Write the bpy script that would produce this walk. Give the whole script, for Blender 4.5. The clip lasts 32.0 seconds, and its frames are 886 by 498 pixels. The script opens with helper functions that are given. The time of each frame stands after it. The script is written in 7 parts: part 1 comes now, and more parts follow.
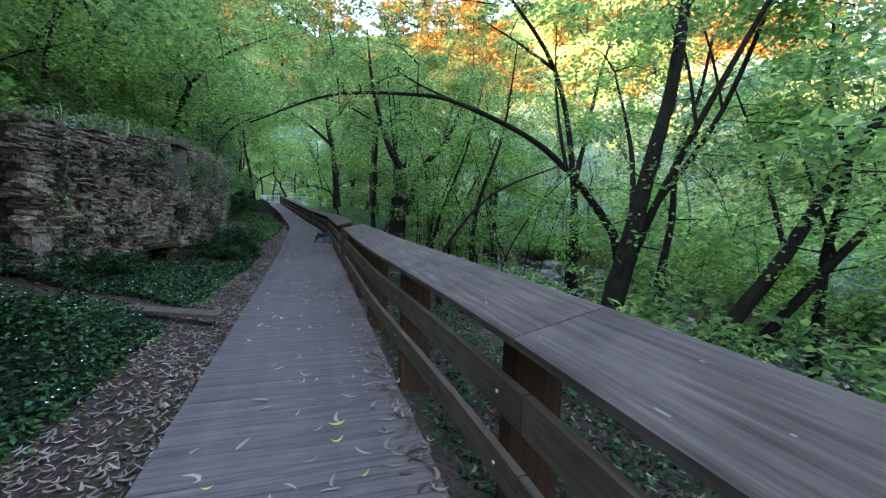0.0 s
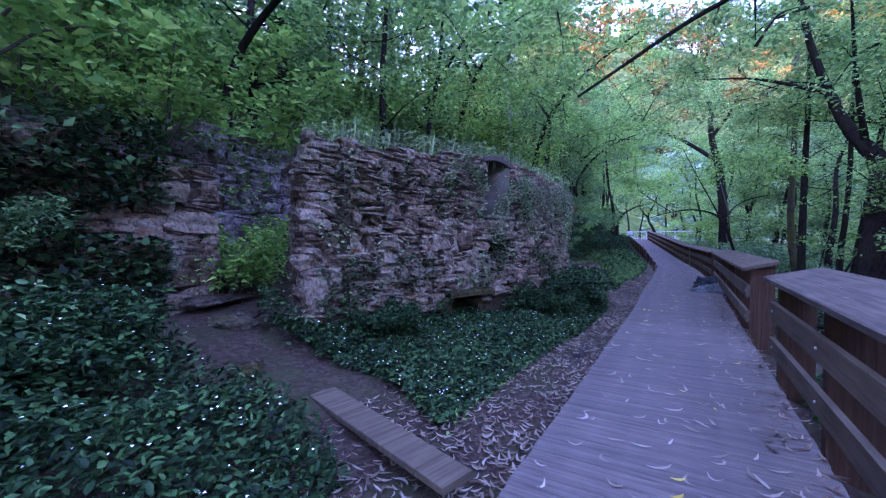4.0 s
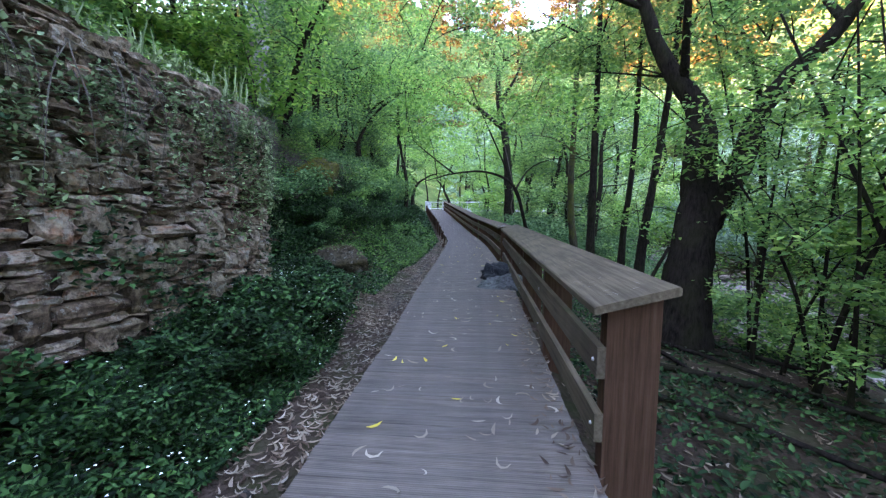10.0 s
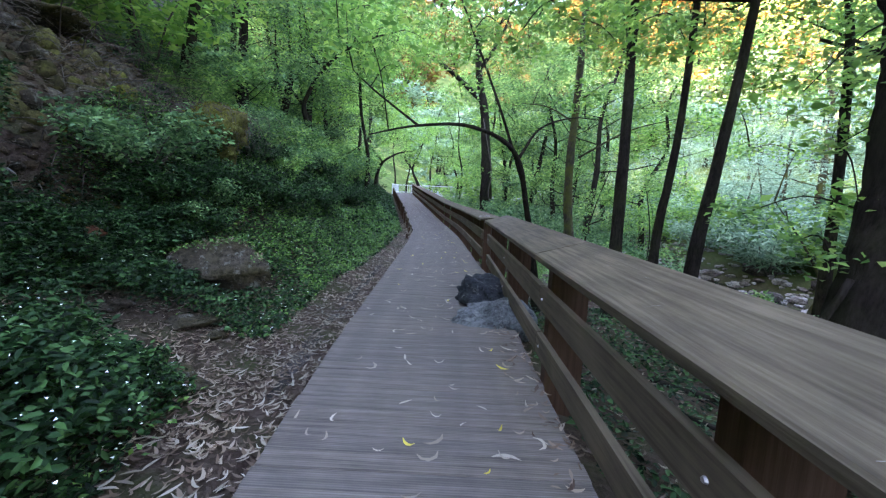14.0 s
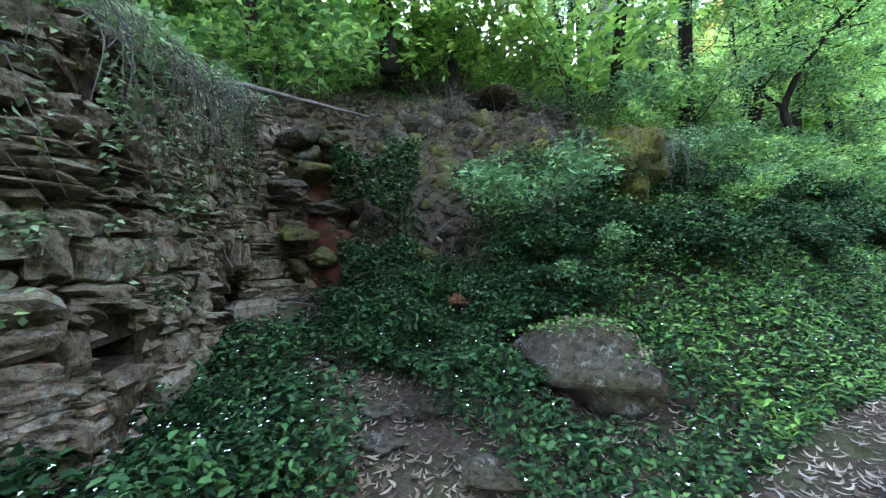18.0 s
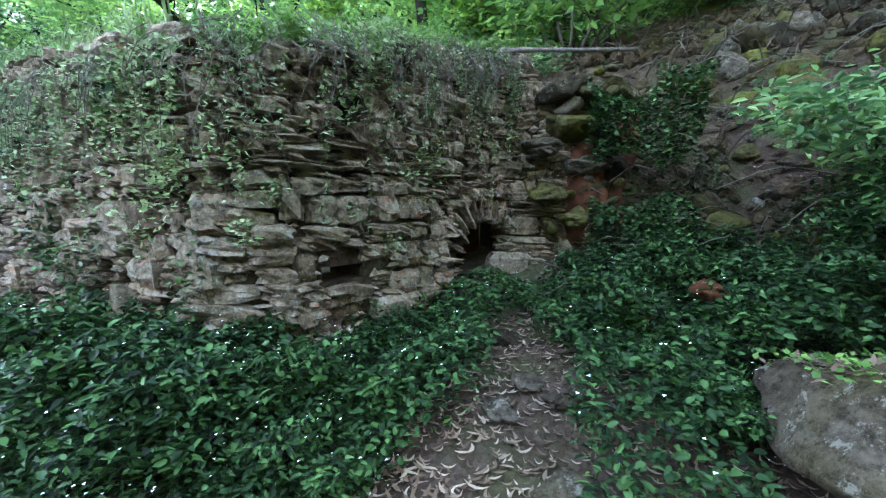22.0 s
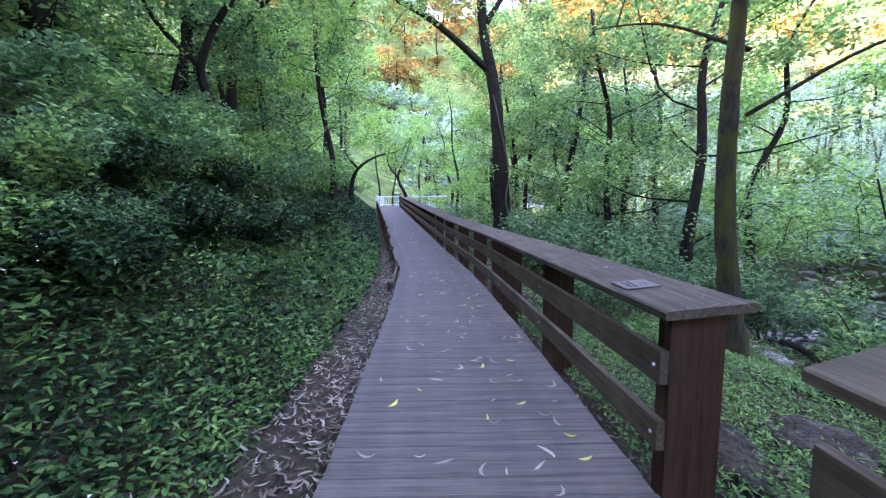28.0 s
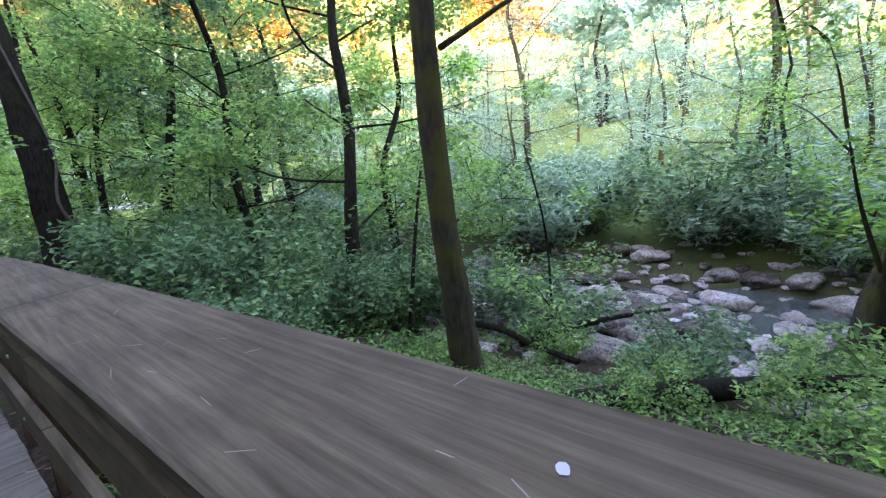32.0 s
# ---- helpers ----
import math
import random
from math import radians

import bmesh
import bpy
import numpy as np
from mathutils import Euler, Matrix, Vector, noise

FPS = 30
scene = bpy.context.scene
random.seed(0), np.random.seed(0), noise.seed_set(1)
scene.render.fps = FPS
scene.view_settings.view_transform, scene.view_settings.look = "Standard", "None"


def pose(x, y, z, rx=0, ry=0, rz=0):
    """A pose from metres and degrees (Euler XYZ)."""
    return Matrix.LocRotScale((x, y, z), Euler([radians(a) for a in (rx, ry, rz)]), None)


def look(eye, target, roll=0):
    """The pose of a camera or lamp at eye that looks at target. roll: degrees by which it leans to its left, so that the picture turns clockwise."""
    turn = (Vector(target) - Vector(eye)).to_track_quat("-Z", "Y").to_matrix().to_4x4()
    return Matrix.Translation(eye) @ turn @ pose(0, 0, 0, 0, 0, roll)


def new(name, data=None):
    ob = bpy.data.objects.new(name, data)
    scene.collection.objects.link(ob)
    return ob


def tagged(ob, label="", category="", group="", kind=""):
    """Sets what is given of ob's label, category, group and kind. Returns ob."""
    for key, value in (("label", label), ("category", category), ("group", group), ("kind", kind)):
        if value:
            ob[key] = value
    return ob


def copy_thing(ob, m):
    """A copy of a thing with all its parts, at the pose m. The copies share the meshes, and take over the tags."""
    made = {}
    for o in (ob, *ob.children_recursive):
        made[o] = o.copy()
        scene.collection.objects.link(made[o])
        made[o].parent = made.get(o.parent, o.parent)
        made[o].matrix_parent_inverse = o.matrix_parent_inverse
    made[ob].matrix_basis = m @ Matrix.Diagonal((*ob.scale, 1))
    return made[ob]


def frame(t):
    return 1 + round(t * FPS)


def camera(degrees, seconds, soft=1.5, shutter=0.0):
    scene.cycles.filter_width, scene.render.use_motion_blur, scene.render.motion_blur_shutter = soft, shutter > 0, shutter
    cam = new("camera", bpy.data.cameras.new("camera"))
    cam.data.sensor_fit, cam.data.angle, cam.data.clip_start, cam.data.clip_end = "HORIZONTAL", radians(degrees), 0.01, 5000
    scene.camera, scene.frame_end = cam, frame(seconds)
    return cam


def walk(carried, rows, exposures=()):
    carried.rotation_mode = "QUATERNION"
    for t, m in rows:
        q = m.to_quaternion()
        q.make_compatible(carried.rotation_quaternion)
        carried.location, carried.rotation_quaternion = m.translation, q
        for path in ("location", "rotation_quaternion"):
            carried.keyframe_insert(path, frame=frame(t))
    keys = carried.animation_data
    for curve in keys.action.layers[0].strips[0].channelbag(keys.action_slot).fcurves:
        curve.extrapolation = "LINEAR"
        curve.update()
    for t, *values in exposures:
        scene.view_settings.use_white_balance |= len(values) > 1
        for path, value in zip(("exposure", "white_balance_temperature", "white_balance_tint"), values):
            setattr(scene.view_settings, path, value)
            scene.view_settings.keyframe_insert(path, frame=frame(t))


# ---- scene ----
cam = camera(95.5, 32.0, 1.3)
PATH = [
    (0.0, (0.655, -4.329, 1.530), (2.202, 0.399, 1.024), 2.04),
    (0.5, (0.723, -3.795, 1.519), (1.577, 1.105, 1.009), 2.31),
    (1.0, (0.659, -3.316, 1.501), (0.918, 1.659, 1.080), 0.92),
    (1.5, (0.653, -2.840, 1.460), (0.186, 2.132, 1.212), -1.05),
    (2.0, (0.685, -2.406, 1.425), (-0.244, 2.505, 1.278), -1.54),
    (2.5, (0.569, -1.870, 1.428), (-0.560, 2.998, 1.266), -1.44),
    (3.0, (0.603, -1.362, 1.414), (-1.135, 3.322, 1.214), -0.04),
    (3.5, (0.590, -0.858, 1.405), (-1.671, 3.599, 1.245), 0.25),
    (5.5, (0.713, 0.785, 1.344), (-2.212, 4.841, 1.295), -1.54),
    (6.0, (0.725, 1.202, 1.353), (-2.210, 5.250, 1.318), -1.74),
    (6.5, (0.679, 1.639, 1.388), (-1.977, 5.874, 1.328), -2.64),
    (7.0, (0.696, 2.159, 1.405), (-1.761, 6.510, 1.223), -2.46),
    (7.5, (0.674, 2.564, 1.446), (-1.368, 7.123, 1.234), -1.47),
    (8.0, (0.645, 2.994, 1.459), (-0.957, 7.727, 1.292), -1.46),
    (8.5, (0.707, 3.409, 1.463), (-0.705, 8.202, 1.275), -1.17),
    (9.0, (0.681, 3.791, 1.446), (-0.313, 8.677, 1.080), -0.66),
    (9.5, (0.648, 4.124, 1.495), (0.064, 9.066, 1.009), -0.28),
    (10.0, (0.695, 4.649, 1.469), (0.267, 9.606, 0.979), 0.30),
    (10.5, (0.610, 5.069, 1.462), (0.487, 10.037, 0.912), 0.36),
    (11.0, (0.597, 5.496, 1.474), (1.171, 10.415, 0.786), 0.21),
    (11.5, (0.795, 6.029, 1.414), (1.824, 10.874, 0.729), 1.78),
    (12.0, (0.737, 6.517, 1.374), (2.159, 11.254, 0.641), 2.33),
    (12.5, (0.689, 6.866, 1.360), (2.318, 11.538, 0.637), 2.26),
    (13.0, (0.704, 7.178, 1.397), (2.147, 11.917, 0.714), 3.61),
    (13.5, (0.642, 7.468, 1.401), (1.444, 12.353, 0.703), 4.32),
    (14.0, (0.592, 7.844, 1.399), (0.560, 12.799, 0.737), 2.68),
    (14.5, (0.593, 8.143, 1.407), (-0.499, 12.986, 0.807), 0.93),
    (16.5, (0.262, 9.530, 1.396), (-2.640, 13.601, 1.339), -5.64),
    (17.0, (0.132, 9.805, 1.342), (-3.253, 13.483, 1.438), -3.69),
    (17.5, (0.010, 10.035, 1.352), (-3.918, 13.128, 1.396), -2.45),
    (18.0, (0.047, 10.275, 1.367), (-4.352, 12.650, 1.312), -2.94),
    (18.5, (0.039, 10.460, 1.343), (-4.627, 12.252, 1.228), -2.67),
    (19.0, (-0.024, 10.642, 1.348), (-4.817, 12.056, 1.193), -1.11),
    (19.5, (-0.007, 10.835, 1.358), (-4.896, 11.838, 1.051), -0.78),
    (20.0, (0.010, 10.999, 1.382), (-4.933, 11.613, 0.942), -0.36),
    (20.5, (-0.077, 11.118, 1.381), (-5.043, 11.428, 0.891), 0.99),
    (21.0, (-0.070, 11.289, 1.349), (-5.001, 10.585, 0.912), 1.25),
    (21.5, (-0.044, 11.561, 1.347), (-4.695, 9.776, 0.924), 0.29),
    (22.0, (-0.065, 11.626, 1.356), (-4.633, 9.643, 0.906), -0.31),
    (22.5, (-0.063, 11.634, 1.362), (-4.615, 9.620, 0.897), -0.89),
    (23.0, (-0.060, 11.646, 1.376), (-4.629, 9.654, 0.981), -1.64),
    (23.5, (-0.075, 11.638, 1.396), (-4.729, 9.823, 1.181), -2.29),
    (24.0, (-0.109, 11.530, 1.368), (-5.003, 10.512, 1.477), -1.01),
    (24.5, (-0.177, 11.459, 1.437), (-5.166, 11.734, 1.605), -0.07),
    (25.0, (-0.201, 11.619, 1.486), (-4.977, 13.085, 1.678), 0.37),
    (25.5, (-0.085, 11.877, 1.496), (-4.337, 14.506, 1.581), 0.45),
    (26.0, (0.157, 12.139, 1.470), (-3.149, 15.889, 1.374), 0.65),
    (26.5, (0.077, 12.601, 1.489), (-2.130, 17.086, 1.403), 0.85),
    (28.5, (0.292, 14.452, 1.480), (0.619, 19.395, 0.801), -0.13),
    (29.0, (0.425, 14.863, 1.448), (0.907, 19.776, 0.654), 0.87),
    (29.5, (0.447, 15.278, 1.417), (1.584, 20.058, 0.491), 1.15),
    (30.0, (0.465, 15.564, 1.410), (2.050, 20.201, 0.419), 0.70),
    (30.5, (0.621, 15.939, 1.390), (2.535, 20.438, 0.342), 1.16),
    (31.0, (0.630, 16.242, 1.381), (3.360, 20.283, 0.276), 0.70),
    (31.5, (0.674, 16.463, 1.413), (4.040, 20.011, 0.373), -1.81),
    (32.0, (1.014, 16.875, 1.395), (4.830, 19.996, 0.564), -4.55),
]
EXPOSURES = [(0.0, 4.5, 6100, 38), (2.0, 4.5, 6000, 38), (3.3, 4.75, 5200, 76), (6.3, 5.1, 4950, 80), (6.9, 5.15, 5900, 48), (8.0, 5.25, 6000, 46), (12.0, 5.35, 6300, 46), (14.0, 5.5, 6300, 46), (17.0, 6.0, 5900, 44), (18.0, 6.35, 6300, 38), (19.0, 6.55, 6500, 34), (20.5, 6.65, 6700, 28), (22.0, 6.65, 6400, 36), (24.0, 6.7, 6300, 40), (25.0, 6.75, 6000, 48), (26.0, 6.25, 5400, 56), (28.5, 5.55, 6000, 62), (30.0, 5.5, 6100, 60), (32.0, 5.3, 6400, 52)]
walk(cam, [(t, look(eye, target, roll)) for t, eye, target, roll in PATH], EXPOSURES)

# ---------------------------------------------------------------- light
SUN_ELEVATION, SUN_AZIMUTH = 11.0, 262.0
world = bpy.data.worlds.new("world")
scene.world = world
world.use_nodes = True
wn = world.node_tree.nodes
sky = wn.new("ShaderNodeTexSky")
sky.sky_type = "NISHITA"
sky.sun_disc = False
sky.sun_elevation = radians(SUN_ELEVATION)
sky.sun_rotation = radians(SUN_AZIMUTH)
sky.air_density, sky.dust_density, sky.ozone_density = 1.2, 1.5, 1.0
wn["Background"].inputs["Strength"].default_value = 0.15
world.node_tree.links.new(sky.outputs[0], wn["Background"].inputs[0])

sun = new("sun", bpy.data.lights.new("sun", "SUN"))
sun.data.energy, sun.data.angle, sun.data.color = 5.0, radians(0.5), (1.0, 0.66, 0.34)
az, el = radians(SUN_AZIMUTH), radians(SUN_ELEVATION)
to_sun = Vector((math.sin(az) * math.cos(el), math.cos(az) * math.cos(el), math.sin(el)))
sun.matrix_world = look(tuple(to_sun * 50), (0, 0, 0))


# ---------------------------------------------------------------- materials
def material(name, rough=0.8, spec=0.3):
    m = bpy.data.materials.new(name)
    m.use_nodes = True
    b = m.node_tree.nodes["Principled BSDF"]
    b.inputs["Roughness"].default_value = rough
    b.inputs["Specular IOR Level"].default_value = spec
    return m, m.node_tree.nodes, m.node_tree.links, b


def ramp(nodes, stops):
    r = nodes.new("ShaderNodeValToRGB")
    e = r.color_ramp.elements
    while len(e) < len(stops):
        e.new(0.5)
    for k, (p, c) in enumerate(stops):
        e[k].position, e[k].color = p, (*c, 1)
    return r


def noise_tex(nodes, links, scale, detail=4, vector=None, rough=0.55):
    n = nodes.new("ShaderNodeTexNoise")
    n.inputs["Scale"].default_value, n.inputs["Detail"].default_value = scale, detail
    n.inputs["Roughness"].default_value = rough
    if vector:
        links.new(vector, n.inputs["Vector"])
    return n


def mix_color(nodes, links, fac, a, b, kind="MIX"):
    m = nodes.new("ShaderNodeMix")
    m.data_type, m.blend_type = "RGBA", kind
    for socket, v in ((m.inputs[0], fac), (m.inputs[6], a), (m.inputs[7], b)):
        if hasattr(v, "links"):
            links.new(v, socket)
        elif isinstance(v, float):
            socket.default_value = v
        else:
            socket.default_value = (*v, 1)
    return m.outputs[2]


def bump(nodes, links, height, bsdf, strength=0.4, dist=0.02):
    b = nodes.new("ShaderNodeBump")
    b.inputs["Strength"].default_value, b.inputs["Distance"].default_value = strength, dist
    links.new(height, b.inputs["Height"])
    links.new(b.outputs[0], bsdf.inputs["Normal"])


def leaf_material(name, dark, mid, light, glow=0.45, rough=0.5, spec=0.18):
    """Foliage: every leaf takes its own shade; light also passes through it."""
    m, n, l, b = material(name, rough, spec)
    g = n.new("ShaderNodeNewGeometry")
    r = ramp(n, [(0.0, dark), (0.55, mid), (1.0, light)])
    l.new(g.outputs["Random Per Island"], r.inputs[0])
    tc = n.new("ShaderNodeTexCoord")
    big = noise_tex(n, l, 0.9, 2, tc.outputs["Object"])
    shade = ramp(n, [(0.3, (0.62, 0.66, 0.62)), (0.7, (1.2, 1.15, 1.0))])
    l.new(big.outputs[0], shade.inputs[0])
    col = mix_color(n, l, 1.0, r.outputs[0], shade.outputs[0], "MULTIPLY")
    l.new(col, b.inputs["Base Color"])
    t = n.new("ShaderNodeBsdfTranslucent")
    l.new(col, t.inputs["Color"])
    s = n.new("ShaderNodeMixShader")
    s.inputs[0].default_value = glow
    l.new(b.outputs[0], s.inputs[1])
    l.new(t.outputs[0], s.inputs[2])
    l.new(s.outputs[0], n["Material Output"].inputs["Surface"])
    return m


def wood_material(name, base, dark, grey, grain_axis, groove=0.0, axis_scale=(1, 1, 1)):
    """Weathered timber: grain along one axis, blotches of grey and of lichen."""
    m, n, l, b = material(name, 0.85, 0.08)
    tc = n.new("ShaderNodeTexCoord")
    oi = n.new("ShaderNodeObjectInfo")
    mp = n.new("ShaderNodeMapping")
    stretch = [38, 38, 38]
    stretch[grain_axis] = 1.6
    mp.inputs["Scale"].default_value = stretch
    l.new(tc.outputs["Object"], mp.inputs[0])
    off = n.new("ShaderNodeVectorMath")
    off.operation = "SCALE"
    off.inputs[0].default_value = (13, 7, 5)
    l.new(oi.outputs["Random"], off.inputs["Scale"])
    l.new(off.outputs[0], mp.inputs["Location"])
    grain = noise_tex(n, l, 1.0, 6, mp.outputs[0], 0.65)
    blot = noise_tex(n, l, 2.3, 5, tc.outputs["Object"])
    fine = noise_tex(n, l, 60, 3, tc.outputs["Object"])
    gr = ramp(n, [(0.28, dark), (0.5, base), (0.75, grey)])
    l.new(grain.outputs[0], gr.inputs[0])
    br = ramp(n, [(0.3, (0.6, 0.6, 0.62)), (0.65, (1.1, 1.08, 1.05))])
    l.new(blot.outputs[0], br.inputs[0])
    col = mix_color(n, l, 0.8, gr.outputs[0], br.outputs[0], "MULTIPLY")
    rr = ramp(n, [(0.0, (0.9, 0.9, 0.91)), (1.0, (1.07, 1.05, 1.03))])
    l.new(oi.outputs["Random"], rr.inputs[0])
    col = mix_color(n, l, 1.0, col, rr.outputs[0], "MULTIPLY")
    height = grain.outputs[0]
    if groove:
        sep = n.new("ShaderNodeSeparateXYZ")
        l.new(tc.outputs["Object"], sep.inputs[0])
        w = n.new("ShaderNodeMath")
        w.operation = "MULTIPLY"
        w.inputs[1].default_value = 2 * math.pi / groove
        l.new(sep.outputs[1], w.inputs[0])
        sn = n.new("ShaderNodeMath")
        sn.operation = "SINE"
        l.new(w.outputs[0], sn.inputs[0])
        gv = ramp(n, [(0.18, (0.35, 0.35, 0.36)), (0.42, (1, 1, 1))])
        h2 = n.new("ShaderNodeMath")
        h2.operation = "MULTIPLY_ADD"
        h2.inputs[1].default_value, h2.inputs[2].default_value = 0.5, 0.5
        l.new(sn.outputs[0], h2.inputs[0])
        l.new(h2.outputs[0], gv.inputs[0])
        col = mix_color(n, l, 0.35, col, gv.outputs[0], "MULTIPLY")
        add = n.new("ShaderNodeMath")
        add.operation = "MULTIPLY_ADD"
        add.inputs[1].default_value = 0.35
        l.new(grain.outputs[0], add.inputs[0])
        l.new(gv.outputs[0], add.inputs[2])
        height = add.outputs[0]
    l.new(col, b.inputs["Base Color"])
    bump(n, l, height, b, 0.5, 0.006)
    return m


def stone_material(name, stops, moss=(0.07, 0.1, 0.02), moss_amount=0.5, scale=3.0, per_object=True, lichen=0.0, relief=0.03):
    m, n, l, b = material(name, 0.92, 0.06)
    tc = n.new("ShaderNodeTexCoord")
    oi = n.new("ShaderNodeObjectInfo")
    geo = n.new("ShaderNodeNewGeometry")
    big = noise_tex(n, l, scale, 6, tc.outputs["Object"])
    pos = noise_tex(n, l, 1.1, 4, geo.outputs["Position"])
    fine = noise_tex(n, l, scale * 11, 5, geo.outputs["Position"], 0.7)
    add = n.new("ShaderNodeMath")
    add.operation = "MULTIPLY_ADD"
    add.inputs[1].default_value = 0.6 if per_object else 0.0
    l.new(oi.outputs["Random"], add.inputs[0])
    half = n.new("ShaderNodeMath")
    half.operation = "MULTIPLY_ADD"
    half.inputs[1].default_value, half.inputs[2].default_value = 0.9, -0.25 if per_object else 0.05
    l.new(big.outputs[0], half.inputs[0])
    l.new(half.outputs[0], add.inputs[2])
    r = ramp(n, stops)
    l.new(add.outputs[0], r.inputs[0])
    fr = ramp(n, [(0.3, (0.55, 0.55, 0.55)), (0.55, (1, 1, 1)), (0.75, (1.35, 1.33, 1.28))])
    l.new(fine.outputs[0], fr.inputs[0])
    col = mix_color(n, l, 0.85, r.outputs[0], fr.outputs[0], "MULTIPLY")
    mr = ramp(n, [(0.5, (0, 0, 0)), (0.68, (moss_amount,) * 3)])
    l.new(pos.outputs[0], mr.inputs[0])
    col = mix_color(n, l, mr.outputs[0], col, moss)
    mid = noise_tex(n, l, 17, 5, geo.outputs["Position"], 0.75)
    dirt = ramp(n, [(0.36, (0.3, 0.28, 0.27)), (0.52, (1, 1, 1)), (0.66, (1.3, 1.27, 1.2))])
    l.new(mid.outputs[0], dirt.inputs[0])
    col = mix_color(n, l, 0.9, col, dirt.outputs[0], "MULTIPLY")
    if lichen:
        spot = noise_tex(n, l, 7.5, 6, geo.outputs["Position"], 0.8)
        lr = ramp(n, [(0.56, (0, 0, 0)), (0.61, (lichen,) * 3)])
        l.new(spot.outputs[0], lr.inputs[0])
        col = mix_color(n, l, lr.outputs[0], col, (0.3, 0.31, 0.26))
    l.new(col, b.inputs["Base Color"])
    both = n.new("ShaderNodeMath")
    both.operation = "MULTIPLY_ADD"
    both.inputs[1].default_value = 0.5
    l.new(fine.outputs[0], both.inputs[0])
    l.new(mid.outputs[0], both.inputs[2])
    bump(n, l, both.outputs[0], b, 1.0, relief)
    return m


def plain_material(name, color, rough=0.6, spec=0.3, vary=0.25, scale=8.0, metal=0.0):
    m, n, l, b = material(name, rough, spec)
    b.inputs["Metallic"].default_value = metal
    geo = n.new("ShaderNodeNewGeometry")
    nz = noise_tex(n, l, scale, 5, geo.outputs["Position"])
    lo = tuple(c * (1 - vary) for c in color)
    hi = tuple(min(1, c * (1 + vary)) for c in color)
    r = ramp(n, [(0.3, lo), (0.7, hi)])
    l.new(nz.outputs[0], r.inputs[0])
    l.new(r.outputs[0], b.inputs["Base Color"])
    bump(n, l, nz.outputs[0], b, 0.3, 0.01)
    return m


def bark_material(name, dark, light, moss, moss_amount, scale=9.0):
    m, n, l, b = material(name, 0.95, 0.02)
    geo = n.new("ShaderNodeNewGeometry")
    mp = n.new("ShaderNodeMapping")
    mp.inputs["Scale"].default_value = (1, 1, 0.25)
    l.new(geo.outputs["Position"], mp.inputs[0])
    a = noise_tex(n, l, scale * 3, 6, mp.outputs[0], 0.7)
    c = noise_tex(n, l, scale * 0.35, 4, geo.outputs["Position"])
    r = ramp(n, [(0.35, dark), (0.7, light)])
    l.new(a.outputs[0], r.inputs[0])
    mr = ramp(n, [(0.42, (0, 0, 0)), (0.62, (moss_amount,) * 3)])
    l.new(c.outputs[0], mr.inputs[0])
    col = mix_color(n, l, mr.outputs[0], r.outputs[0], moss)
    l.new(col, b.inputs["Base Color"])
    bump(n, l, a.outputs[0], b, 0.9, 0.03)
    return m


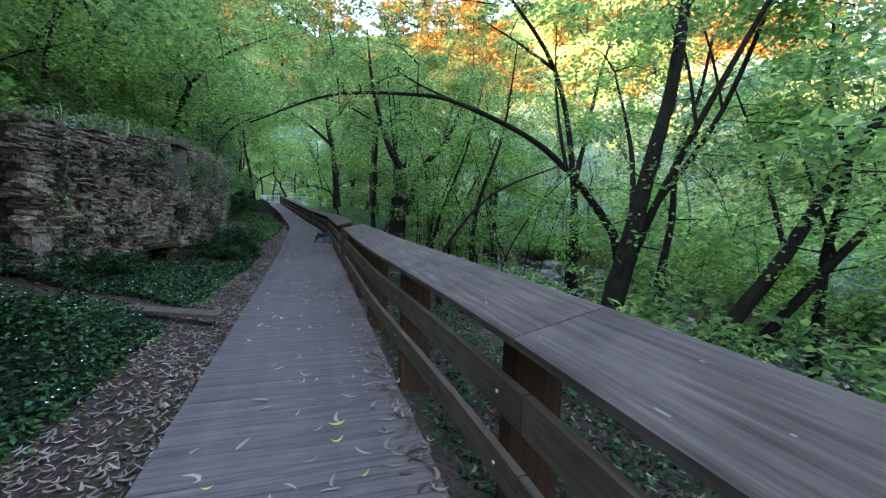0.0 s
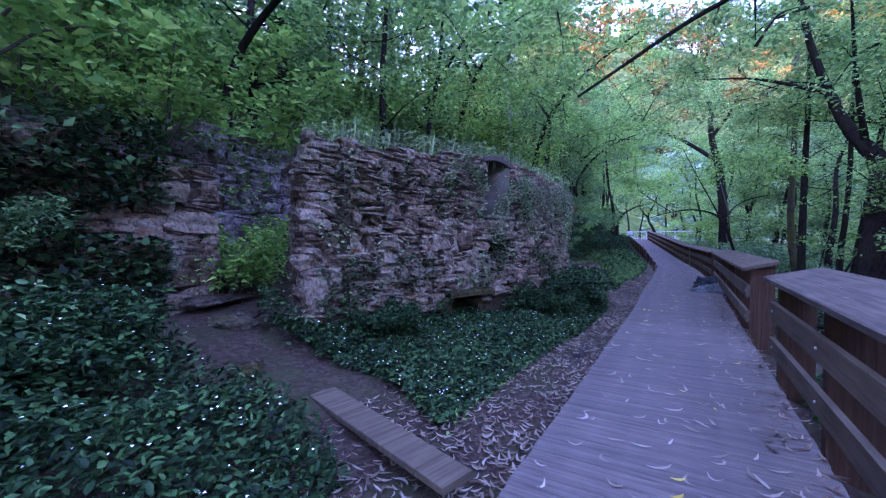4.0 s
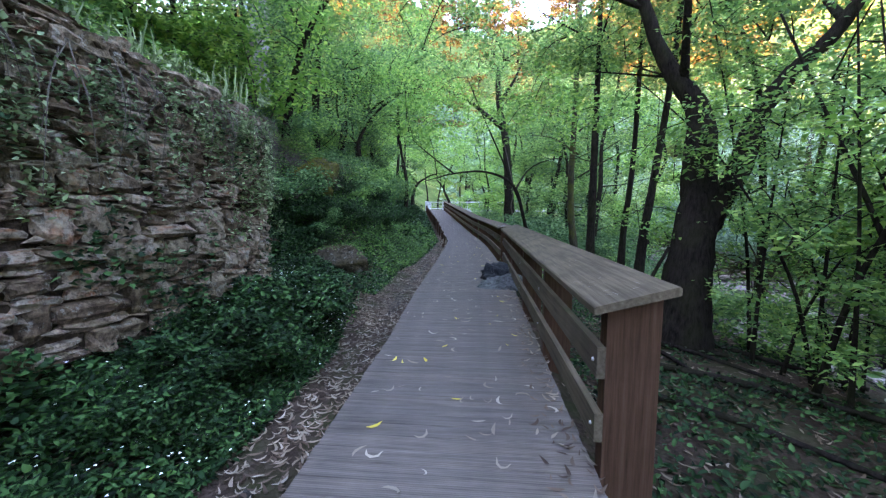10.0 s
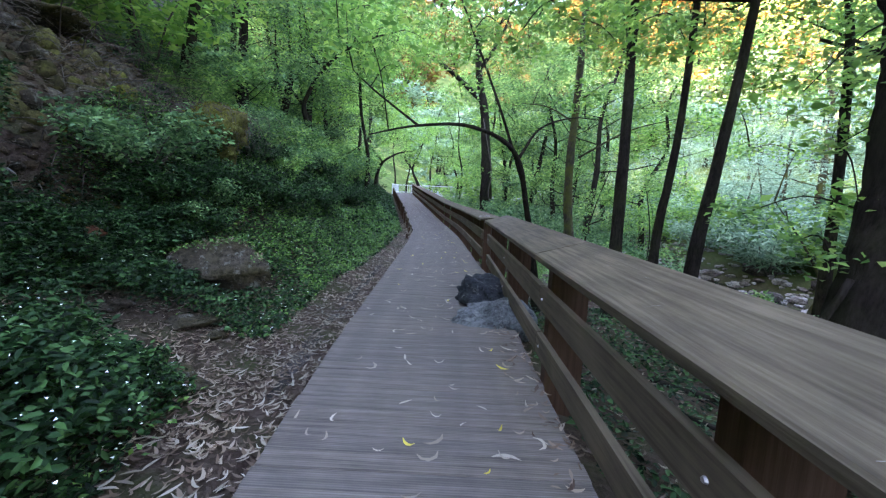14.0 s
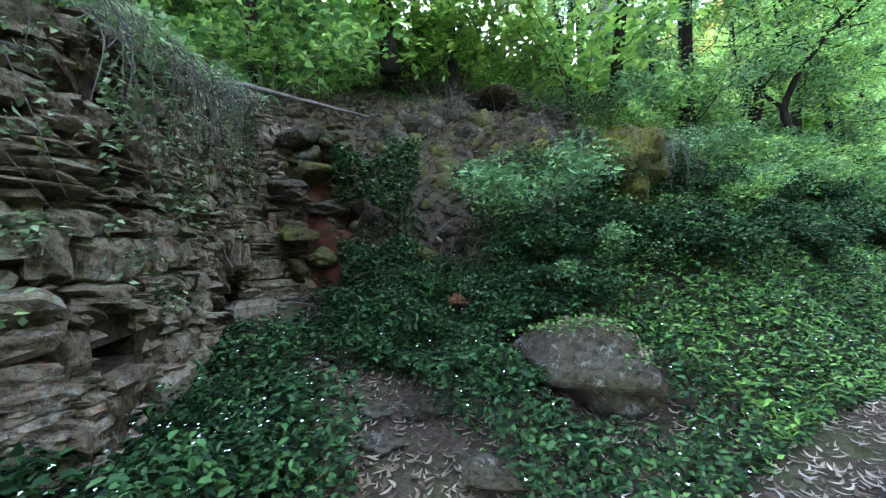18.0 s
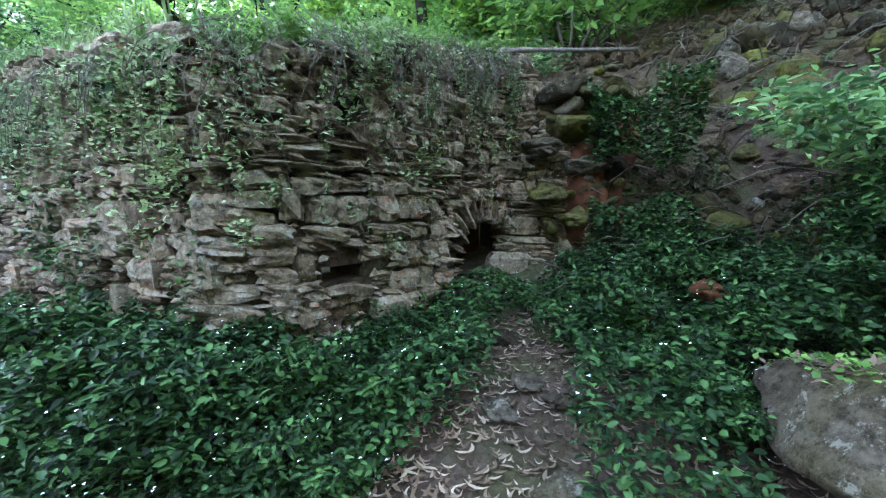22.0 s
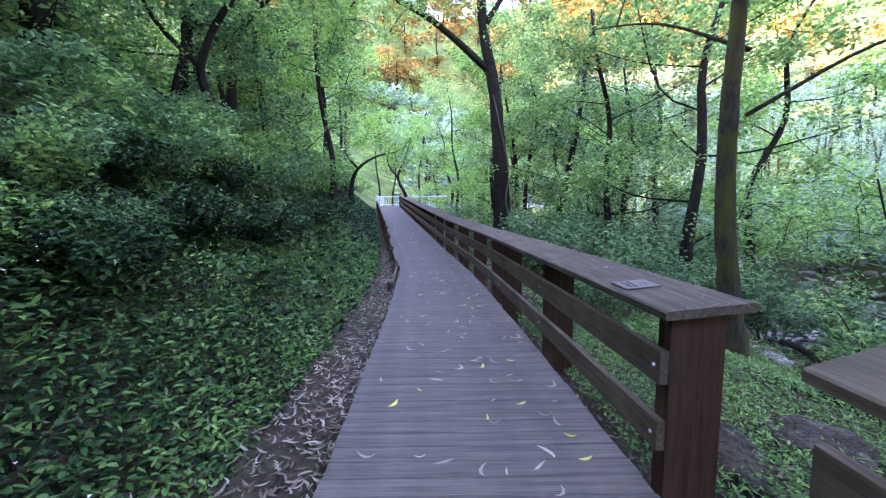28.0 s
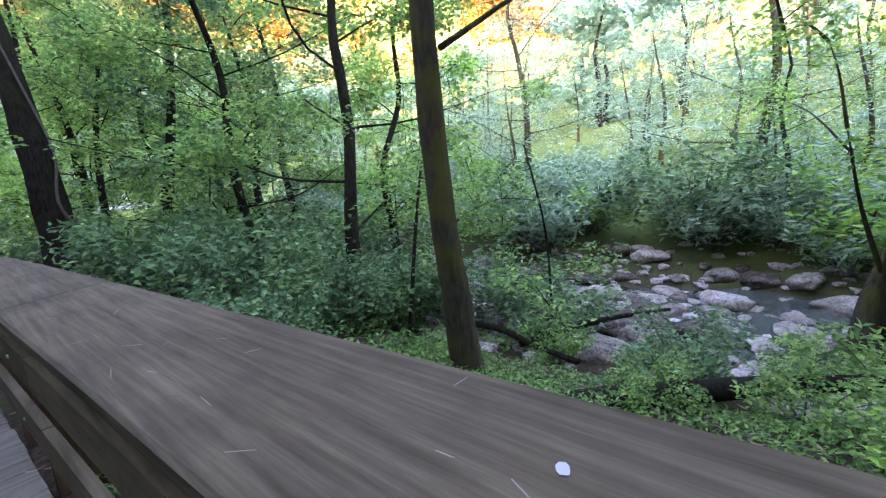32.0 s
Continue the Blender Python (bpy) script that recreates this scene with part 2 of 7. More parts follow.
def ground_material(name):
    """Earth under fallen leaves: brown soil, paler dry litter, a green tinge where plants take over."""
    m, n, l, b = material(name, 0.97, 0.02)
    geo = n.new("ShaderNodeNewGeometry")
    a = noise_tex(n, l, 2.2, 6, geo.outputs["Position"])
    v = n.new("ShaderNodeTexVoronoi")
    v.inputs["Scale"].default_value = 26
    l.new(geo.outputs["Position"], v.inputs["Vector"])
    f = noise_tex(n, l, 45, 5, geo.outputs["Position"], 0.7)
    soil = ramp(n, [(0.3, (0.016, 0.012, 0.009)), (0.6, (0.05, 0.037, 0.027)), (0.8, (0.1, 0.078, 0.058))])
    l.new(f.outputs[0], soil.inputs[0])
    lit = ramp(n, [(0.0, (0.12, 0.09, 0.066)), (0.5, (0.055, 0.038, 0.027)), (1.0, (0.025, 0.018, 0.014))])
    l.new(v.outputs["Color"], lit.inputs[0])
    col = mix_color(n, l, 0.5, soil.outputs[0], lit.outputs[0])
    gr = ramp(n, [(0.45, (0, 0, 0)), (0.65, (0.6, 0.6, 0.6))])
    l.new(a.outputs[0], gr.inputs[0])
    col = mix_color(n, l, gr.outputs[0], col, (0.035, 0.05, 0.018))
    wide = noise_tex(n, l, 0.35, 6, geo.outputs["Position"], 0.7)
    bush_c = ramp(n, [(0.3, (0.03, 0.05, 0.018)), (0.5, (0.07, 0.11, 0.03)), (0.72, (0.15, 0.17, 0.05))])
    l.new(wide.outputs[0], bush_c.inputs[0])
    sep = n.new("ShaderNodeSeparateXYZ")
    l.new(geo.outputs["Position"], sep.inputs[0])
    far_r = n.new("ShaderNodeMapRange")
    far_r.inputs[1].default_value, far_r.inputs[2].default_value = 10.5, 14.0
    l.new(sep.outputs[0], far_r.inputs[0])
    far_l = n.new("ShaderNodeMapRange")
    far_l.inputs[1].default_value, far_l.inputs[2].default_value = -5.6, -8.5
    l.new(sep.outputs[0], far_l.inputs[0])
    mx = n.new("ShaderNodeMath")
    mx.operation = "MAXIMUM"
    l.new(far_r.outputs[0], mx.inputs[0])
    l.new(far_l.outputs[0], mx.inputs[1])
    far_y = n.new("ShaderNodeMapRange")
    far_y.inputs[1].default_value, far_y.inputs[2].default_value = 46.0, 56.0
    l.new(sep.outputs[1], far_y.inputs[0])
    mx2 = n.new("ShaderNodeMath")
    mx2.operation = "MAXIMUM"
    l.new(mx.outputs[0], mx2.inputs[0])
    l.new(far_y.outputs[0], mx2.inputs[1])
    col = mix_color(n, l, mx2.outputs[0], col, bush_c.outputs[0])
    l.new(col, b.inputs["Base Color"])
    bump(n, l, f.outputs[0], b, 0.9, 0.03)
    return m


PLANK = wood_material("deck_timber", (0.116, 0.103, 0.084), (0.07, 0.06, 0.048), (0.158, 0.145, 0.122), 0, groove=0.0155)
CAP = wood_material("rail_cap_timber", (0.072, 0.062, 0.044), (0.04, 0.034, 0.024), (0.112, 0.1, 0.075), 1)
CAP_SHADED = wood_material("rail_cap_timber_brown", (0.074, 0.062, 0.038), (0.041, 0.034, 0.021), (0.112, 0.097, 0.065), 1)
CAP_OLIVE = wood_material("rail_cap_timber_olive", (0.0711, 0.0583, 0.0369), (0.0392, 0.0316, 0.0196), (0.1138, 0.0975, 0.0649), 1)
BOARD = wood_material("rail_board_timber", (0.088, 0.073, 0.045), (0.0491, 0.0386, 0.0246), (0.1193, 0.1018, 0.0702), 1)
POST = wood_material("post_timber", (0.0599, 0.0327, 0.0185), (0.0315, 0.0179, 0.0101), (0.0819, 0.0506, 0.0314), 2)
WALL_STONE = stone_material("ruin_stone", [(0.05, (0.03, 0.0215, 0.014)), (0.28, (0.085, 0.06, 0.037)), (0.5, (0.152, 0.116, 0.076)),
                                           (0.72, (0.215, 0.178, 0.127)), (0.93, (0.17, 0.078, 0.036))], (0.043, 0.046, 0.014), 0.5, lichen=0.35)
# core colour darkened to paint deep shade into the joints between stones
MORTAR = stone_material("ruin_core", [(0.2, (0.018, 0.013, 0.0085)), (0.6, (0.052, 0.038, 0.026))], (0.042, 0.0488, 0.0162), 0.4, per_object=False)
PLASTER = plain_material("old_plaster", (0.1, 0.093, 0.07), 0.9, 0.1, 0.35, 5)
ROCK = stone_material("grey_boulder", [(0.2, (0.017, 0.0135, 0.0085)), (0.5, (0.044, 0.036, 0.024)), (0.8, (0.084, 0.073, 0.054))], (0.045, 0.042, 0.0105), 0.75, 2.0, lichen=0.28)
DARK_ROCK = stone_material("dark_blue_rock", [(0.2, (0.022, 0.026, 0.028)), (0.55, (0.052, 0.06, 0.06)), (0.85, (0.11, 0.12, 0.115))], (0.04, 0.048, 0.03), 0.3, 3.0, lichen=0.25)
BANK_STONE = stone_material("bank_rubble", [(0.2, (0.02, 0.014, 0.008)), (0.55, (0.07, 0.052, 0.03)), (0.85, (0.13, 0.104, 0.066))], (0.06, 0.062, 0.014), 0.7, 5.0, per_object=False)
MOSS_ROCK = stone_material("mossy_rock", [(0.2, (0.024, 0.021, 0.01)), (0.6, (0.07, 0.065, 0.022))], (0.095, 0.105, 0.016), 0.9, 2.0)
RIVER_ROCK = stone_material("river_granite", [(0.2, (0.066, 0.056, 0.045)), (0.5, (0.24, 0.215, 0.185)), (0.85, (0.4, 0.375, 0.34))], (0.07, 0.063, 0.0408), 0.45, 1.5)
EARTH = ground_material("leafy_earth")
BARK = bark_material("alder_bark", (0.006, 0.005, 0.0042), (0.026, 0.022, 0.018), (0.022, 0.026, 0.01), 0.35)
BARK_PALE = bark_material("mossy_bark", (0.02, 0.018, 0.013), (0.055, 0.05, 0.036), (0.055, 0.06, 0.014), 0.8)
BARK_WHITE = bark_material("eucalyptus_bark", (0.2, 0.18, 0.19), (0.4, 0.38, 0.39), (0.16, 0.13, 0.115), 0.5, 3.0)
DEAD = bark_material("dead_twig", (0.0562, 0.0478, 0.0393), (0.135, 0.1181, 0.0997), (0.0562, 0.0562, 0.0367), 0.3)
LEAF_ALDER = leaf_material("alder_leaf", (0.0523, 0.1380, 0.0429), (0.1309, 0.2905, 0.0772), (0.3140, 0.4939, 0.1288), 0.5)
LEAF_DARK = leaf_material("laurel_leaf", (0.0323, 0.0925, 0.0417), (0.0832, 0.1942, 0.0788), (0.1962, 0.3513, 0.1390), 0.4)
LEAF_LIME = leaf_material("young_leaf", (0.0674, 0.1896, 0.0376), (0.1572, 0.3539, 0.0676), (0.3296, 0.5308, 0.1127), 0.5)
# the near-black end paints the deep shade between ivy leaves onto random leaves
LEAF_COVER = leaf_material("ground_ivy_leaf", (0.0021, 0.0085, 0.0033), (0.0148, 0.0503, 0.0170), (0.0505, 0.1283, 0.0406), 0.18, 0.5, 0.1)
LEAF_GRASS = leaf_material("grassy_leaf", (0.0342, 0.0974, 0.0265), (0.0798, 0.1949, 0.0442), (0.1710, 0.3181, 0.0774), 0.4)
MOSS = leaf_material("cushion_moss", (0.05, 0.055, 0.008), (0.11, 0.115, 0.016), (0.19, 0.185, 0.03), 0.1, 0.9, 0.05)
LEAF_PALE = leaf_material("pennywort_leaf", (0.0784, 0.1218, 0.0540), (0.1569, 0.2342, 0.1080), (0.2824, 0.3747, 0.2160), 0.35)
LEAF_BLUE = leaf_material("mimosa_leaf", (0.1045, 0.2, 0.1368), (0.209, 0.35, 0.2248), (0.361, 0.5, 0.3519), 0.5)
# orange-gold tint: evening sunlight put into the leaf colour of the upper hill trees
LEAF_SUNLIT = leaf_material("sunlit_hillside_leaf", (0.0720, 0.0540, 0.0130), (0.1872, 0.1200, 0.0228), (0.3024, 0.1920, 0.0455), 0.4)
LITTER = leaf_material("dry_litter_leaf", (0.05, 0.03, 0.02), (0.125, 0.088, 0.062), (0.27, 0.22, 0.175), 0.15, 0.7)
LITTER_PALE = leaf_material("pale_dry_leaf", (0.16, 0.128, 0.096), (0.256, 0.22, 0.18), (0.36, 0.32, 0.272), 0.15, 0.7)
LITTER_YELLOW = leaf_material("yellow_leaf", (0.36, 0.28, 0.03), (0.5, 0.4, 0.05), (0.55, 0.47, 0.1), 0.2, 0.6)
PETAL = plain_material("white_petal", (0.8, 0.8, 0.78), 0.6, 0.2, 0.05)
STEEL = plain_material("galvanised_rail", (0.372, 0.384, 0.396), 0.45, 0.5, 0.12, 6, 0.3)
CONCRETE = plain_material("bridge_concrete", (0.45, 0.44, 0.42), 0.9, 0.1, 0.2, 5)
PLAQUE = plain_material("plaque_metal", (0.062, 0.0422, 0.0397), 0.45, 0.4, 0.2, 20, 0.2)
ENGRAVED = plain_material("plaque_ink", (0.015, 0.014, 0.014), 0.6, 0.3, 0.1)
OCHRE = plain_material("plaque_ochre", (0.35, 0.2, 0.04), 0.6, 0.3, 0.1)
SCREW = plain_material("steel_screw", (0.22, 0.212, 0.2), 0.35, 0.5, 0.1, 20, 0.8)
PAPER = plain_material("white_scrap", (0.3, 0.3, 0.31), 0.7, 0.2, 0.08)
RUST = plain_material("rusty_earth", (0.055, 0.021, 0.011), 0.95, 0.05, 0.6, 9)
LIME_STONE = stone_material("lime_washed_stone", [(0.1, (0.0825, 0.0713, 0.0638)), (0.5, (0.15, 0.135, 0.1275)), (0.9, (0.225, 0.21, 0.2025))], (0.105, 0.0975, 0.06), 0.4)
GUTTER = stone_material("gutter_stone", [(0.2, (0.02, 0.018, 0.016)), (0.7, (0.06, 0.055, 0.05))], (0.025, 0.03, 0.012), 0.5)
SCRATCH = plain_material("scratched_wood", (0.15, 0.138, 0.12), 0.8, 0.1, 0.1)
KNOT = plain_material("wood_knot", (0.05, 0.04, 0.032), 0.8, 0.1, 0.2)
m, n, l, b = material("river_water", 0.06, 0.5)
b.inputs["Base Color"].default_value = (0.05, 0.06, 0.05, 1)
wz = noise_tex(n, l, 5.0, 4)
bump(n, l, wz.outputs[0], b, 0.25, 0.05)
WATER = m

# ---------------------------------------------------------------- mesh helpers
rng = np.random.default_rng(7)


def link_mesh(name, verts, faces, mat, parent=None, label="", smooth=False):
    me = bpy.data.meshes.new(name)
    me.from_pydata([tuple(v) for v in verts], [], [tuple(f) for f in faces])
    me.materials.append(mat)
    if smooth:
        me.polygons.foreach_set("use_smooth", [True] * len(me.polygons))
    me.update()
    ob = new(name, me)
    ob.parent = parent
    if label:
        ob["label"] = label
    return ob


def fast_mesh(name, verts, size, mat, parent=None, loops=None):
    """A mesh out of arrays: faces of `size` corners, in order unless `loops` names the corners."""
    verts = np.asarray(verts, dtype=np.float32)
    loops = np.arange(len(verts), dtype=np.int32) if loops is None else np.asarray(loops, dtype=np.int32).ravel()
    me = bpy.data.meshes.new(name)
    me.vertices.add(len(verts))
    me.vertices.foreach_set("co", verts.ravel())
    k = len(loops) // size
    me.loops.add(len(loops))
    me.loops.foreach_set("vertex_index", loops)
    me.polygons.add(k)
    me.polygons.foreach_set("loop_start", np.arange(0, len(loops), size, dtype=np.int32))
    me.materials.append(mat)
    me.update(calc_edges=True)
    ob = new(name, me)
    ob.parent = parent
    return ob


def share(name, data, parent, m, label=""):
    ob = new(name, data)
    ob.parent = parent
    ob.matrix_local = m
    if label:
        ob["label"] = label
    return ob


def thing(name, label, category, group="", kind="", at=(0, 0, 0)):
    ob = new(name)
    ob.location = at
    return tagged(ob, label, category, group, kind)


def box(x0, x1, y0, y1, z0, z1, c=0.006):
    """A box whose long top edges are eased by c: verts, faces."""
    v = [(x0, y0, z0), (x1, y0, z0), (x1, y1, z0), (x0, y1, z0), (x0, y0, z1 - c), (x1, y0, z1 - c), (x1, y1, z1 - c), (x0, y1, z1 - c),
         (x0 + c, y0 + c, z1), (x1 - c, y0 + c, z1), (x1 - c, y1 - c, z1), (x0 + c, y1 - c, z1)]
    f = [(3, 2, 1, 0), (0, 1, 5, 4), (1, 2, 6, 5), (2, 3, 7, 6), (3, 0, 4, 7), (4, 5, 9, 8), (5, 6, 10, 9), (6, 7, 11, 10), (7, 4, 8, 11), (8, 9, 10, 11)]
    return v, f


def smooth_path(pts, step=4):
    p = np.array(pts, dtype=float)
    q = np.vstack([2 * p[0] - p[1], p, 2 * p[-1] - p[-2]])
    out = []
    for i in range(1, len(q) - 2):
        for s in range(step):
            t = s / step
            a, b_, c, d_ = q[i - 1], q[i], q[i + 1], q[i + 2]
            out.append(0.5 * (2 * b_ + (c - a) * t + (2 * a - 5 * b_ + 4 * c - d_) * t * t + (3 * b_ - a - 3 * c + d_) * t ** 3))
    out.append(p[-1])
    return np.array(out)


def tube(pts, r0, r1, seg=8, rough=0.08, step=4, flare=0.0, seed=0):
    """A tapering, slightly uneven limb along pts: verts, faces."""
    g = np.random.default_rng(seed)
    p = smooth_path(pts, step) if step > 1 else np.array(pts, float)
    n = len(p)
    t = np.gradient(p, axis=0)
    t /= np.linalg.norm(t, axis=1)[:, None] + 1e-9
    ref = np.array([0.3, 1, 0.1]) if abs(t[0][2]) > 0.5 else np.array([0, 0.1, 1.0])
    a = np.cross(t, ref)
    a /= np.linalg.norm(a, axis=1)[:, None] + 1e-9
    b_ = np.cross(t, a)
    u = np.linspace(0, 1, n)
    r = r0 + (r1 - r0) * u
    r = r * (1 + flare * np.exp(-u * 9))
    ang = np.linspace(0, 2 * np.pi, seg, endpoint=False)
    rr = r[:, None] * (1 + rough * g.standard_normal((n, seg)))
    v = p[:, None] + rr[..., None] * (np.cos(ang)[None, :, None] * a[:, None] + np.sin(ang)[None, :, None] * b_[:, None])
    f = []
    for i in range(n - 1):
        for j in range(seg):
            k = (j + 1) % seg
            f.append((i * seg + j, i * seg + k, (i + 1) * seg + k, (i + 1) * seg + j))
    f.append(tuple(range(seg))[::-1])
    f.append(tuple((n - 1) * seg + j for j in range(seg)))
    return v.reshape(-1, 3), f


def join(pieces):
    v, f, k = [], [], 0
    for a, b_ in pieces:
        v.extend(map(tuple, a))
        f.extend(tuple(i + k for i in q) for q in b_)
        k += len(a)
    return v, f


def leaf_cards(pos, length, width, g, up=0.4, fold=0.25, droop=None, oval=False):
    """Leaves as folded rhombs, two triangles each, or as pointed ovals with a drooping tip, four each: verts and corner list."""
    n = len(pos)
    d = g.standard_normal((n, 3))
    d[:, 2] = d[:, 2] * 0.5 + up * 0.3
    if droop is not None:
        d[:, 2] -= droop
    d /= np.linalg.norm(d, axis=1)[:, None]
    nn = g.standard_normal((n, 3)) * 0.6
    nn[:, 2] += up + 0.5
    s = np.cross(d, nn)
    s /= np.linalg.norm(s, axis=1)[:, None] + 1e-9
    nrm = np.cross(s, d)
    le = length * (0.65 + 0.7 * g.random(n))[:, None]
    wi = width * (0.65 + 0.7 * g.random(n))[:, None]
    if oval:
        side, crease = s * wi * 0.5, nrm * fold * wi
        low, high = pos + d * le * 0.22, pos + d * le * 0.62 - nrm * le * 0.04
        v = np.stack([pos, low + side * 0.85 + crease, high + side * 0.9 + crease, pos + d * le - nrm * le * 0.16, high - side * 0.9 + crease, low - side * 0.85 + crease], 1).reshape(-1, 3)
        i = np.arange(n)[:, None] * 6
        return v, np.concatenate([i + np.array([q]) for q in ([0, 1, 2], [0, 2, 3], [0, 3, 4], [0, 4, 5])], 1).reshape(-1)
    mid = pos + d * le * 0.38
    v = np.stack([pos, mid + s * wi * 0.5 + nrm * fold * wi, pos + d * le, mid - s * wi * 0.5 + nrm * fold * wi], 1).reshape(-1, 3)
    i = np.arange(n)[:, None] * 4
    return v, np.concatenate([i + np.array([[0, 1, 2]]), i + np.array([[0, 2, 3]])], 1).reshape(-1)


def clump_points(centres, radii, n, g, flat=0.75):
    """n points in clumps round the centres, thicker towards each clump's skin."""
    c = np.asarray(centres, float)
    k = g.integers(0, len(c), n)
    d = g.standard_normal((n, 3))
    d /= np.linalg.norm(d, axis=1)[:, None]
    r = np.asarray(radii)[k] * g.random(n) ** 0.45
    d[:, 2] *= flat
    return c[k] + d * r[:, None]

# ---------------------------------------------------------------- plan of the place
LEFT_EDGE = [(-14, -0.2), (4, -0.24), (8.2, -0.28), (10.2, -0.36), (14, -0.42), (17.5, -0.48), (20.5, -0.62), (22.6, -0.95), (45, -4.7)]
RIGHT_EDGE = [(-14, 1.2), (13.4, 1.24), (14.0, 1.16), (15.8, 1.08), (18.8, 0.92), (20.0, 0.82), (22.2, 0.55), (45, -3.0)]


def lerp_table(table, s):
    return float(np.interp(s, [p[0] for p in table], [p[1] for p in table]))


def deck_left(y):
    return lerp_table(LEFT_EDGE, y)


def deck_right(y):
    return lerp_table(RIGHT_EDGE, y)


def deck_z(y):
    return lerp_table([(-20, 0), (20, 0), (23, 0.08), (45, 1.45), (60, 1.45)], y)


# height of the bank by the distance from the boardwalk's left edge
BANK_RUIN = [(0, -0.16), (0.35, -0.15), (0.7, -0.1), (1.2, 0.03), (1.8, 0.18), (2.4, 0.42), (4.4, 0.7), (5.0, 2.4), (6.2, 3.9), (9, 6.2), (30, 18), (85, 46)]
BANK_GAP = [(0, -0.16), (0.35, -0.14), (0.8, -0.05), (1.4, 0.12), (2.2, 0.3), (2.9, 0.4), (3.5, 0.46), (3.9, 0.95), (4.3, 2.2), (4.8, 3.2), (9, 6.2), (30, 18), (85, 46)]
BANK_ROCK = [(0, -0.16), (0.35, -0.12), (0.7, 0.02), (1.1, 0.3), (1.5, 0.68), (1.9, 1.1), (2.4, 1.5), (3.2, 2.0), (4.0, 2.75), (5.0, 3.8), (7.5, 5.2), (30, 18), (85, 46)]
BANK_FAR = [(0, -0.16), (0.35, -0.12), (0.8, 0.14), (1.4, 0.55), (2.2, 1.15), (3.5, 2.0), (5.0, 3.2), (8, 5.4), (30, 18), (85, 46)]
# height of the river side by the distance from the boardwalk's right edge
RIVER_SIDE = [(0, -0.18), (0.3, -0.28), (1.2, -0.42), (2.4, -0.5), (3.2, -0.7), (4.4, -1.15), (5.2, -1.4), (8.6, -1.4), (9.8, -1.0), (12, 0.0), (20, 1.6), (40, 6.5), (60, 13), (95, 37), (140, 46)]


def smooth(a, b_, t):
    t = min(1.0, max(0.0, (t - a) / (b_ - a)))
    return t * t * (3 - 2 * t)


def ground_z(x, y, rough=True):
    base = deck_z(y)
    lx, rx = deck_left(y), deck_right(y)
    if x < lx:
        s = lx - x
        w0, w1, w2 = smooth(8.4, 9.3, y), smooth(11.0, 12.8, y), smooth(14.5, 17.5, y)
        z = lerp_table(BANK_RUIN, s) * (1 - w0) + lerp_table(BANK_GAP, s) * w0
        z = z * (1 - w1) + (lerp_table(BANK_ROCK, s) * (1 - w2) + lerp_table(BANK_FAR, s) * w2) * w1
        amp = min(0.12, 0.03 + 0.03 * s) if s < 12 else 0.6
        z += base
    elif x > rx:
        s = x - rx
        z = lerp_table(RIVER_SIDE, s) + base * max(0.0, 1 - s / 4)
        amp = 0.06 if s < 8 else min(1.2, 0.1 * (s - 7))
    else:
        z, amp = base - 0.24, 0.0
    if y > 62:
        z += smooth(58, 140, y) * 64 * smooth(-60, 10, x + 40)
    if y < -30:
        z += smooth(30, 140, -y) * 26
    if rough and amp:
        z += amp * noise.noise((x * 0.9, y * 0.9, 0.3)) + 0.3 * amp * noise.noise((x * 3.1, y * 3.1, 4.0))
    return z


# one sheet of ground: fine cells by the boardwalk, growing outwards to the hills
def axis_steps(fine_lo, fine_hi, step, far, grow=1.22):
    a = list(np.arange(fine_lo, fine_hi + 1e-6, step))
    s = step
    while a[-1] < far[1]:
        s *= grow
        a.append(a[-1] + s)
    s = step
    while a[0] > far[0]:
        s *= grow
        a.insert(0, a[0] - s)
    return a


gx = axis_steps(-6.5, 12.0, 0.2, (-140, 190))
gy = axis_steps(-9.0, 30.0, 0.22, (-200, 260))
gv = [(x, y, ground_z(x, y)) for y in gy for x in gx]
w_ = len(gx)
gf = [(j * w_ + i, j * w_ + i + 1, (j + 1) * w_ + i + 1, (j + 1) * w_ + i) for j in range(len(gy) - 1) for i in range(w_ - 1)]
ground = tagged(link_mesh("ground", gv, gf, EARTH, smooth=True), "dark forest earth strewn with dry fallen leaves", "ground", kind="structure")

water_v = [(5.6, -30, -1.36), (10.6, -30, -1.36), (10.6, 60, -1.36), (5.6, 60, -1.36)]
tagged(link_mesh("water", water_v, [(0, 1, 2, 3)], WATER), "shallow river water between pale boulders", "river", kind="structure")

# ---------------------------------------------------------------- boardwalk
boardwalk = thing("boardwalk", "long weathered grey-brown timber boardwalk of grooved planks", "boardwalk", kind="structure")
PITCH, GAP = 0.126, 0.004
for side, off in ((deck_left, 0.12), (deck_right, -0.12)):
    ys = list(np.arange(-13.8, 45.2, 0.8))
    v, f = [], []
    for y in ys:
        x, z = side(y) + off, deck_z(y) - 0.036
        v += [(x - 0.05, y, z - 0.16), (x + 0.05, y, z - 0.16), (x + 0.05, y, z), (x - 0.05, y, z)]
    for i in range(len(ys) - 1):
        for j in range(4):
            k = (j + 1) % 4
            f.append((i * 4 + j, i * 4 + k, i * 4 + 4 + k, i * 4 + 4 + j))
    link_mesh("joist", v, f, POST, boardwalk)


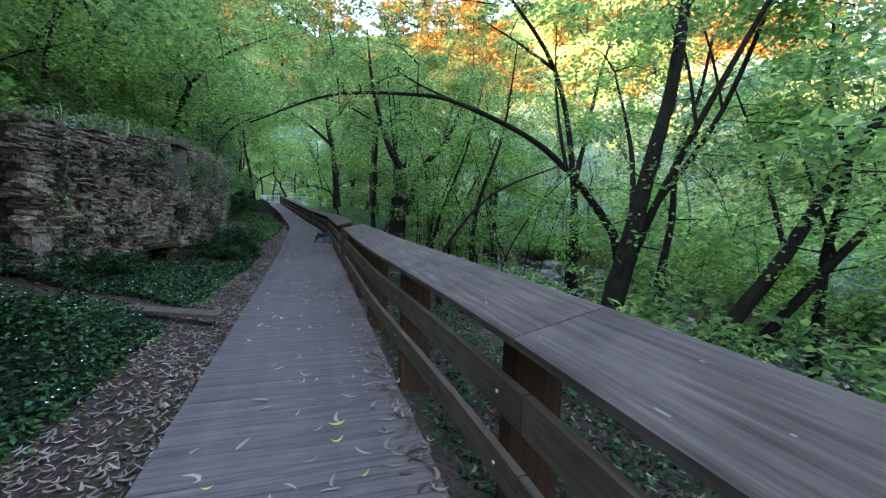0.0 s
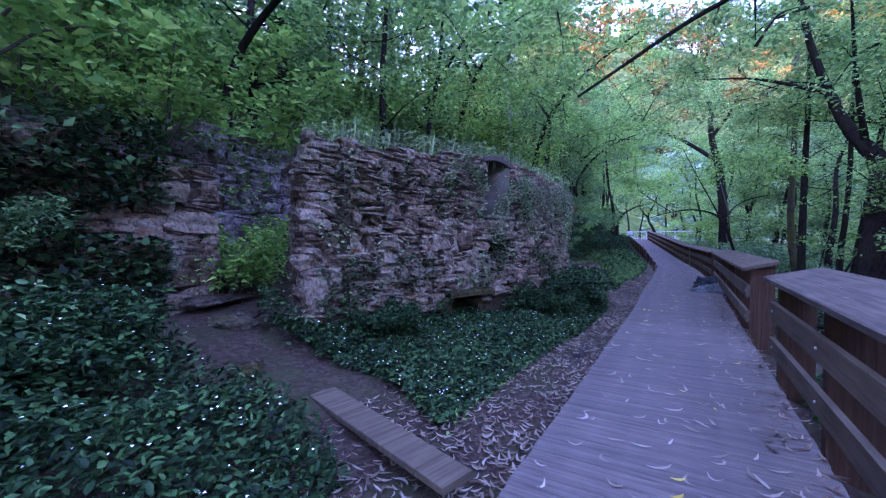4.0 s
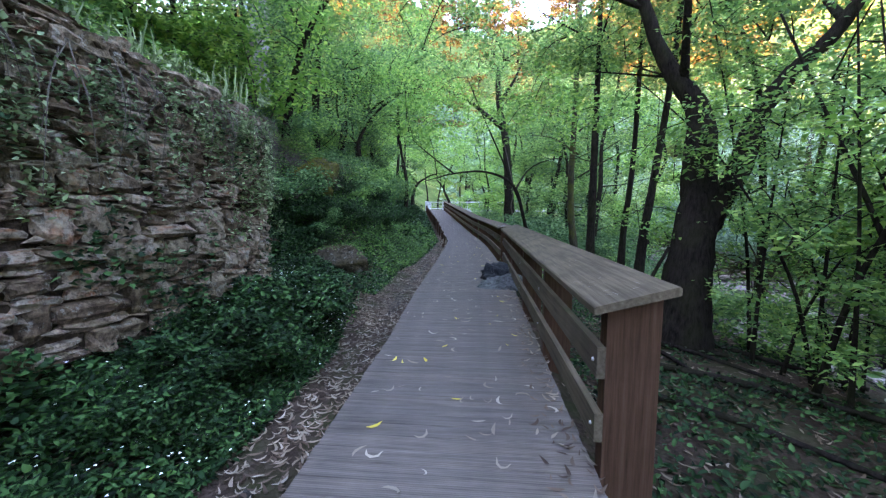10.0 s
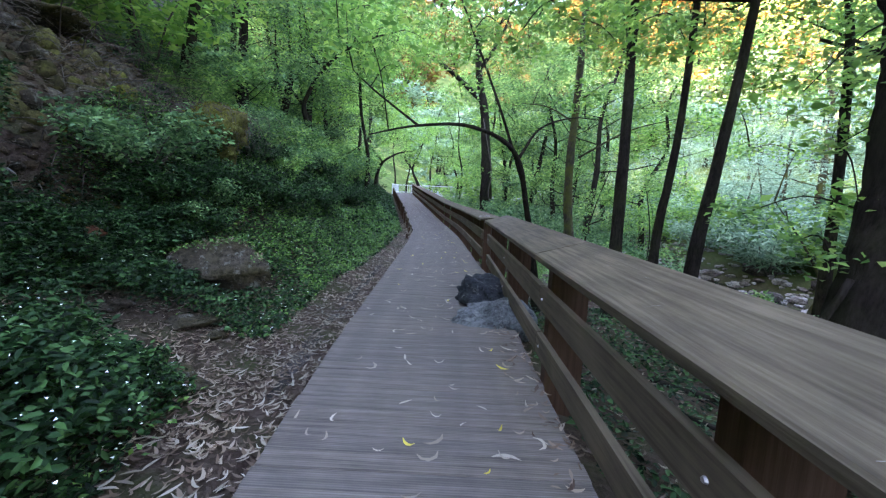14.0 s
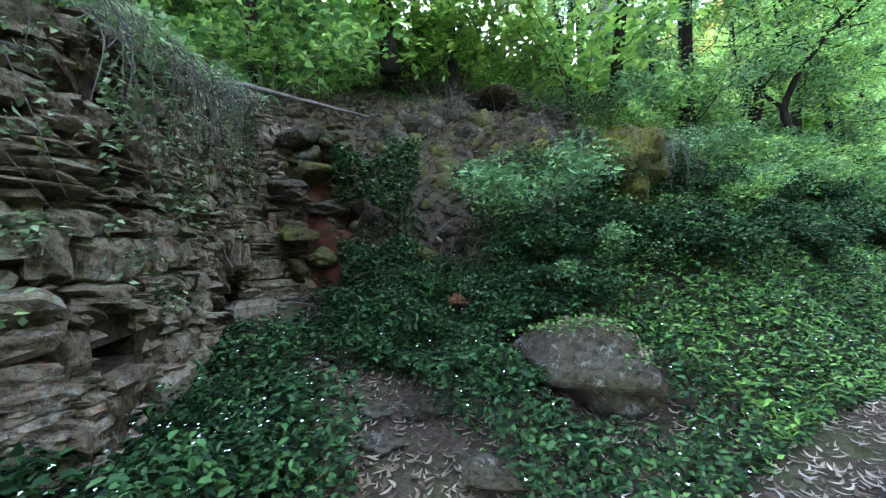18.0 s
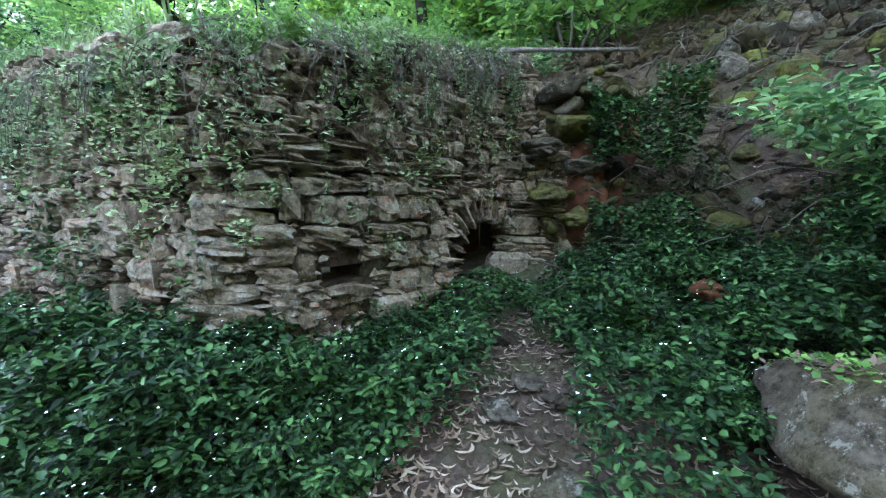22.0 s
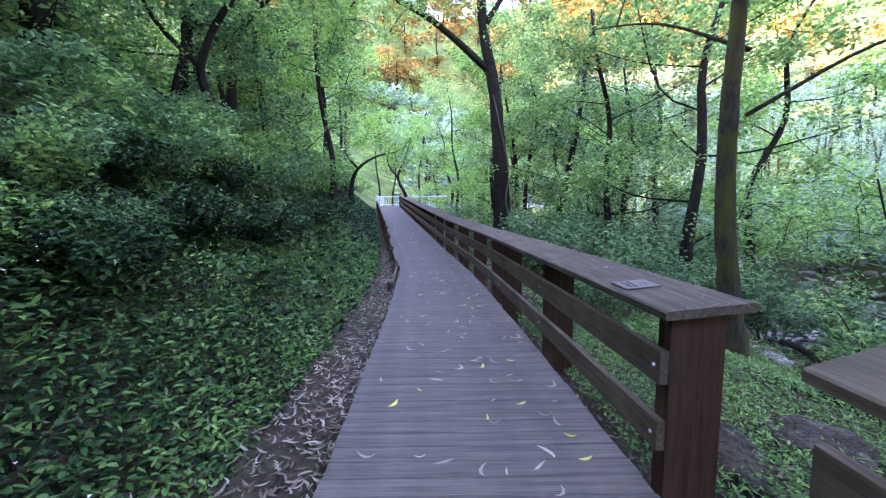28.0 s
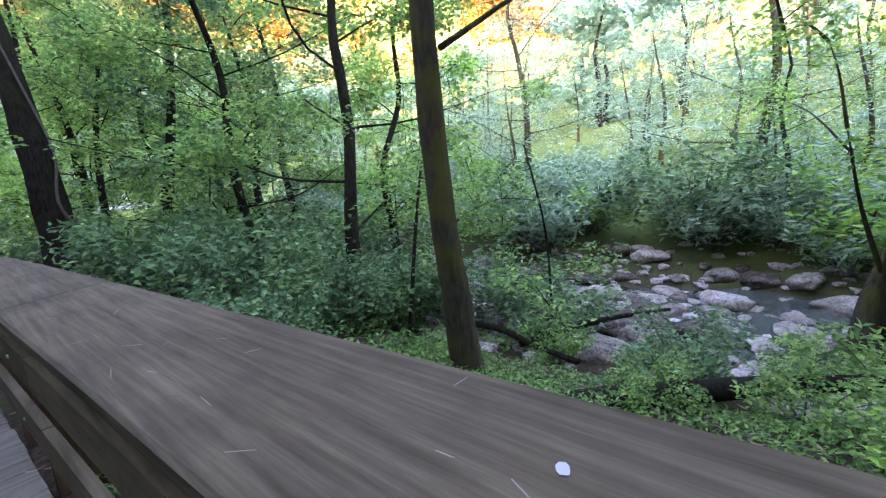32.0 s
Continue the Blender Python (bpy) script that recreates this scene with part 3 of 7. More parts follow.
def plank_shape(y0, y1):
    v, f = box(0, 1, 0, 1, 0, 1, 0.0)
    a0, b0, a1, b1 = deck_left(y0), deck_right(y0), deck_left(y1), deck_right(y1)
    jl, jr = 0.012 * (random.random() - 0.5), 0.012 * (random.random() - 0.5)
    c, out = 0.004, []
    z0, z1 = deck_z(y0), deck_z(y1)
    for top, e in ((-0.035, 0), (-c, 0), (0, c)):
        out += [(a0 + jl + e, y0 + e, z0 + top), (b0 + jr - e, y0 + e, z0 + top), (b1 + jr - e, y1 - e, z1 + top), (a1 + jl + e, y1 - e, z1 + top)]
    mx, my, mz = (a0 + b0) / 2, (y0 + y1) / 2, (z0 + z1) / 2
    return [(x - mx, y - my, z - mz) for x, y, z in out], f, (mx, my, mz)


rest = []
y = -13.8
while y < 45.0:
    v, f, o = plank_shape(y, y + PITCH - GAP)
    dz = 0.003 * (random.random() - 0.5)
    if -6.0 < y < 34.0:
        p = link_mesh("plank", v, f, PLANK, boardwalk)
        p.location = (o[0], o[1], o[2] + dz)
    else:
        rest.append(([(a + o[0], b_ + o[1], c + o[2] + dz) for a, b_, c in v], f))
    y += PITCH
v, f = join(rest)
tagged(link_mesh("far_planks", v, f, PLANK, boardwalk), kind="stuff")

# retaining boards along the left edge past the bend, up to the bridge
kerb = thing("retaining_kerb", "dark weathered timber retaining boards along the boardwalk edge", "kerb")
ys = list(np.arange(19.0, 45.0, 1.6))
for y0, y1 in zip(ys, ys[1:]):
    for k in range(2 if y0 > 20 else 1):
        h = 0.09 + 0.2 * smooth(18.5, 27, y0)
        v = []
        for yy in (y0, y1 - 0.02):
            x, z = deck_left(yy) - 0.05, deck_z(yy) - 0.05 + k * h
            v += [(x - 0.04, yy, z), (x, yy, z), (x, yy, z + h - 0.012), (x - 0.04, yy, z + h - 0.012)]
        link_mesh("board", v, [(0, 1, 2, 3), (7, 6, 5, 4), (0, 4, 5, 1), (1, 5, 6, 2), (2, 6, 7, 3), (3, 7, 4, 0)], BOARD, kerb)
    x, z = deck_left(y0) - 0.1, deck_z(y0)
    v, f = box(x - 0.06, x, y0 - 0.04, y0 + 0.04, z - 0.3, z + 0.02 + 0.5 * smooth(18.5, 27, y0))
    link_mesh("stake", v, f, POST, kerb)


# ---------------------------------------------------------------- handrails
def swept(profile, path):
    """A closed outline (list of x, z) swept along path rows (x, y, z): verts, faces, with flat ends."""
    k = len(profile)
    v = [(px + a, py, pz + c) for px, py, pz in path for a, c in profile]
    f = []
    for i in range(len(path) - 1):
        for j in range(k):
            q = (j + 1) % k
            f.append((i * k + j, i * k + q, i * k + k + q, i * k + k + j))
    f.append(tuple(range(k))[::-1])
    f.append(tuple((len(path) - 1) * k + j for j in range(k)))
    return v, f


def handrail(label, y0, y1, inner, inner_z, width, rise, joints, posts, timber=CAP):
    """Timber rail: a broad tilted cap board on posts, and two side boards below it."""
    rail = thing("handrail", label, "handrail", "boardwalk handrails")
    t = 0.045
    c = 0.008
    prof = [(0, -t), (width, rise - t), (width + 0.002, rise - c), (width - c, rise), (c, 0.0), (-0.002, -c)]
    ends = [y0, *joints, y1]
    for a, b_ in zip(ends, ends[1:]):
        n = max(2, int((b_ - a) / 0.6))
        rows = [(inner(yy), yy, inner_z + deck_z(yy)) for yy in np.linspace(a + 0.004, b_ - 0.004, n + 1)]
        v, f = swept(prof, rows)
        o = Vector(rows[0])
        ob = link_mesh("cap", [tuple(Vector(q) - o) for q in v], f, timber, rail)
        ob.location = o
        for lo, hi in ((0.56, 0.735), (0.2, 0.36)):
            bp = [(0, lo), (0.04, lo), (0.04, hi), (0, hi)]
            rows2 = [(inner(yy) + 0.05, yy, deck_z(yy)) for yy in np.linspace(a + 0.006 + (0.1 if a == y0 else 0), b_ - 0.006, n + 1)]
            v, f = swept(bp, rows2)
            o = Vector(rows2[0])
            ob = link_mesh("side_board", [tuple(Vector(q) - o) for q in v], f, BOARD, rail)
            ob.location = o
    for yy in posts:
        x, z = inner(yy) + 0.093, deck_z(yy)
        top = inner_z - t - 0.004
        k0, k1 = (0.093 / width) * rise, (0.093 + 0.25) / width * rise
        k1 = min(k1, rise * 0.98)
        w = min(0.25, width - 0.1)
        v = []
        for dy in (-0.05, 0.05):
            v += [(0, dy, -0.55), (w, dy, -0.55), (w, dy, top + k1), (0, dy, top + k0)]
        ob = link_mesh("post", v, [(0, 1, 2, 3), (7, 6, 5, 4), (0, 4, 5, 1), (1, 5, 6, 2), (2, 6, 7, 3), (3, 7, 4, 0)], POST, rail)
        ob.location = (x, yy, z)
    return rail


rail_a = handrail("broad weathered grey timber handrail on brown posts", -13.0, 4.57, lambda y: 1.17 + 0.14 * smooth(1.5, -2.5, y),
                  1.0, 0.42, 0.11, [-9.4, -5.8, -2.3, 1.2], [-12.8, -11, -9.2, -7.4, -5.6, -3.9, -2.1, -0.3, 1.4, 3.0, 4.42])
rail_b = handrail("broad grey timber handrail with scratched cap", 6.0, 13.4, lambda y: 1.15, 0.985, 0.37, 0.11, [9.7], [6.16, 7.9, 9.6, 11.4, 13.2], CAP_SHADED)
rail_c = handrail("long greenish-brown timber handrail curving towards the bridge", 13.98, 45.0, lambda y: deck_right(y) - 0.04,
                  0.975, 0.39, 0.04, [17.2, 20.6, 24.0, 27.4, 30.8, 34.2, 37.6, 41.0], [14.13, 15.87, 17.6, 18.35, 20.0, 21.7, 23.5, 25.3, 27.1, 28.9, 30.7, 32.5, 34.3, 36.1, 37.9, 39.7, 41.5, 43.3, 44.8], CAP_OLIVE)

# loose timber laid across the ditch to the ruin
footboard = thing("footboard", "single worn grey timber plank laid across the ditch", "plank", at=(-0.44, 1.55, 0.03))
v, f = swept([(-0.11, -0.045), (0.11, -0.045), (0.11, -0.004), (0.104, 0.0), (-0.104, 0.0), (-0.11, -0.004)], [(0, 0, 0), (0, 1.0, 0.06), (0, 2.05, 0.13)])
ob = link_mesh("board", [(-q[1], q[0], q[2]) for q in v], f, BOARD, footboard)
ob.rotation_euler = (0, 0, radians(-14))


# ---------------------------------------------------------------- rocks
def rock_mesh(name, mat, seed, sub=3, rough=0.22, squash=(1, 1, 1), angular=0.0):
    bm = bmesh.new()
    bmesh.ops.create_icosphere(bm, subdivisions=sub, radius=1)
    g = np.random.default_rng(seed)
    o = g.random(3) * 50
    cuts = [(Vector(g.standard_normal(3)).normalized(), 0.62 + 0.25 * g.random()) for _ in range(7)]
    for q in bm.verts:
        d = q.co.copy()
        s = 1 + rough * noise.noise(d * 1.3 + Vector(o)) + 0.5 * rough * noise.noise(d * 3.1 + Vector(o)) + 0.3 * rough * noise.noise(d * 7.0 + Vector(o))
        q.co = d * s
        if angular:
            for nrm, lim in cuts:
                over = q.co.dot(nrm) - lim
                if over > 0:
                    q.co -= nrm * over * angular
        q.co = Vector((q.co.x * squash[0], q.co.y * squash[1], q.co.z * squash[2]))
    me = bpy.data.meshes.new(name)
    bm.to_mesh(me)
    bm.free()
    me.materials.append(mat)
    me.polygons.foreach_set("use_smooth", [True] * len(me.polygons))
    return me


def rock(name, label, mat, at, size, seed, turn=0, tilt=0, angular=0.8, group="", category="rock"):
    ob = new(name, rock_mesh(name, mat, seed, 4, 0.55 if angular > 0.6 else 0.35, size, angular))
    ob.matrix_world = pose(*at, tilt, 0, turn)
    return tagged(ob, label, category, group)


ivy_boulder = rock("boulder", "large grey lichen-spotted boulder half sunk in ivy", ROCK, (-1.98, 11.22, 0.43), (0.56, 0.34, 0.31), 14, 4, 6, 0.6)
rock("boulder", "dark blue-grey rock jutting through the handrail", DARK_ROCK, (1.13, 11.55, 0.0), (0.42, 0.5, 0.33), 9, 15, 6, 0.7)
rock("boulder", "dark blue-grey flat rock edging the boardwalk", DARK_ROCK, (1.14, 10.92, -0.03), (0.4, 0.42, 0.24), 12, 70, 0, 0.7)
moss_boulder = rock("boulder", "moss-covered rounded boulder in the bank", MOSS_ROCK, (-3.15, 13.15, 2.25), (0.55, 0.62, 0.5), 5, 20, 14, 0.85)
rock("stone", "pale flat stone at the top of the bank", ROCK, (-5.2, 12.95, 3.92), (0.38, 0.55, 0.2), 8, 10)
RUBBLE = [rock_mesh("bank_stone", MOSS_ROCK if k % 2 else ROCK, 20 + k, 2, 0.45, (1, 0.8, 0.6), 0.85) for k in range(8)]
g = np.random.default_rng(19)
for k in range(300):
    y = 10.9 + 2.6 * g.random() + (1.8 * g.random() if k % 4 == 0 else 0.0)
    x = deck_left(y) - 2.9 - 2.5 * g.random()
    s = 0.06 + 0.2 * g.random() ** 2
    ob = new("bank_stone", RUBBLE[k % 8])
    ob.matrix_world = pose(x, y, ground_z(x, y) - 0.1 * s, 60 * g.random(), 40 * g.random(), 360 * g.random()) @ Matrix.Diagonal((s, s * 0.9, s * 1.25, 1))
    tagged(ob, "rough brown stone showing in the eroded bank", "stone", "bank stones")
for k, (x, y, s) in enumerate([(-1.62, 10.2, 0.17), (-2.33, 9.84, 0.09), (-2.2, 10.16, 0.12), (-1.25, 9.5, 0.1), (-2.05, 9.75, 0.1), (-2.75, 9.6, 0.12), (-1.35, 10.1, 0.09), (-1.05, 9.4, 0.08), (-3.1, 2.0, 0.16), (-2.8, 1.2, 0.2), (-2.3, 1.6, 0.15)]):
    rock("stone", "grey stone bedded in the earth path", ROCK, (x, y, ground_z(x, y) + s * 0.15), (s * 1.3, s, s * 0.5), 40 + k, 51 * k, 0, 0.8, "path stones", "stone")
for k, (x, y, s) in enumerate([(1.85, 14.75, 0.36), (2.3, 14.2, 0.34), (2.0, 5.3, 0.28), (1.75, 5.7, 0.2), (2.5, 5.9, 0.25), (1.9, 13.9, 0.2), (2.8, 14.9, 0.3)]):
    rock("stone", "grey moss-flecked stone beside the handrail", ROCK, (x, y, ground_z(x, y) + s * 0.1), (s * 1.2, s, s * 0.45), 60 + k, 51 * k, 0, 0.7, "trailside stones", "stone")

# pale boulders of the river bed
river_rocks = [rock_mesh("river_boulder", RIVER_ROCK, 80 + k, 3, 0.45, (1, 0.75, 0.5), 0.95) for k in range(8)]
g = np.random.default_rng(21)
for k in range(290):
    x, y = 4.9 + 6.2 * g.random(), (9 + 20 * g.random(), 11 + 10 * g.random(), -8 + 17 * g.random())[k % 3]
    s = 0.13 + 0.38 * g.random() ** 2.2
    ob = new("river_boulder", river_rocks[k % 8])
    ob.matrix_world = pose(x, y, ground_z(x, y) + s * 0.2, 0, 0, 360 * g.random()) @ Matrix.Scale(s, 4)
    tagged(ob, "pale rounded granite boulder in the river bed", "boulder", "river boulders")
cobble_v, cobble_f = [], []
shape = rock_mesh("cobble", RIVER_ROCK, 95, 1, 0.5, (1, 0.8, 0.6), 0.8)
base_v = np.array([q.co[:] for q in shape.vertices])
base_f = [tuple(p.vertices) for p in shape.polygons]
bpy.data.meshes.remove(shape)
for k in range(900):
    x, y = 4.6 + 6.9 * g.random(), 9 + 17 * g.random()
    s, a = 0.06 + 0.12 * g.random(), 6.28 * g.random()
    rot = np.array([[math.cos(a), math.sin(a), 0], [-math.sin(a), math.cos(a), 0], [0, 0, 1]])
    cobble_f += [tuple(i + len(cobble_v) for i in q) for q in base_f]
    cobble_v += list(map(tuple, (base_v * s) @ rot + np.array([x, y, ground_z(x, y) + 0.03])))
tagged(link_mesh("cobbles", cobble_v, cobble_f, RIVER_ROCK), "pale cobbles between the river boulders", "stones", kind="stuff")

# ---------------------------------------------------------------- ruin
def stone_variant(seed):
    """A rough building stone one unit long (x), deep (y, front at 0) and high (z): a worn, dented block."""
    g = np.random.default_rng(seed)
    bm = bmesh.new()
    bmesh.ops.create_cube(bm, size=1.0)
    bmesh.ops.subdivide_edges(bm, edges=bm.edges[:], cuts=2, use_grid_fill=True)
    o = Vector(g.random(3) * 40)
    pw = 3.6 + 5.0 * g.random()
    slant = [0.25 * (g.random() - 0.5) for _ in range(4)]
    for q in bm.verts:
        c = q.co * 2
        r = (abs(c.x) ** pw + abs(c.y) ** pw + abs(c.z) ** pw) ** (1 / pw)
        c = c / r * (1 + 0.3 * noise.noise(c * 1.0 + o) + 0.26 * noise.noise(c * 2.4 + o) + 0.16 * noise.noise(c * 5.3 + o))
        c.z += slant[0] * c.x * 0.6 + slant[1] * c.y * 0.3
        c.x += slant[2] * c.z * 0.5
        q.co = Vector((c.x * 0.5 + 0.5, c.y * 0.5 + 0.5, c.z * 0.5 + 0.5))
    me = bpy.data.meshes.new("stone")
    bm.to_mesh(me)
    bm.free()
    me.materials.append(WALL_STONE)
    return me


STONES = [stone_variant(k) for k in range(24)]


PALE_STONES = []
for me in STONES:
    me = me.copy()
    me.materials.clear()
    me.materials.append(LIME_STONE)
    PALE_STONES.append(me)


class Line:
    """A run of wall along plan points, its outside to the right of the way."""

    def __init__(self, pts):
        self.p = [Vector((x, y)) for x, y in pts]
        self.d = [0.0]
        for a, b_ in zip(self.p, self.p[1:]):
            self.d.append(self.d[-1] + (b_ - a).length)

    def at(self, s):
        for i in range(len(self.p) - 1):
            if s <= self.d[i + 1] or i == len(self.p) - 2:
                w = (s - self.d[i]) / (self.d[i + 1] - self.d[i])
                t = (self.p[i + 1] - self.p[i]).normalized()
                return self.p[i].lerp(self.p[i + 1], w), t


def in_hole(holes, s0, s1, z0, z1):
    return any(s1 > a and s0 < b_ and z1 > c and z0 < d_ for a, b_, c, d_ in holes)


def ruin_wall(name, label, pts, foot, top, holes, seed, thick=0.42, big=1.0, shapes=None):
    """Rubble wall: a core set back, coloured dark as joint shade, and rough stones laid in uneven courses before it."""
    wall = thing(name, label, "wall", kind="structure")
    line = Line(pts)
    g = np.random.default_rng(seed)
    core = []
    cuts = sorted({0.0, line.d[-1], *[q for h in holes for q in h[:2] if 0 < q < line.d[-1]], *line.d[1:-1], *np.arange(0.35, line.d[-1], 0.35)})
    for a, b_ in zip(cuts, cuts[1:]):
        if b_ - a < 0.01:
            continue
        m_ = (a + b_) / 2
        spans = [(foot(m_) - 0.3, top(m_) - 0.06 + 0.08 * (g.random() - 0.5))]
        for h in holes:
            if h[0] <= m_ <= h[1]:
                spans = [q for lo, hi in spans for q in ((lo, min(hi, h[2])), (max(lo, h[3]), hi)) if q[1] - q[0] > 0.03]
        (pa, ta), (pb, tb) = line.at(a + 1e-4), line.at(b_ - 1e-4)
        na, nb = Vector((-ta.y, ta.x)), Vector((-tb.y, tb.x))
        for lo, hi in spans:
            q = [pa + na * 0.03, pb + nb * 0.03, pb + nb * thick, pa + na * thick]
            v = [(c.x, c.y, z) for z in (lo, hi) for c in q]
            core.append((v, [(3, 2, 1, 0), (4, 5, 6, 7), (0, 1, 5, 4), (1, 2, 6, 5), (2, 3, 7, 6), (3, 0, 4, 7)]))
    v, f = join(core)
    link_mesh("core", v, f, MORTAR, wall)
    z = min(foot(0), foot(line.d[-1])) - 0.05
    count = 0
    while z < max(top(s) for s in np.linspace(0, line.d[-1], 12)):
        course = big * ((0.17 + 0.12 * g.random()) if z < 1.35 else (0.085 + 0.09 * g.random()))
        s = -0.08 - 0.1 * g.random()
        while s < line.d[-1] - 0.05:
            ln = big * ((0.14 + 0.32 * g.random() ** 1.5) if z < 1.35 else (0.1 + 0.26 * g.random() ** 1.5))
            split = 1 if g.random() < (0.45 if z < 1.35 else 0.7) else 2 + int(g.random() < 0.3)
            if split > 1:
                ln *= 1.15
            cut = 0.35 + 0.3 * g.random()
            for k in range(split):
                if split == 3:
                    h, zz = course / 3, z + k * course / 3
                else:
                    h = course if split == 1 else course * (cut if k == 0 else 1 - cut)
                    zz = z + (0 if k == 0 else course * cut)
                zz += 0.025 * (g.random() - 0.5)
                s1 = s + 0.1 * (g.random() - 0.5)
                l1 = min(ln * (0.85 + 0.3 * g.random()), line.d[-1] + 0.06 - s1)
                mid = s1 + l1 / 2
                if l1 < 0.05 or zz + h * 0.5 < foot(mid) - 0.1 or zz + h * 0.7 > top(mid) + 0.12 * (g.random() - 0.5) or in_hole(holes, s1 + 0.03, s1 + l1 - 0.03, zz + 0.01, zz + h - 0.01):
                    continue
                p, t = line.at(max(0, mid))
                nrm = Vector((-t.y, t.x))
                dp = 0.2 + 0.1 * g.random()
                out = p - t * l1 / 2 - nrm * (0.012 + 0.065 * g.random() ** 1.5)
                m_ = (Matrix.Translation((out.x, out.y, zz)) @ Matrix.Rotation(math.atan2(t.y, t.x) + 0.1 * (g.random() - 0.5), 4, "Z") @ Matrix.Rotation(0.2 * (g.random() - 0.5), 4, "Y")
                      @ Matrix.Diagonal((l1 * 1.06, dp, h * 1.1, 1)))
                share("stone", (shapes or STONES)[int(g.integers(0, 24))], wall, m_)
                count += 1
            s += ln
        z += course
    chips = []
    for _ in range(int(line.d[-1] * 130)):
        s = line.d[-1] * g.random()
        z = foot(s) + (top(s) - foot(s) - 0.1) * g.random()
        if in_hole(holes, s - 0.05, s + 0.05, z - 0.05, z + 0.05):
            continue
        p, t = line.at(s)
        nrm = Vector((-t.y, t.x))
        c = p - nrm * (0.045 * g.random() - 0.03)
        a, b_, d_ = 0.03 + 0.05 * g.random(), 0.05, 0.015 + 0.03 * g.random()
        r = [0.7 + 0.6 * g.random() for _ in range(6)]
        e1, e2, e3 = Vector((t.x, t.y, 0.25 * g.standard_normal())) * a, Vector((nrm.x, nrm.y, 0)) * b_, Vector((0, 0, d_))
        o = Vector((c.x, c.y, z))
        chips.append(([o + e1 * r[0], o - e1 * r[1], o + e2, o - e2 * r[3], o + e3 * r[4], o - e3 * r[5]], [(0, 4, 3), (3, 4, 1), (1, 5, 3), (3, 5, 0), (0, 2, 4), (4, 2, 1), (1, 2, 5), (5, 2, 0)]))
    tagged(link_mesh("rubble_chips", *join(chips), (shapes or STONES)[0].materials[0], wall), kind="stuff")
    return wall


FRONT = [(-2.66, 2.5), (-2.03, 4.45), (-1.78, 5.35), (-1.62, 7.6), (-1.64, 8.2)]
END = [(-1.66, 8.22), (-1.9, 8.6), (-3.75, 9.165), (-4.3, 9.42)]
# openings: along the wall from, to, height from, to
niche = (2.48, 3.09, 1.78, 2.66)
front_holes = [niche, (2.62, 2.92, 1.2, 1.34), (1.92, 2.4, 0.12, 0.54)]
ruin_wall("wall_front", "ruined rubble-stone wall with a small window recess and trailing plants", [(x, y) for x, y in FRONT],
          lambda s: 0.35 + 0.06 * s, lambda s: lerp_table([(0, 2.52), (0.6, 2.57), (1.5, 2.64), (2.4, 2.72), (3.1, 2.74), (3.6, 2.7), (4.6, 2.6), (6, 2.46)], s), front_holes, 5, big=0.88)
ruin_wall("wall_end", "ruined rubble-stone end wall with a low arched opening", END,
          lambda s: 0.35 + 0.03 * s, lambda s: lerp_table([(0, 2.42), (0.45, 2.42), (0.7, 2.52), (1.8, 2.82), (2.9, 3.1)], s),
          [(1.98, 2.76, 0.2, 1.3), (0.75, 0.95, 2.02, 2.2), (0.62, 0.95, 0.86, 0.97)], 6, big=0.85)
ruin_wall("wall_west", "crumbling dark stone wall overgrown with ivy", [(-4.5, -7.0), (-4.25, -2.0), (-3.85, 2.2)],
          lambda s: 0.25, lambda s: lerp_table([(0, 2.3), (5, 2.5), (7.5, 2.55), (8.4, 2.3)], s), [], 7, big=1.3)
ruin_wall("wall_inner", "pale lime-washed stone wall inside the roofless ruin", [(-4.85, -4.0), (-4.7, 6.5)],
          lambda s: 0.6, lambda s: 2.9 + 0.15 * math.sin(s * 2), [], 8, big=1.25, shapes=PALE_STONES)
ruin_wall("wall_return", "broken stone return wall beside the arched opening", [(-4.02, 9.28), (-4.12, 9.6), (-4.3, 10.15)],
          lambda s: 0.35, lambda s: 2.95 - 0.35 * s, [], 11, big=0.9)
ruin_wall("wall_jamb", "stone jamb of the ruin's doorway", [(-3.25, 2.75), (-2.68, 2.5)], lambda s: 0.35, lambda s: 2.3, [], 10, big=1.2)

# window recess: dark curved lintel, plastered reveal, back in the dark core material
niche_thing = thing("window_1", "small recessed window opening with dark lintel and plastered side", "window", kind="structure")
fl = Line(FRONT)
(pa, ta), (pb, tb) = fl.at(niche[0]), fl.at(niche[1])
na = Vector((-ta.y, ta.x))
v = []
for k in range(9):
    u = k / 8
    p = pa.lerp(pb, -0.06 + 1.12 * u) - na * 0.03
    z = 2.62 + 0.07 * math.sin(math.pi * u) - 0.04 * u
    q = p + na * 0.5
    v += [(p.x, p.y, z), (p.x, p.y, z + 0.075), (q.x, q.y, z + 0.075), (q.x, q.y, z)]
f = [(0, 1, 2, 3), (35, 34, 33, 32)] + [(k * 4 + j, k * 4 + 4 + j, k * 4 + 4 + (j + 1) % 4, k * 4 + (j + 1) % 4) for k in range(8) for j in range(4)]
link_mesh("lintel", v, f, KNOT, niche_thing, "dark curved lintel slab")
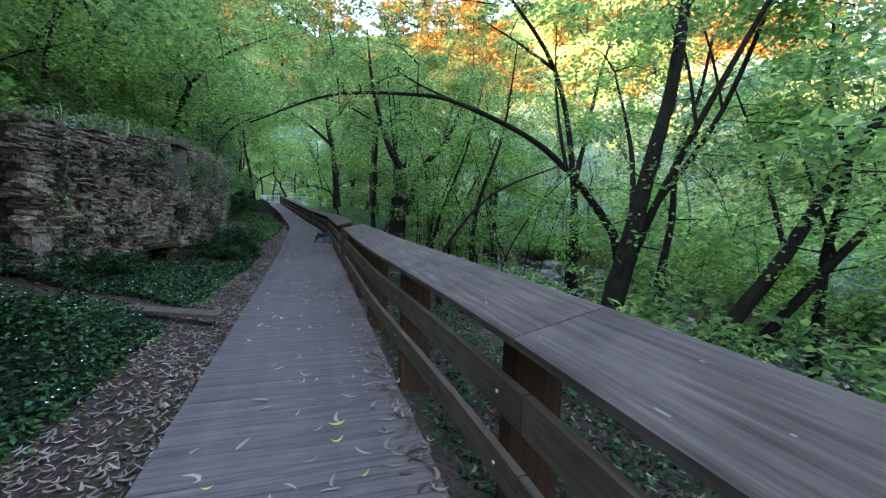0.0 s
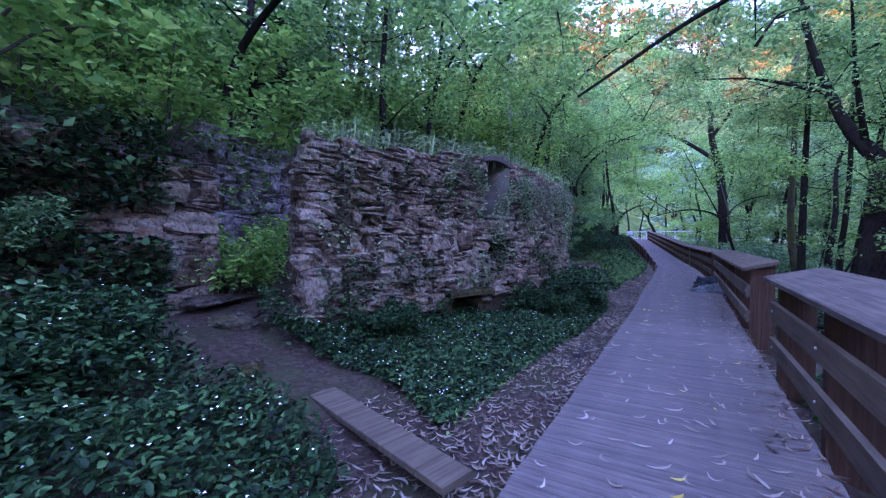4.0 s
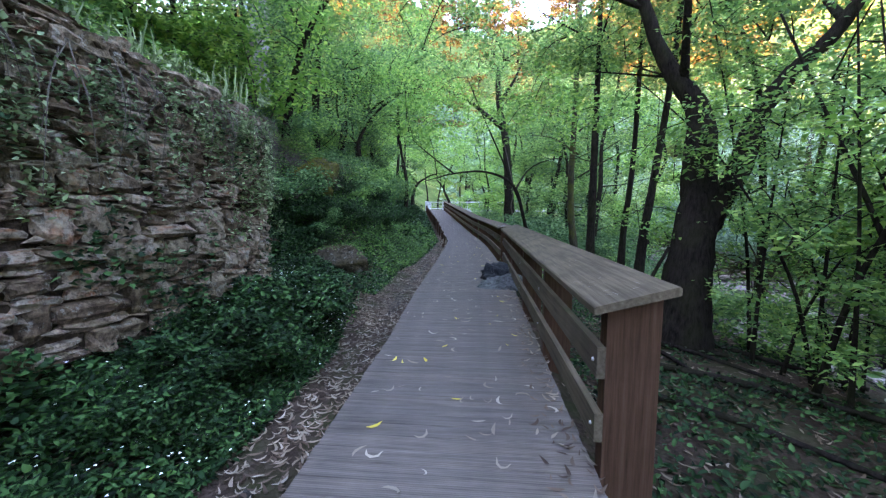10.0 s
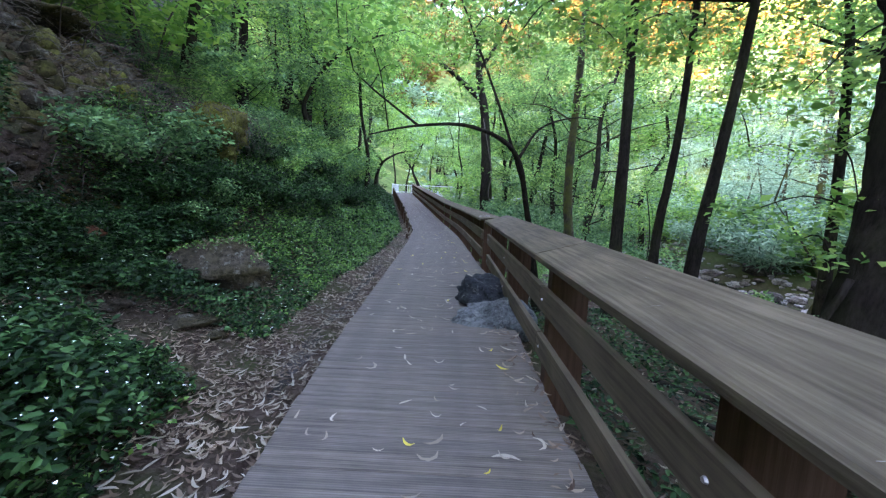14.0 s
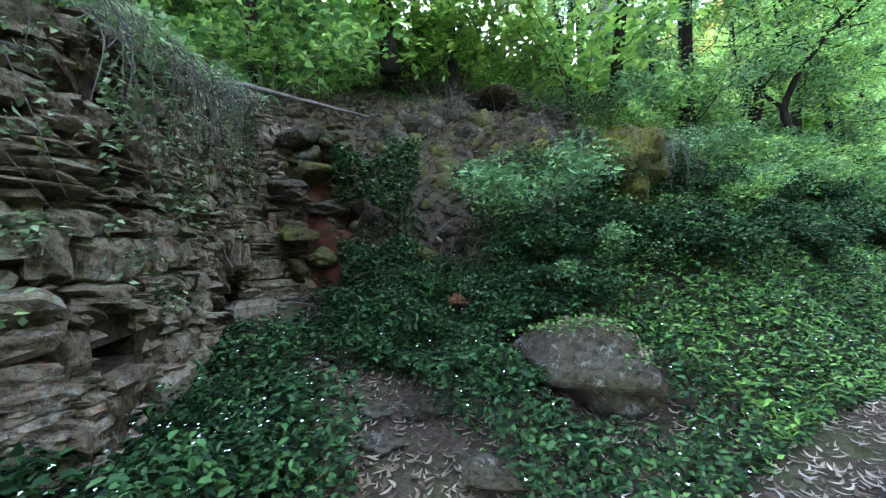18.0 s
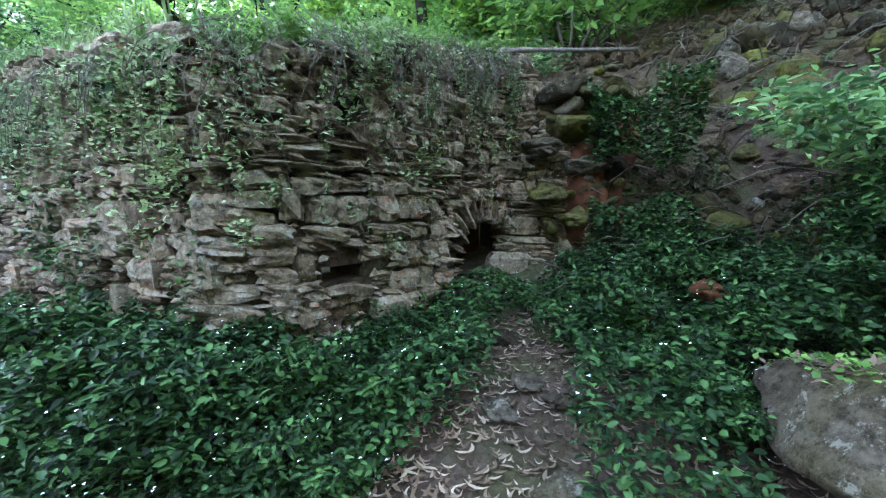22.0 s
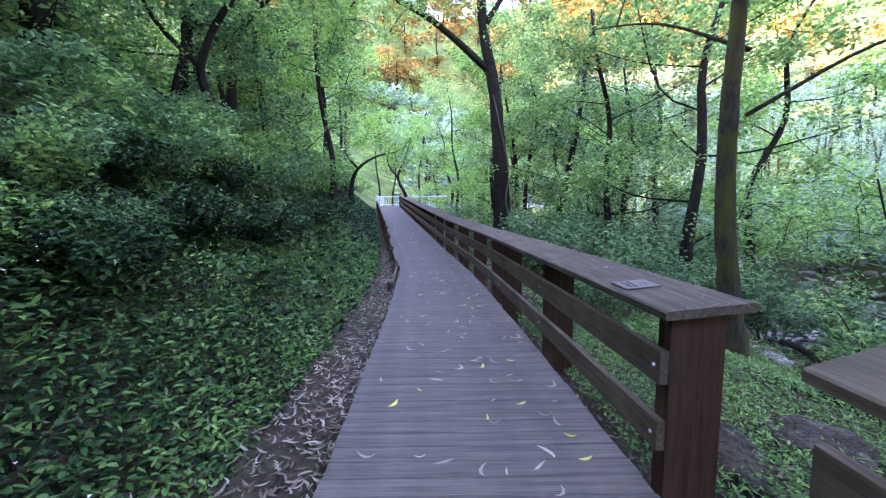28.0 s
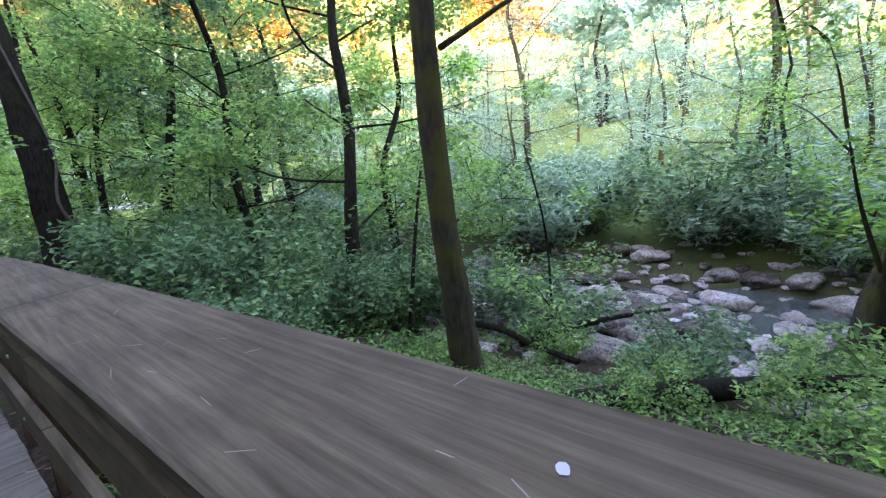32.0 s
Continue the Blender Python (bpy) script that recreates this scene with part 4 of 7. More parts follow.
# the recess's shade is put into the dark colours of reveal and back
for a, b_, nm in ((pb - tb * 0.012, pb + na * 0.42 - tb * 0.16, "reveal"), (pa + na * 0.43, pb + na * 0.43, "back")):
    t_ = (b_ - a).normalized()
    w_n = Vector((-t_.y, t_.x)) * 0.03
    v = [(c.x, c.y, z) for z in (1.74, 2.66) for c in (a, b_, b_ + w_n, a + w_n)]
    link_mesh(nm, v, [(3, 2, 1, 0), (4, 5, 6, 7), (0, 1, 5, 4), (1, 2, 6, 5), (2, 3, 7, 6), (3, 0, 4, 7)], PLASTER if nm == "reveal" else MORTAR, niche_thing)
v = [(c.x, c.y, z) for z in (1.74, 1.78) for c in (pa - na * 0.06, pb - na * 0.06, pb + na * 0.4, pa + na * 0.4)]
link_mesh("sill", v, [(3, 2, 1, 0), (4, 5, 6, 7), (0, 1, 5, 4), (1, 2, 6, 5), (2, 3, 7, 6), (3, 0, 4, 7)], PLASTER, niche_thing)

# low drain through the front wall: a mossy ledge over a dark rust-floored hole
drain = thing("drain", "low dark drain opening under a mossy stone ledge", "drain", kind="structure")
(pa, ta), (pb, tb) = fl.at(front_holes[2][0]), fl.at(front_holes[2][1])
na = Vector((-ta.y, ta.x))
q = [pa - ta * 0.02 + na * 0.02, pb + tb * 0.02 + na * 0.02, pb + tb * 0.02 + na * 0.9, pa - ta * 0.02 + na * 0.9]
link_mesh("chamber", [(c.x, c.y, z) for z in (0.08, 0.58) for c in q], [(0, 1, 2, 3), (7, 6, 5, 4), (1, 5, 6, 2), (2, 6, 7, 3), (3, 7, 4, 0)], RUST, drain, "dark inside of the drain")
mid = pa.lerp(pb, 0.45) - na * 0.05
ledge = link_mesh("ledge", *[[tuple(c) for c in part_] for part_ in box(-0.42, 0.4, -0.1, 0.16, 0.0, 0.085, 0.03)], MOSS_ROCK, drain, "mossy projecting ledge stone")
ledge.matrix_world = Matrix.Translation((mid.x, mid.y, 0.56)) @ Matrix.Rotation(math.atan2(ta.y, ta.x), 4, "Z")

# arched opening of the end wall: thin voussoirs fanned round it, a dark chamber behind
arch = thing("archway", "low arched oven mouth edged with thin upright stones", "arch", kind="structure")
el = Line(END)
pc, tc_ = el.at(2.37)
nc = Vector((-tc_.y, tc_.x))
ang = math.atan2(tc_.y, tc_.x)
for k in range(17):
    a = radians(-4 + 188 * k / 16)
    r = 0.4
    p = pc - tc_ * math.cos(a) * r - nc * (0.05 + 0.03 * random.random())
    m_ = (Matrix.Translation((p.x, p.y, 0.82 + 1.15 * r * math.sin(a))) @ Matrix.Rotation(ang, 4, "Z") @ Matrix.Rotation(-(math.pi - a), 4, "Y")
          @ Matrix.Diagonal((0.2 + 0.1 * random.random(), 0.22, 0.052, 1)) @ Matrix.Translation((0, 0, -0.5)))
    share("voussoir", STONES[k % 18], arch, m_)
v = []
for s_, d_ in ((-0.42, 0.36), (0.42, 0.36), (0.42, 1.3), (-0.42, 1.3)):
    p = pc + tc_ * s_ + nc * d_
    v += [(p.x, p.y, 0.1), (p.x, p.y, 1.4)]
link_mesh("chamber", v, [(0, 1, 7, 6), (2, 4, 5, 3), (4, 6, 7, 5), (1, 3, 5, 7), (0, 6, 4, 2)], RUST, arch, "dark reddish inside of the oven")

# broken wall end beyond the arch: ledges of rounded stones over reddish earth
for k, (x, y, z, sx, sy, sz) in enumerate([(-4.05, 9.35, 2.55, 0.42, 0.3, 0.17), (-4.0, 9.5, 2.12, 0.28, 0.22, 0.1), (-4.1, 9.5, 1.85, 0.16, 0.16, 0.09), (-3.95, 9.45, 1.55, 0.2, 0.2, 0.1),
                                           (-4.25, 9.6, 1.4, 0.3, 0.25, 0.14), (-4.3, 9.7, 2.9, 0.4, 0.3, 0.16), (-3.85, 9.2, 1.8, 0.22, 0.2, 0.12),
                                           (-3.8, 9.15, 2.3, 0.2, 0.2, 0.12), (-3.9, 9.25, 2.85, 0.25, 0.22, 0.12), (-4.2, 9.55, 1.1, 0.22, 0.2, 0.16)]):
    rock("stone", "rough ledge stone of the broken wall end", ROCK if k % 3 else MOSS_ROCK, (x - 0.12, y + 0.5, z - 0.28), (sx * 0.85, sy * 0.9, sz * 0.95), 120 + k, 40 * k, 10 * (k % 3 - 1), 0.85, "broken wall stones", "stone")
rock("earth_core", "crumbling reddish earth core of the broken wall", RUST, (-4.62, 10.0, 1.4), (0.6, 0.55, 1.2), 140, 0, 0, 0.9, "", "earth bank")
g = np.random.default_rng(77)
for k in range(46):
    z = 0.9 + 1.9 * g.random()
    x, y = -4.04 - 0.18 * (z - 0.9) * g.random() + 0.07 * g.standard_normal(), 9.7 + 0.6 * g.random()
    ob = new("stone", RUBBLE[k % 8])
    ob.matrix_world = pose(x, y, z, 30 * g.standard_normal(), 20 * g.standard_normal(), 360 * g.random()) @ Matrix.Scale(0.06 + 0.1 * g.random() ** 1.5, 4)
    tagged(ob, "loose rubble stone in the broken wall end", "stone", "broken wall stones")
rock("brick_lump", "rust-red lump of brickwork among the ivy", RUST, (-2.94, 10.82, 0.8), (0.085, 0.09, 0.085), 141, 0, 0, 0.8, "", "brick")
# stone steps in the doorway
for k, (x, z, s) in enumerate([(-3.0, 0.34, 0.2), (-3.3, 0.52, 0.24), (-3.75, 0.68, 0.28)]):
    rock("door_step", "flat worn stone step in the ruin doorway", ROCK, (x, 2.15, z), (0.2, s + 0.1, 0.07), 150 + k, 5 * k, 0, 0.9, "doorway steps", "step")
# stone gutter beside the boardwalk
gutter = thing("gutter", "narrow stone drainage gutter beside the boardwalk", "gutter", kind="structure")
GUTTER_SHAPES = []
for k in range(6):
    v, f = box(-0.07, 0.07, 0.0, 0.5, -0.1, 0.02, 0.02)
    me = bpy.data.meshes.new("slab")
    me.from_pydata([(a + 0.02 * (random.random() - 0.5), b_ + 0.02 * (random.random() - 0.5), c + 0.02 * (random.random() - 0.5)) for a, b_, c in v], [], f)
    me.materials.append(GUTTER)
    GUTTER_SHAPES.append(me)
for k in range(20):
    y = 4.0 + 0.52 * k
    x = deck_left(y) - 0.3
    share("slab", GUTTER_SHAPES[k % 6], gutter, pose(x, y, ground_z(x, y, False) - 0.02, 0, 0, 2 * math.sin(k)))

# ---------------------------------------------------------------- bridge at the far end
bridge = thing("footbridge", "pale concrete footbridge with galvanised steel railings", "bridge")
v, f = box(-4.9, -2.9, 45.0, 49.5, 1.2, 1.44)
link_mesh("deck", v, f, CONCRETE, bridge)
v, f = box(-2.9, 12.0, 47.3, 49.5, 1.2, 1.436)
link_mesh("span", v, f, CONCRETE, bridge)


def railing(parent, a, b_, n):
    a, b_ = Vector(a), Vector(b_)
    for z in (0.12, 0.95):
        link_mesh("rail", *tube([a + Vector((0, 0, z)), b_ + Vector((0, 0, z))], 0.03, 0.03, 6, 0.0, 1), STEEL, parent)
    for k in range(n + 1):
        p = a.lerp(b_, k / n)
        r = 0.03 if k % 6 == 0 else 0.011
        link_mesh("baluster", *tube([p, p + Vector((0, 0, 0.97))], r, r, 5, 0.0, 1), STEEL, parent)


railing(bridge, (-4.8, 44.6, 1.4), (-4.8, 49.4, 1.44), 24)
railing(bridge, (-3.0, 44.6, 1.4), (-3.0, 47.2, 1.44), 12)
railing(bridge, (-3.0, 47.35, 1.44), (12.0, 47.35, 1.44), 72)
railing(bridge, (-4.8, 49.4, 1.44), (12.0, 49.4, 1.44), 72)

# ---------------------------------------------------------------- plaque on the handrail
plaque = thing("plaque", "small brown metal plaque screwed to the handrail cap", "plaque")
slope = math.atan2(0.04, 0.437)
plaque.matrix_world = pose(1.235, 14.47, 0.993, 0, -math.degrees(slope), 0)
v, f = box(-0.105, 0.105, -0.105, 0.105, 0.0, 0.006, 0.002)
link_mesh("plate", v, f, PLAQUE, plaque)
for x in (-0.09, 0.09):
    for y in (-0.09, 0.09):
        link_mesh("screw", *tube([(x, y, 0.004), (x, y, 0.011)], 0.008, 0.006, 8, 0.0, 1), SCREW, plaque)
for text, y, size in (("FRAGAS DE", -0.03, 0.026), ("SAO SIMAO", -0.062, 0.029)):
    cu = bpy.data.curves.new("lettering", "FONT")
    cu.body, cu.size, cu.align_x, cu.extrude = text, size, "CENTER", 0.0006
    ob = new("lettering", cu)
    ob.data.materials.append(ENGRAVED)
    ob.parent = plaque
    ob.matrix_local = pose(0, 0, 0.0068, 0, 0, -90) @ pose(0, y, 0)
for pts, mt in (([(-0.06, 0.02), (-0.02, 0.012), (0.02, 0.016), (0.062, 0.004)], ENGRAVED), ([(-0.03, 0.035), (-0.005, 0.05), (0.03, 0.046), (0.065, 0.036)], ENGRAVED),
                ([(-0.012, 0.08), (0.0, 0.066), (-0.006, 0.052)], ENGRAVED), ([(-0.05, 0.014), (0.0, 0.008), (0.05, 0.0)], OCHRE)):
    v = []
    for i, (x, y) in enumerate(pts):
        w = 0.004 if 0 < i < len(pts) - 1 else 0.001
        v += [(y - w, -x, 0.0072), (y + w, -x, 0.0072)]
    link_mesh("emblem_stroke", v, [(2 * i, 2 * i + 2, 2 * i + 3, 2 * i + 1) for i in range(len(pts) - 1)], mt, plaque)


# ---------------------------------------------------------------- trees
def grow_limbs(g, base, height, r, lean, n_limbs, start, spread, rise):
    """A trunk path and its limb paths, in the tree's own space."""
    top = Vector((lean[0], lean[1], height))
    trunk = [Vector((0, 0, -0.4)), Vector((0.02, 0.02, height * 0.18))]
    for u in (0.4, 0.62, 0.82, 1.0):
        wob = Vector((g.standard_normal() * 0.035 * height, g.standard_normal() * 0.035 * height, 0))
        trunk.append(Vector((top.x * u * u, top.y * u * u, height * u)) + wob * (0.5 if u < 1 else 1))
    limbs = []
    for k in range(n_limbs):
        u = start + (1 - start) * (k + g.random()) / n_limbs
        i = min(len(trunk) - 2, int(u * (len(trunk) - 1)))
        p = trunk[i].lerp(trunk[i + 1], u * (len(trunk) - 1) - i)
        a = 2.4 * k + g.random()
        ln = spread * (0.6 + 0.7 * g.random()) * (1.15 - 0.5 * u)
        d = Vector((math.cos(a), math.sin(a), rise * (0.4 + g.random())))
        mid = p + d * ln * 0.5 + Vector((0, 0, -0.06 * ln))
        end = p + d * ln + Vector((g.standard_normal(), g.standard_normal(), g.standard_normal())) * 0.12 * ln
        limbs.append(([p, mid, end], r * (1 - 0.75 * u) * 0.32))
    return trunk, limbs


def tree(name, label, leaf, bark, seed, height, r, n_leaves, leaf_len, lean=(0, 0), n_limbs=11, start=0.35, spread=2.4, rise=0.5, clump=0.75, at=(0, 0, 0), group="", narrow=0.55, category="tree", fine=True):
    """A tapered trunk with limbs and twigs, and leaves in loose clumps about the limbs."""
    g = np.random.default_rng(seed)
    ob = thing(name, label, category, group, at=at)
    trunk, limbs = grow_limbs(g, at, height, r, lean, n_limbs, start, spread, rise)
    axis = [Vector(q) for q in smooth_path(trunk, 4 if fine else 2)]
    for path, _ in limbs:
        path[0] = min(axis, key=lambda q: (q - path[0]).length)
    parts = [tube(trunk, r, r * 0.22, 9 if fine else 5, 0.05, 4 if fine else 2, 0.5, seed)]
    centres, radii = [], []
    for path, rr in limbs:
        parts.append(tube(path, max(rr, 0.012), 0.008, 5 if fine else 3, 0.04, 3 if fine else 1))
        for u in (0.45, 0.75, 1.0):
            p = path[0].lerp(path[2], u)
            c = p + Vector((g.standard_normal(), g.standard_normal(), g.standard_normal() * 0.6)) * clump * 0.5
            centres.append(c)
            radii.append(clump * (0.55 + 0.6 * g.random()))
            tip = c + Vector((g.standard_normal(), g.standard_normal(), g.standard_normal())) * clump * 0.5
            if fine or u == 1.0:
                parts.append(tube([p, p.lerp(c, 0.6) + Vector((0, 0, 0.05)), tip], 0.011, 0.004, 4 if fine else 3, 0.0, 2 if fine else 1))
    link_mesh("trunk", *parts[0], bark, ob, smooth=True)
    tagged(link_mesh("branchwork", *join(parts[1:]), bark, ob, smooth=True), kind="stuff")
    pts = clump_points(centres, radii, n_leaves, g, 0.6)
    v, lp = leaf_cards(pts, leaf_len, leaf_len * narrow, g, 0.6, droop=0.25)
    fast_mesh("crown", v, 3, leaf, ob, lp)
    return ob


def shaped_tree(name, label, bark, leaf, paths, clumps, n_leaves, leaf_len, seed, narrow=0.55, extra=None):
    """A tree with a known bearing: paths of (points, radius, end radius); clumps of (x, y, z, radius)."""
    g = np.random.default_rng(seed)
    base = Vector(paths[0][0][0])
    ob = thing(name, label, "tree", at=base)
    parts = [tube([Vector(p) - base for p in pts], r0, r1, 12 if r0 > 0.15 else 8, 0.05, 5, 0.45 if k == 0 else 0.0, seed + k) for k, (pts, r0, r1) in enumerate(paths)]
    if clumps:
        c = [Vector(q[:3]) - base for q in clumps]
        anchors = [Vector(p) - base for pts, _, _ in paths for p in smooth_path(pts, 5)[3:]]
        for q in sorted(c, key=lambda q: min((a - q).length for a in anchors[-6:] + anchors[::4])):
            best = min(anchors, key=lambda a: (a - q).length)
            anchors.append(q)
            mid = best.lerp(q, 0.5) + Vector((0, 0, 0.12))
            parts.append(tube([best, mid, q], 0.018 if paths[0][1] > 0.08 else 0.007, 0.004, 5, 0.0, 3))
        pts = clump_points(c, [q[3] for q in clumps], n_leaves, g, 0.6)
        v, lp = leaf_cards(pts, leaf_len, leaf_len * narrow, g, 0.6, droop=0.25)
        fast_mesh("crown", v, 3, leaf, ob, lp)
    link_mesh("trunk", *parts[0], bark, ob, smooth=True)
    for piece in parts[1:len(paths)]:
        link_mesh("limb", *piece, bark, ob, smooth=True)
    if clumps:
        tagged(link_mesh("twigwork", *join(parts[len(paths):]), bark, ob, smooth=True), kind="stuff")
    return ob


def spread_clumps(g, centre, size, n, r):
    return [(centre[0] + size[0] * (g.random() - 0.5), centre[1] + size[1] * (g.random() - 0.5), centre[2] + size[2] * (g.random() - 0.5), r * (0.6 + 0.7 * g.random())) for _ in range(n)]


g = np.random.default_rng(3)
G = lambda x, y: ground_z(x, y)
shaped_tree("forked_tree", "thick dark forked tree leaning over the river bank", BARK, LEAF_ALDER,
            [([(3.25, 9.42, -0.75), (3.27, 9.42, 0.0), (3.33, 9.45, 0.8), (3.42, 9.52, 1.47), (3.45, 9.6, 2.1), (3.47, 9.67, 2.7), (3.39, 9.75, 3.08), (3.15, 9.88, 3.55), (2.9, 10.0, 4.3), (2.5, 10.1, 6.0), (2.3, 10.2, 8.0)], 0.3, 0.03),
             ([(3.45, 9.48, 1.15), (3.66, 9.46, 1.6), (3.87, 9.46, 2.15), (4.04, 9.48, 2.8), (4.38, 9.45, 3.35), (4.85, 9.4, 3.95), (5.4, 9.5, 5.2), (5.9, 9.6, 6.8)], 0.17, 0.04),
             ([(3.3, 9.82, 3.3), (3.0, 9.2, 4.4), (2.7, 8.4, 5.8)], 0.06, 0.015), ([(4.85, 9.4, 3.95), (5.3, 10.4, 4.9), (5.9, 11.5, 6.2)], 0.06, 0.015), ([(2.85, 10.0, 4.5), (1.8, 10.4, 5.2), (0.7, 10.8, 5.6)], 0.05, 0.012),
             ([(2.9, 9.4, -0.5), (2.8, 9.4, 0.3), (3.05, 9.42, 0.95)], 0.035, 0.02)],
            spread_clumps(g, (3.6, 9.8, 6.4), (6.5, 5.5, 2.6), 54, 0.6), 15000, 0.085, 31)
shaped_tree("leaning_tree", "slender dark tree leaning over the handrail", BARK, LEAF_LIME,
            [([(1.82, 12.25, -0.5), (1.68, 12.1, 0.5), (1.5, 11.85, 1.25), (1.25, 11.45, 1.95), (0.75, 11.2, 2.2), (0.2, 11.0, 2.15), (-0.25, 10.8, 2.0)], 0.05, 0.007),
             ([(1.3, 11.5, 1.9), (1.6, 11.9, 2.35), (2.1, 12.3, 2.6), (2.6, 12.6, 2.65)], 0.02, 0.006), ([(1.4, 11.7, 1.6), (1.05, 11.3, 2.4), (0.7, 11.1, 3.2), (0.4, 11.2, 4.0)], 0.02, 0.006),
             ([(0.2, 11.0, 2.15), (-0.3, 11.4, 2.6), (-0.6, 11.6, 2.9)], 0.015, 0.006)],
            spread_clumps(g, (0.9, 11.4, 3.3), (3.4, 2.6, 1.1), 26, 0.42), 2600, 0.085, 33)
for k, (pts, r) in enumerate([([(2.95, 12.6, -0.8), (2.98, 12.65, 1.0), (3.05, 12.9, 3.0), (3.2, 13.4, 5.5), (3.25, 13.6, 8.0)], 0.1), ([(3.75, 13.1, -0.8), (3.8, 13.1, 1.0), (3.9, 13.0, 3.0), (4.0, 13.1, 8.0)], 0.085),
                              ([(3.75, 12.2, -0.8), (3.85, 12.2, 0.8), (4.0, 12.2, 2.2), (4.25, 12.3, 4.3), (4.5, 12.4, 7.5)], 0.1)]):
    end = pts[-1]
    shaped_tree("slim_tree", "slim dark-barked alder standing on the river bank", BARK, LEAF_ALDER, [(pts, r, r * 0.4)] + [([pts[3], tuple(Vector(pts[3]) + Vector((g.standard_normal(), g.standard_normal(), 0.8)))], 0.03, 0.01) for _ in range(3)],
                spread_clumps(g, (end[0], end[1], 6.2), (3.5, 3.5, 3.6), 28, 0.6), 5200, 0.085, 40 + k)
shaped_tree("vine_tree", "big dark tree wound with a pale vine", BARK, LEAF_ALDER,
            [([(2.25, 25.0, -0.8), (2.25, 25.0, 1.0), (2.15, 25.0, 3.4), (1.95, 25.0, 5.6), (1.6, 24.8, 7.4), (1.5, 24.7, 9.5)], 0.3, 0.1), ([(1.9, 25.0, 6.0), (0.0, 24.6, 7.6), (-1.8, 24.2, 8.3), (-3.5, 24.0, 8.2)], 0.12, 0.03),
             ([(1.6, 24.8, 7.4), (2.4, 24.5, 8.8), (2.8, 24.4, 10)], 0.1, 0.03)],
            spread_clumps(g, (0.5, 24.5, 9.0), (8, 5, 4.0), 60, 0.8), 12000, 0.11, 51)
shaped_tree("vine", "pale woody vine hanging along a tree trunk", DEAD, LEAF_ALDER, [([(2.45, 24.72, -0.5), (2.5, 24.7, 0.8), (2.3, 24.65, 1.6), (2.4, 24.7, 2.6), (2.15, 24.7, 4.0), (1.9, 24.7, 5.2)], 0.03, 0.015)], [], 0, 0.1, 52)
shaped_tree("mossy_tree", "straight mossy-barked tree between handrail and river", BARK_PALE, LEAF_ALDER,
            [([(3.82, 16.95, -1.0), (3.68, 16.95, 0.1), (3.56, 16.95, 1.1), (3.5, 16.95, 2.6), (3.55, 16.95, 4.4), (3.6, 17.0, 8.5)], 0.135, 0.07)] + [([(3.7, 16.95, z), (3.7 + dx, 16.95 + dy, z + 0.7), (3.7 + 2 * dx, 16.95 + 2 * dy, z + 1.0)], 0.03, 0.008) for z, dx, dy in ((2.6, 1.0, -0.4), (3.4, -0.6, 0.8), (4.2, 0.9, 0.9))],
            spread_clumps(g, (3.8, 16.8, 6.6), (4, 4, 3.4), 26, 0.55), 5200, 0.08, 53)
shaped_tree("bank_tree", "dark slanting tree on the river bank", BARK, LEAF_ALDER, [([(4.4, 26.2, -0.9), (4.5, 26.1, 1.5), (4.9, 26.0, 4.0), (5.4, 26.0, 8.5)], 0.16, 0.06)],
            spread_clumps(g, (4.6, 25.6, 4.6), (5, 4, 7.5), 70, 0.8), 10500, 0.1, 54)
shaped_tree("twin_mossy_tree", "yellow-mossed twin-stemmed tree rooted among river boulders", BARK_PALE, LEAF_LIME,
            [([(7.1, 14.0, -1.5), (7.3, 13.85, -0.3), (7.75, 13.5, 1.1), (8.0, 13.3, 4.5)], 0.15, 0.05), ([(7.75, 13.4, -1.5), (7.75, 13.35, -0.2), (7.85, 13.3, 1.2), (8.3, 13.0, 4.0)], 0.14, 0.05),
             ([(7.3, 13.85, -0.2), (7.0, 14.1, 0.7), (6.5, 14.3, 1.6)], 0.03, 0.008)], spread_clumps(g, (7.9, 13.2, 3.3), (5, 4, 4), 40, 0.65), 6500, 0.085, 55)
for k, (pts, r) in enumerate([([(4.3, 0.62, -0.8), (4.42, 0.62, 0.27), (4.66, 0.63, 1.37), (4.93, 0.65, 2.55), (5.2, 0.68, 3.9), (5.5, 0.7, 8.0)], 0.15), ([(5.0, -0.05, -0.8), (5.48, -0.14, 0.0), (6.18, -0.26, 1.06), (6.78, -0.34, 2.18), (7.36, -0.44, 3.14), (8.2, -0.6, 5.5)], 0.1),
                              ([(5.7, -0.05, -0.8), (6.24, -0.19, 0.0), (7.0, -0.34, 0.99), (7.61, -0.46, 1.74), (8.6, -0.7, 3.4)], 0.08), ([(4.6, 0.9, -0.8), (4.8, 0.7, 1.0), (5.2, 0.3, 2.8), (5.9, -0.3, 5.2)], 0.07), ([(5.2, 1.6, -0.8), (5.4, 1.3, 1.2), (6.0, 0.6, 3.2), (6.6, 0.2, 6)], 0.06)]):
    e = pts[-1]
    shaped_tree("bank_tree", "dark leaning tree trunk beyond the handrail", BARK, LEAF_ALDER, [(pts, r, r * 0.4), ([pts[2], tuple(Vector(pts[2]) + Vector((0.5, 0.7, 1.3))), tuple(Vector(pts[2]) + Vector((0.7, 1.4, 2.8)))], r * 0.35, 0.012)],
                spread_clumps(g, (e[0], e[1], e[2] - 2.2), (3.2, 3.2, 3.6), 24, 0.6), 3600, 0.085, 60 + k)
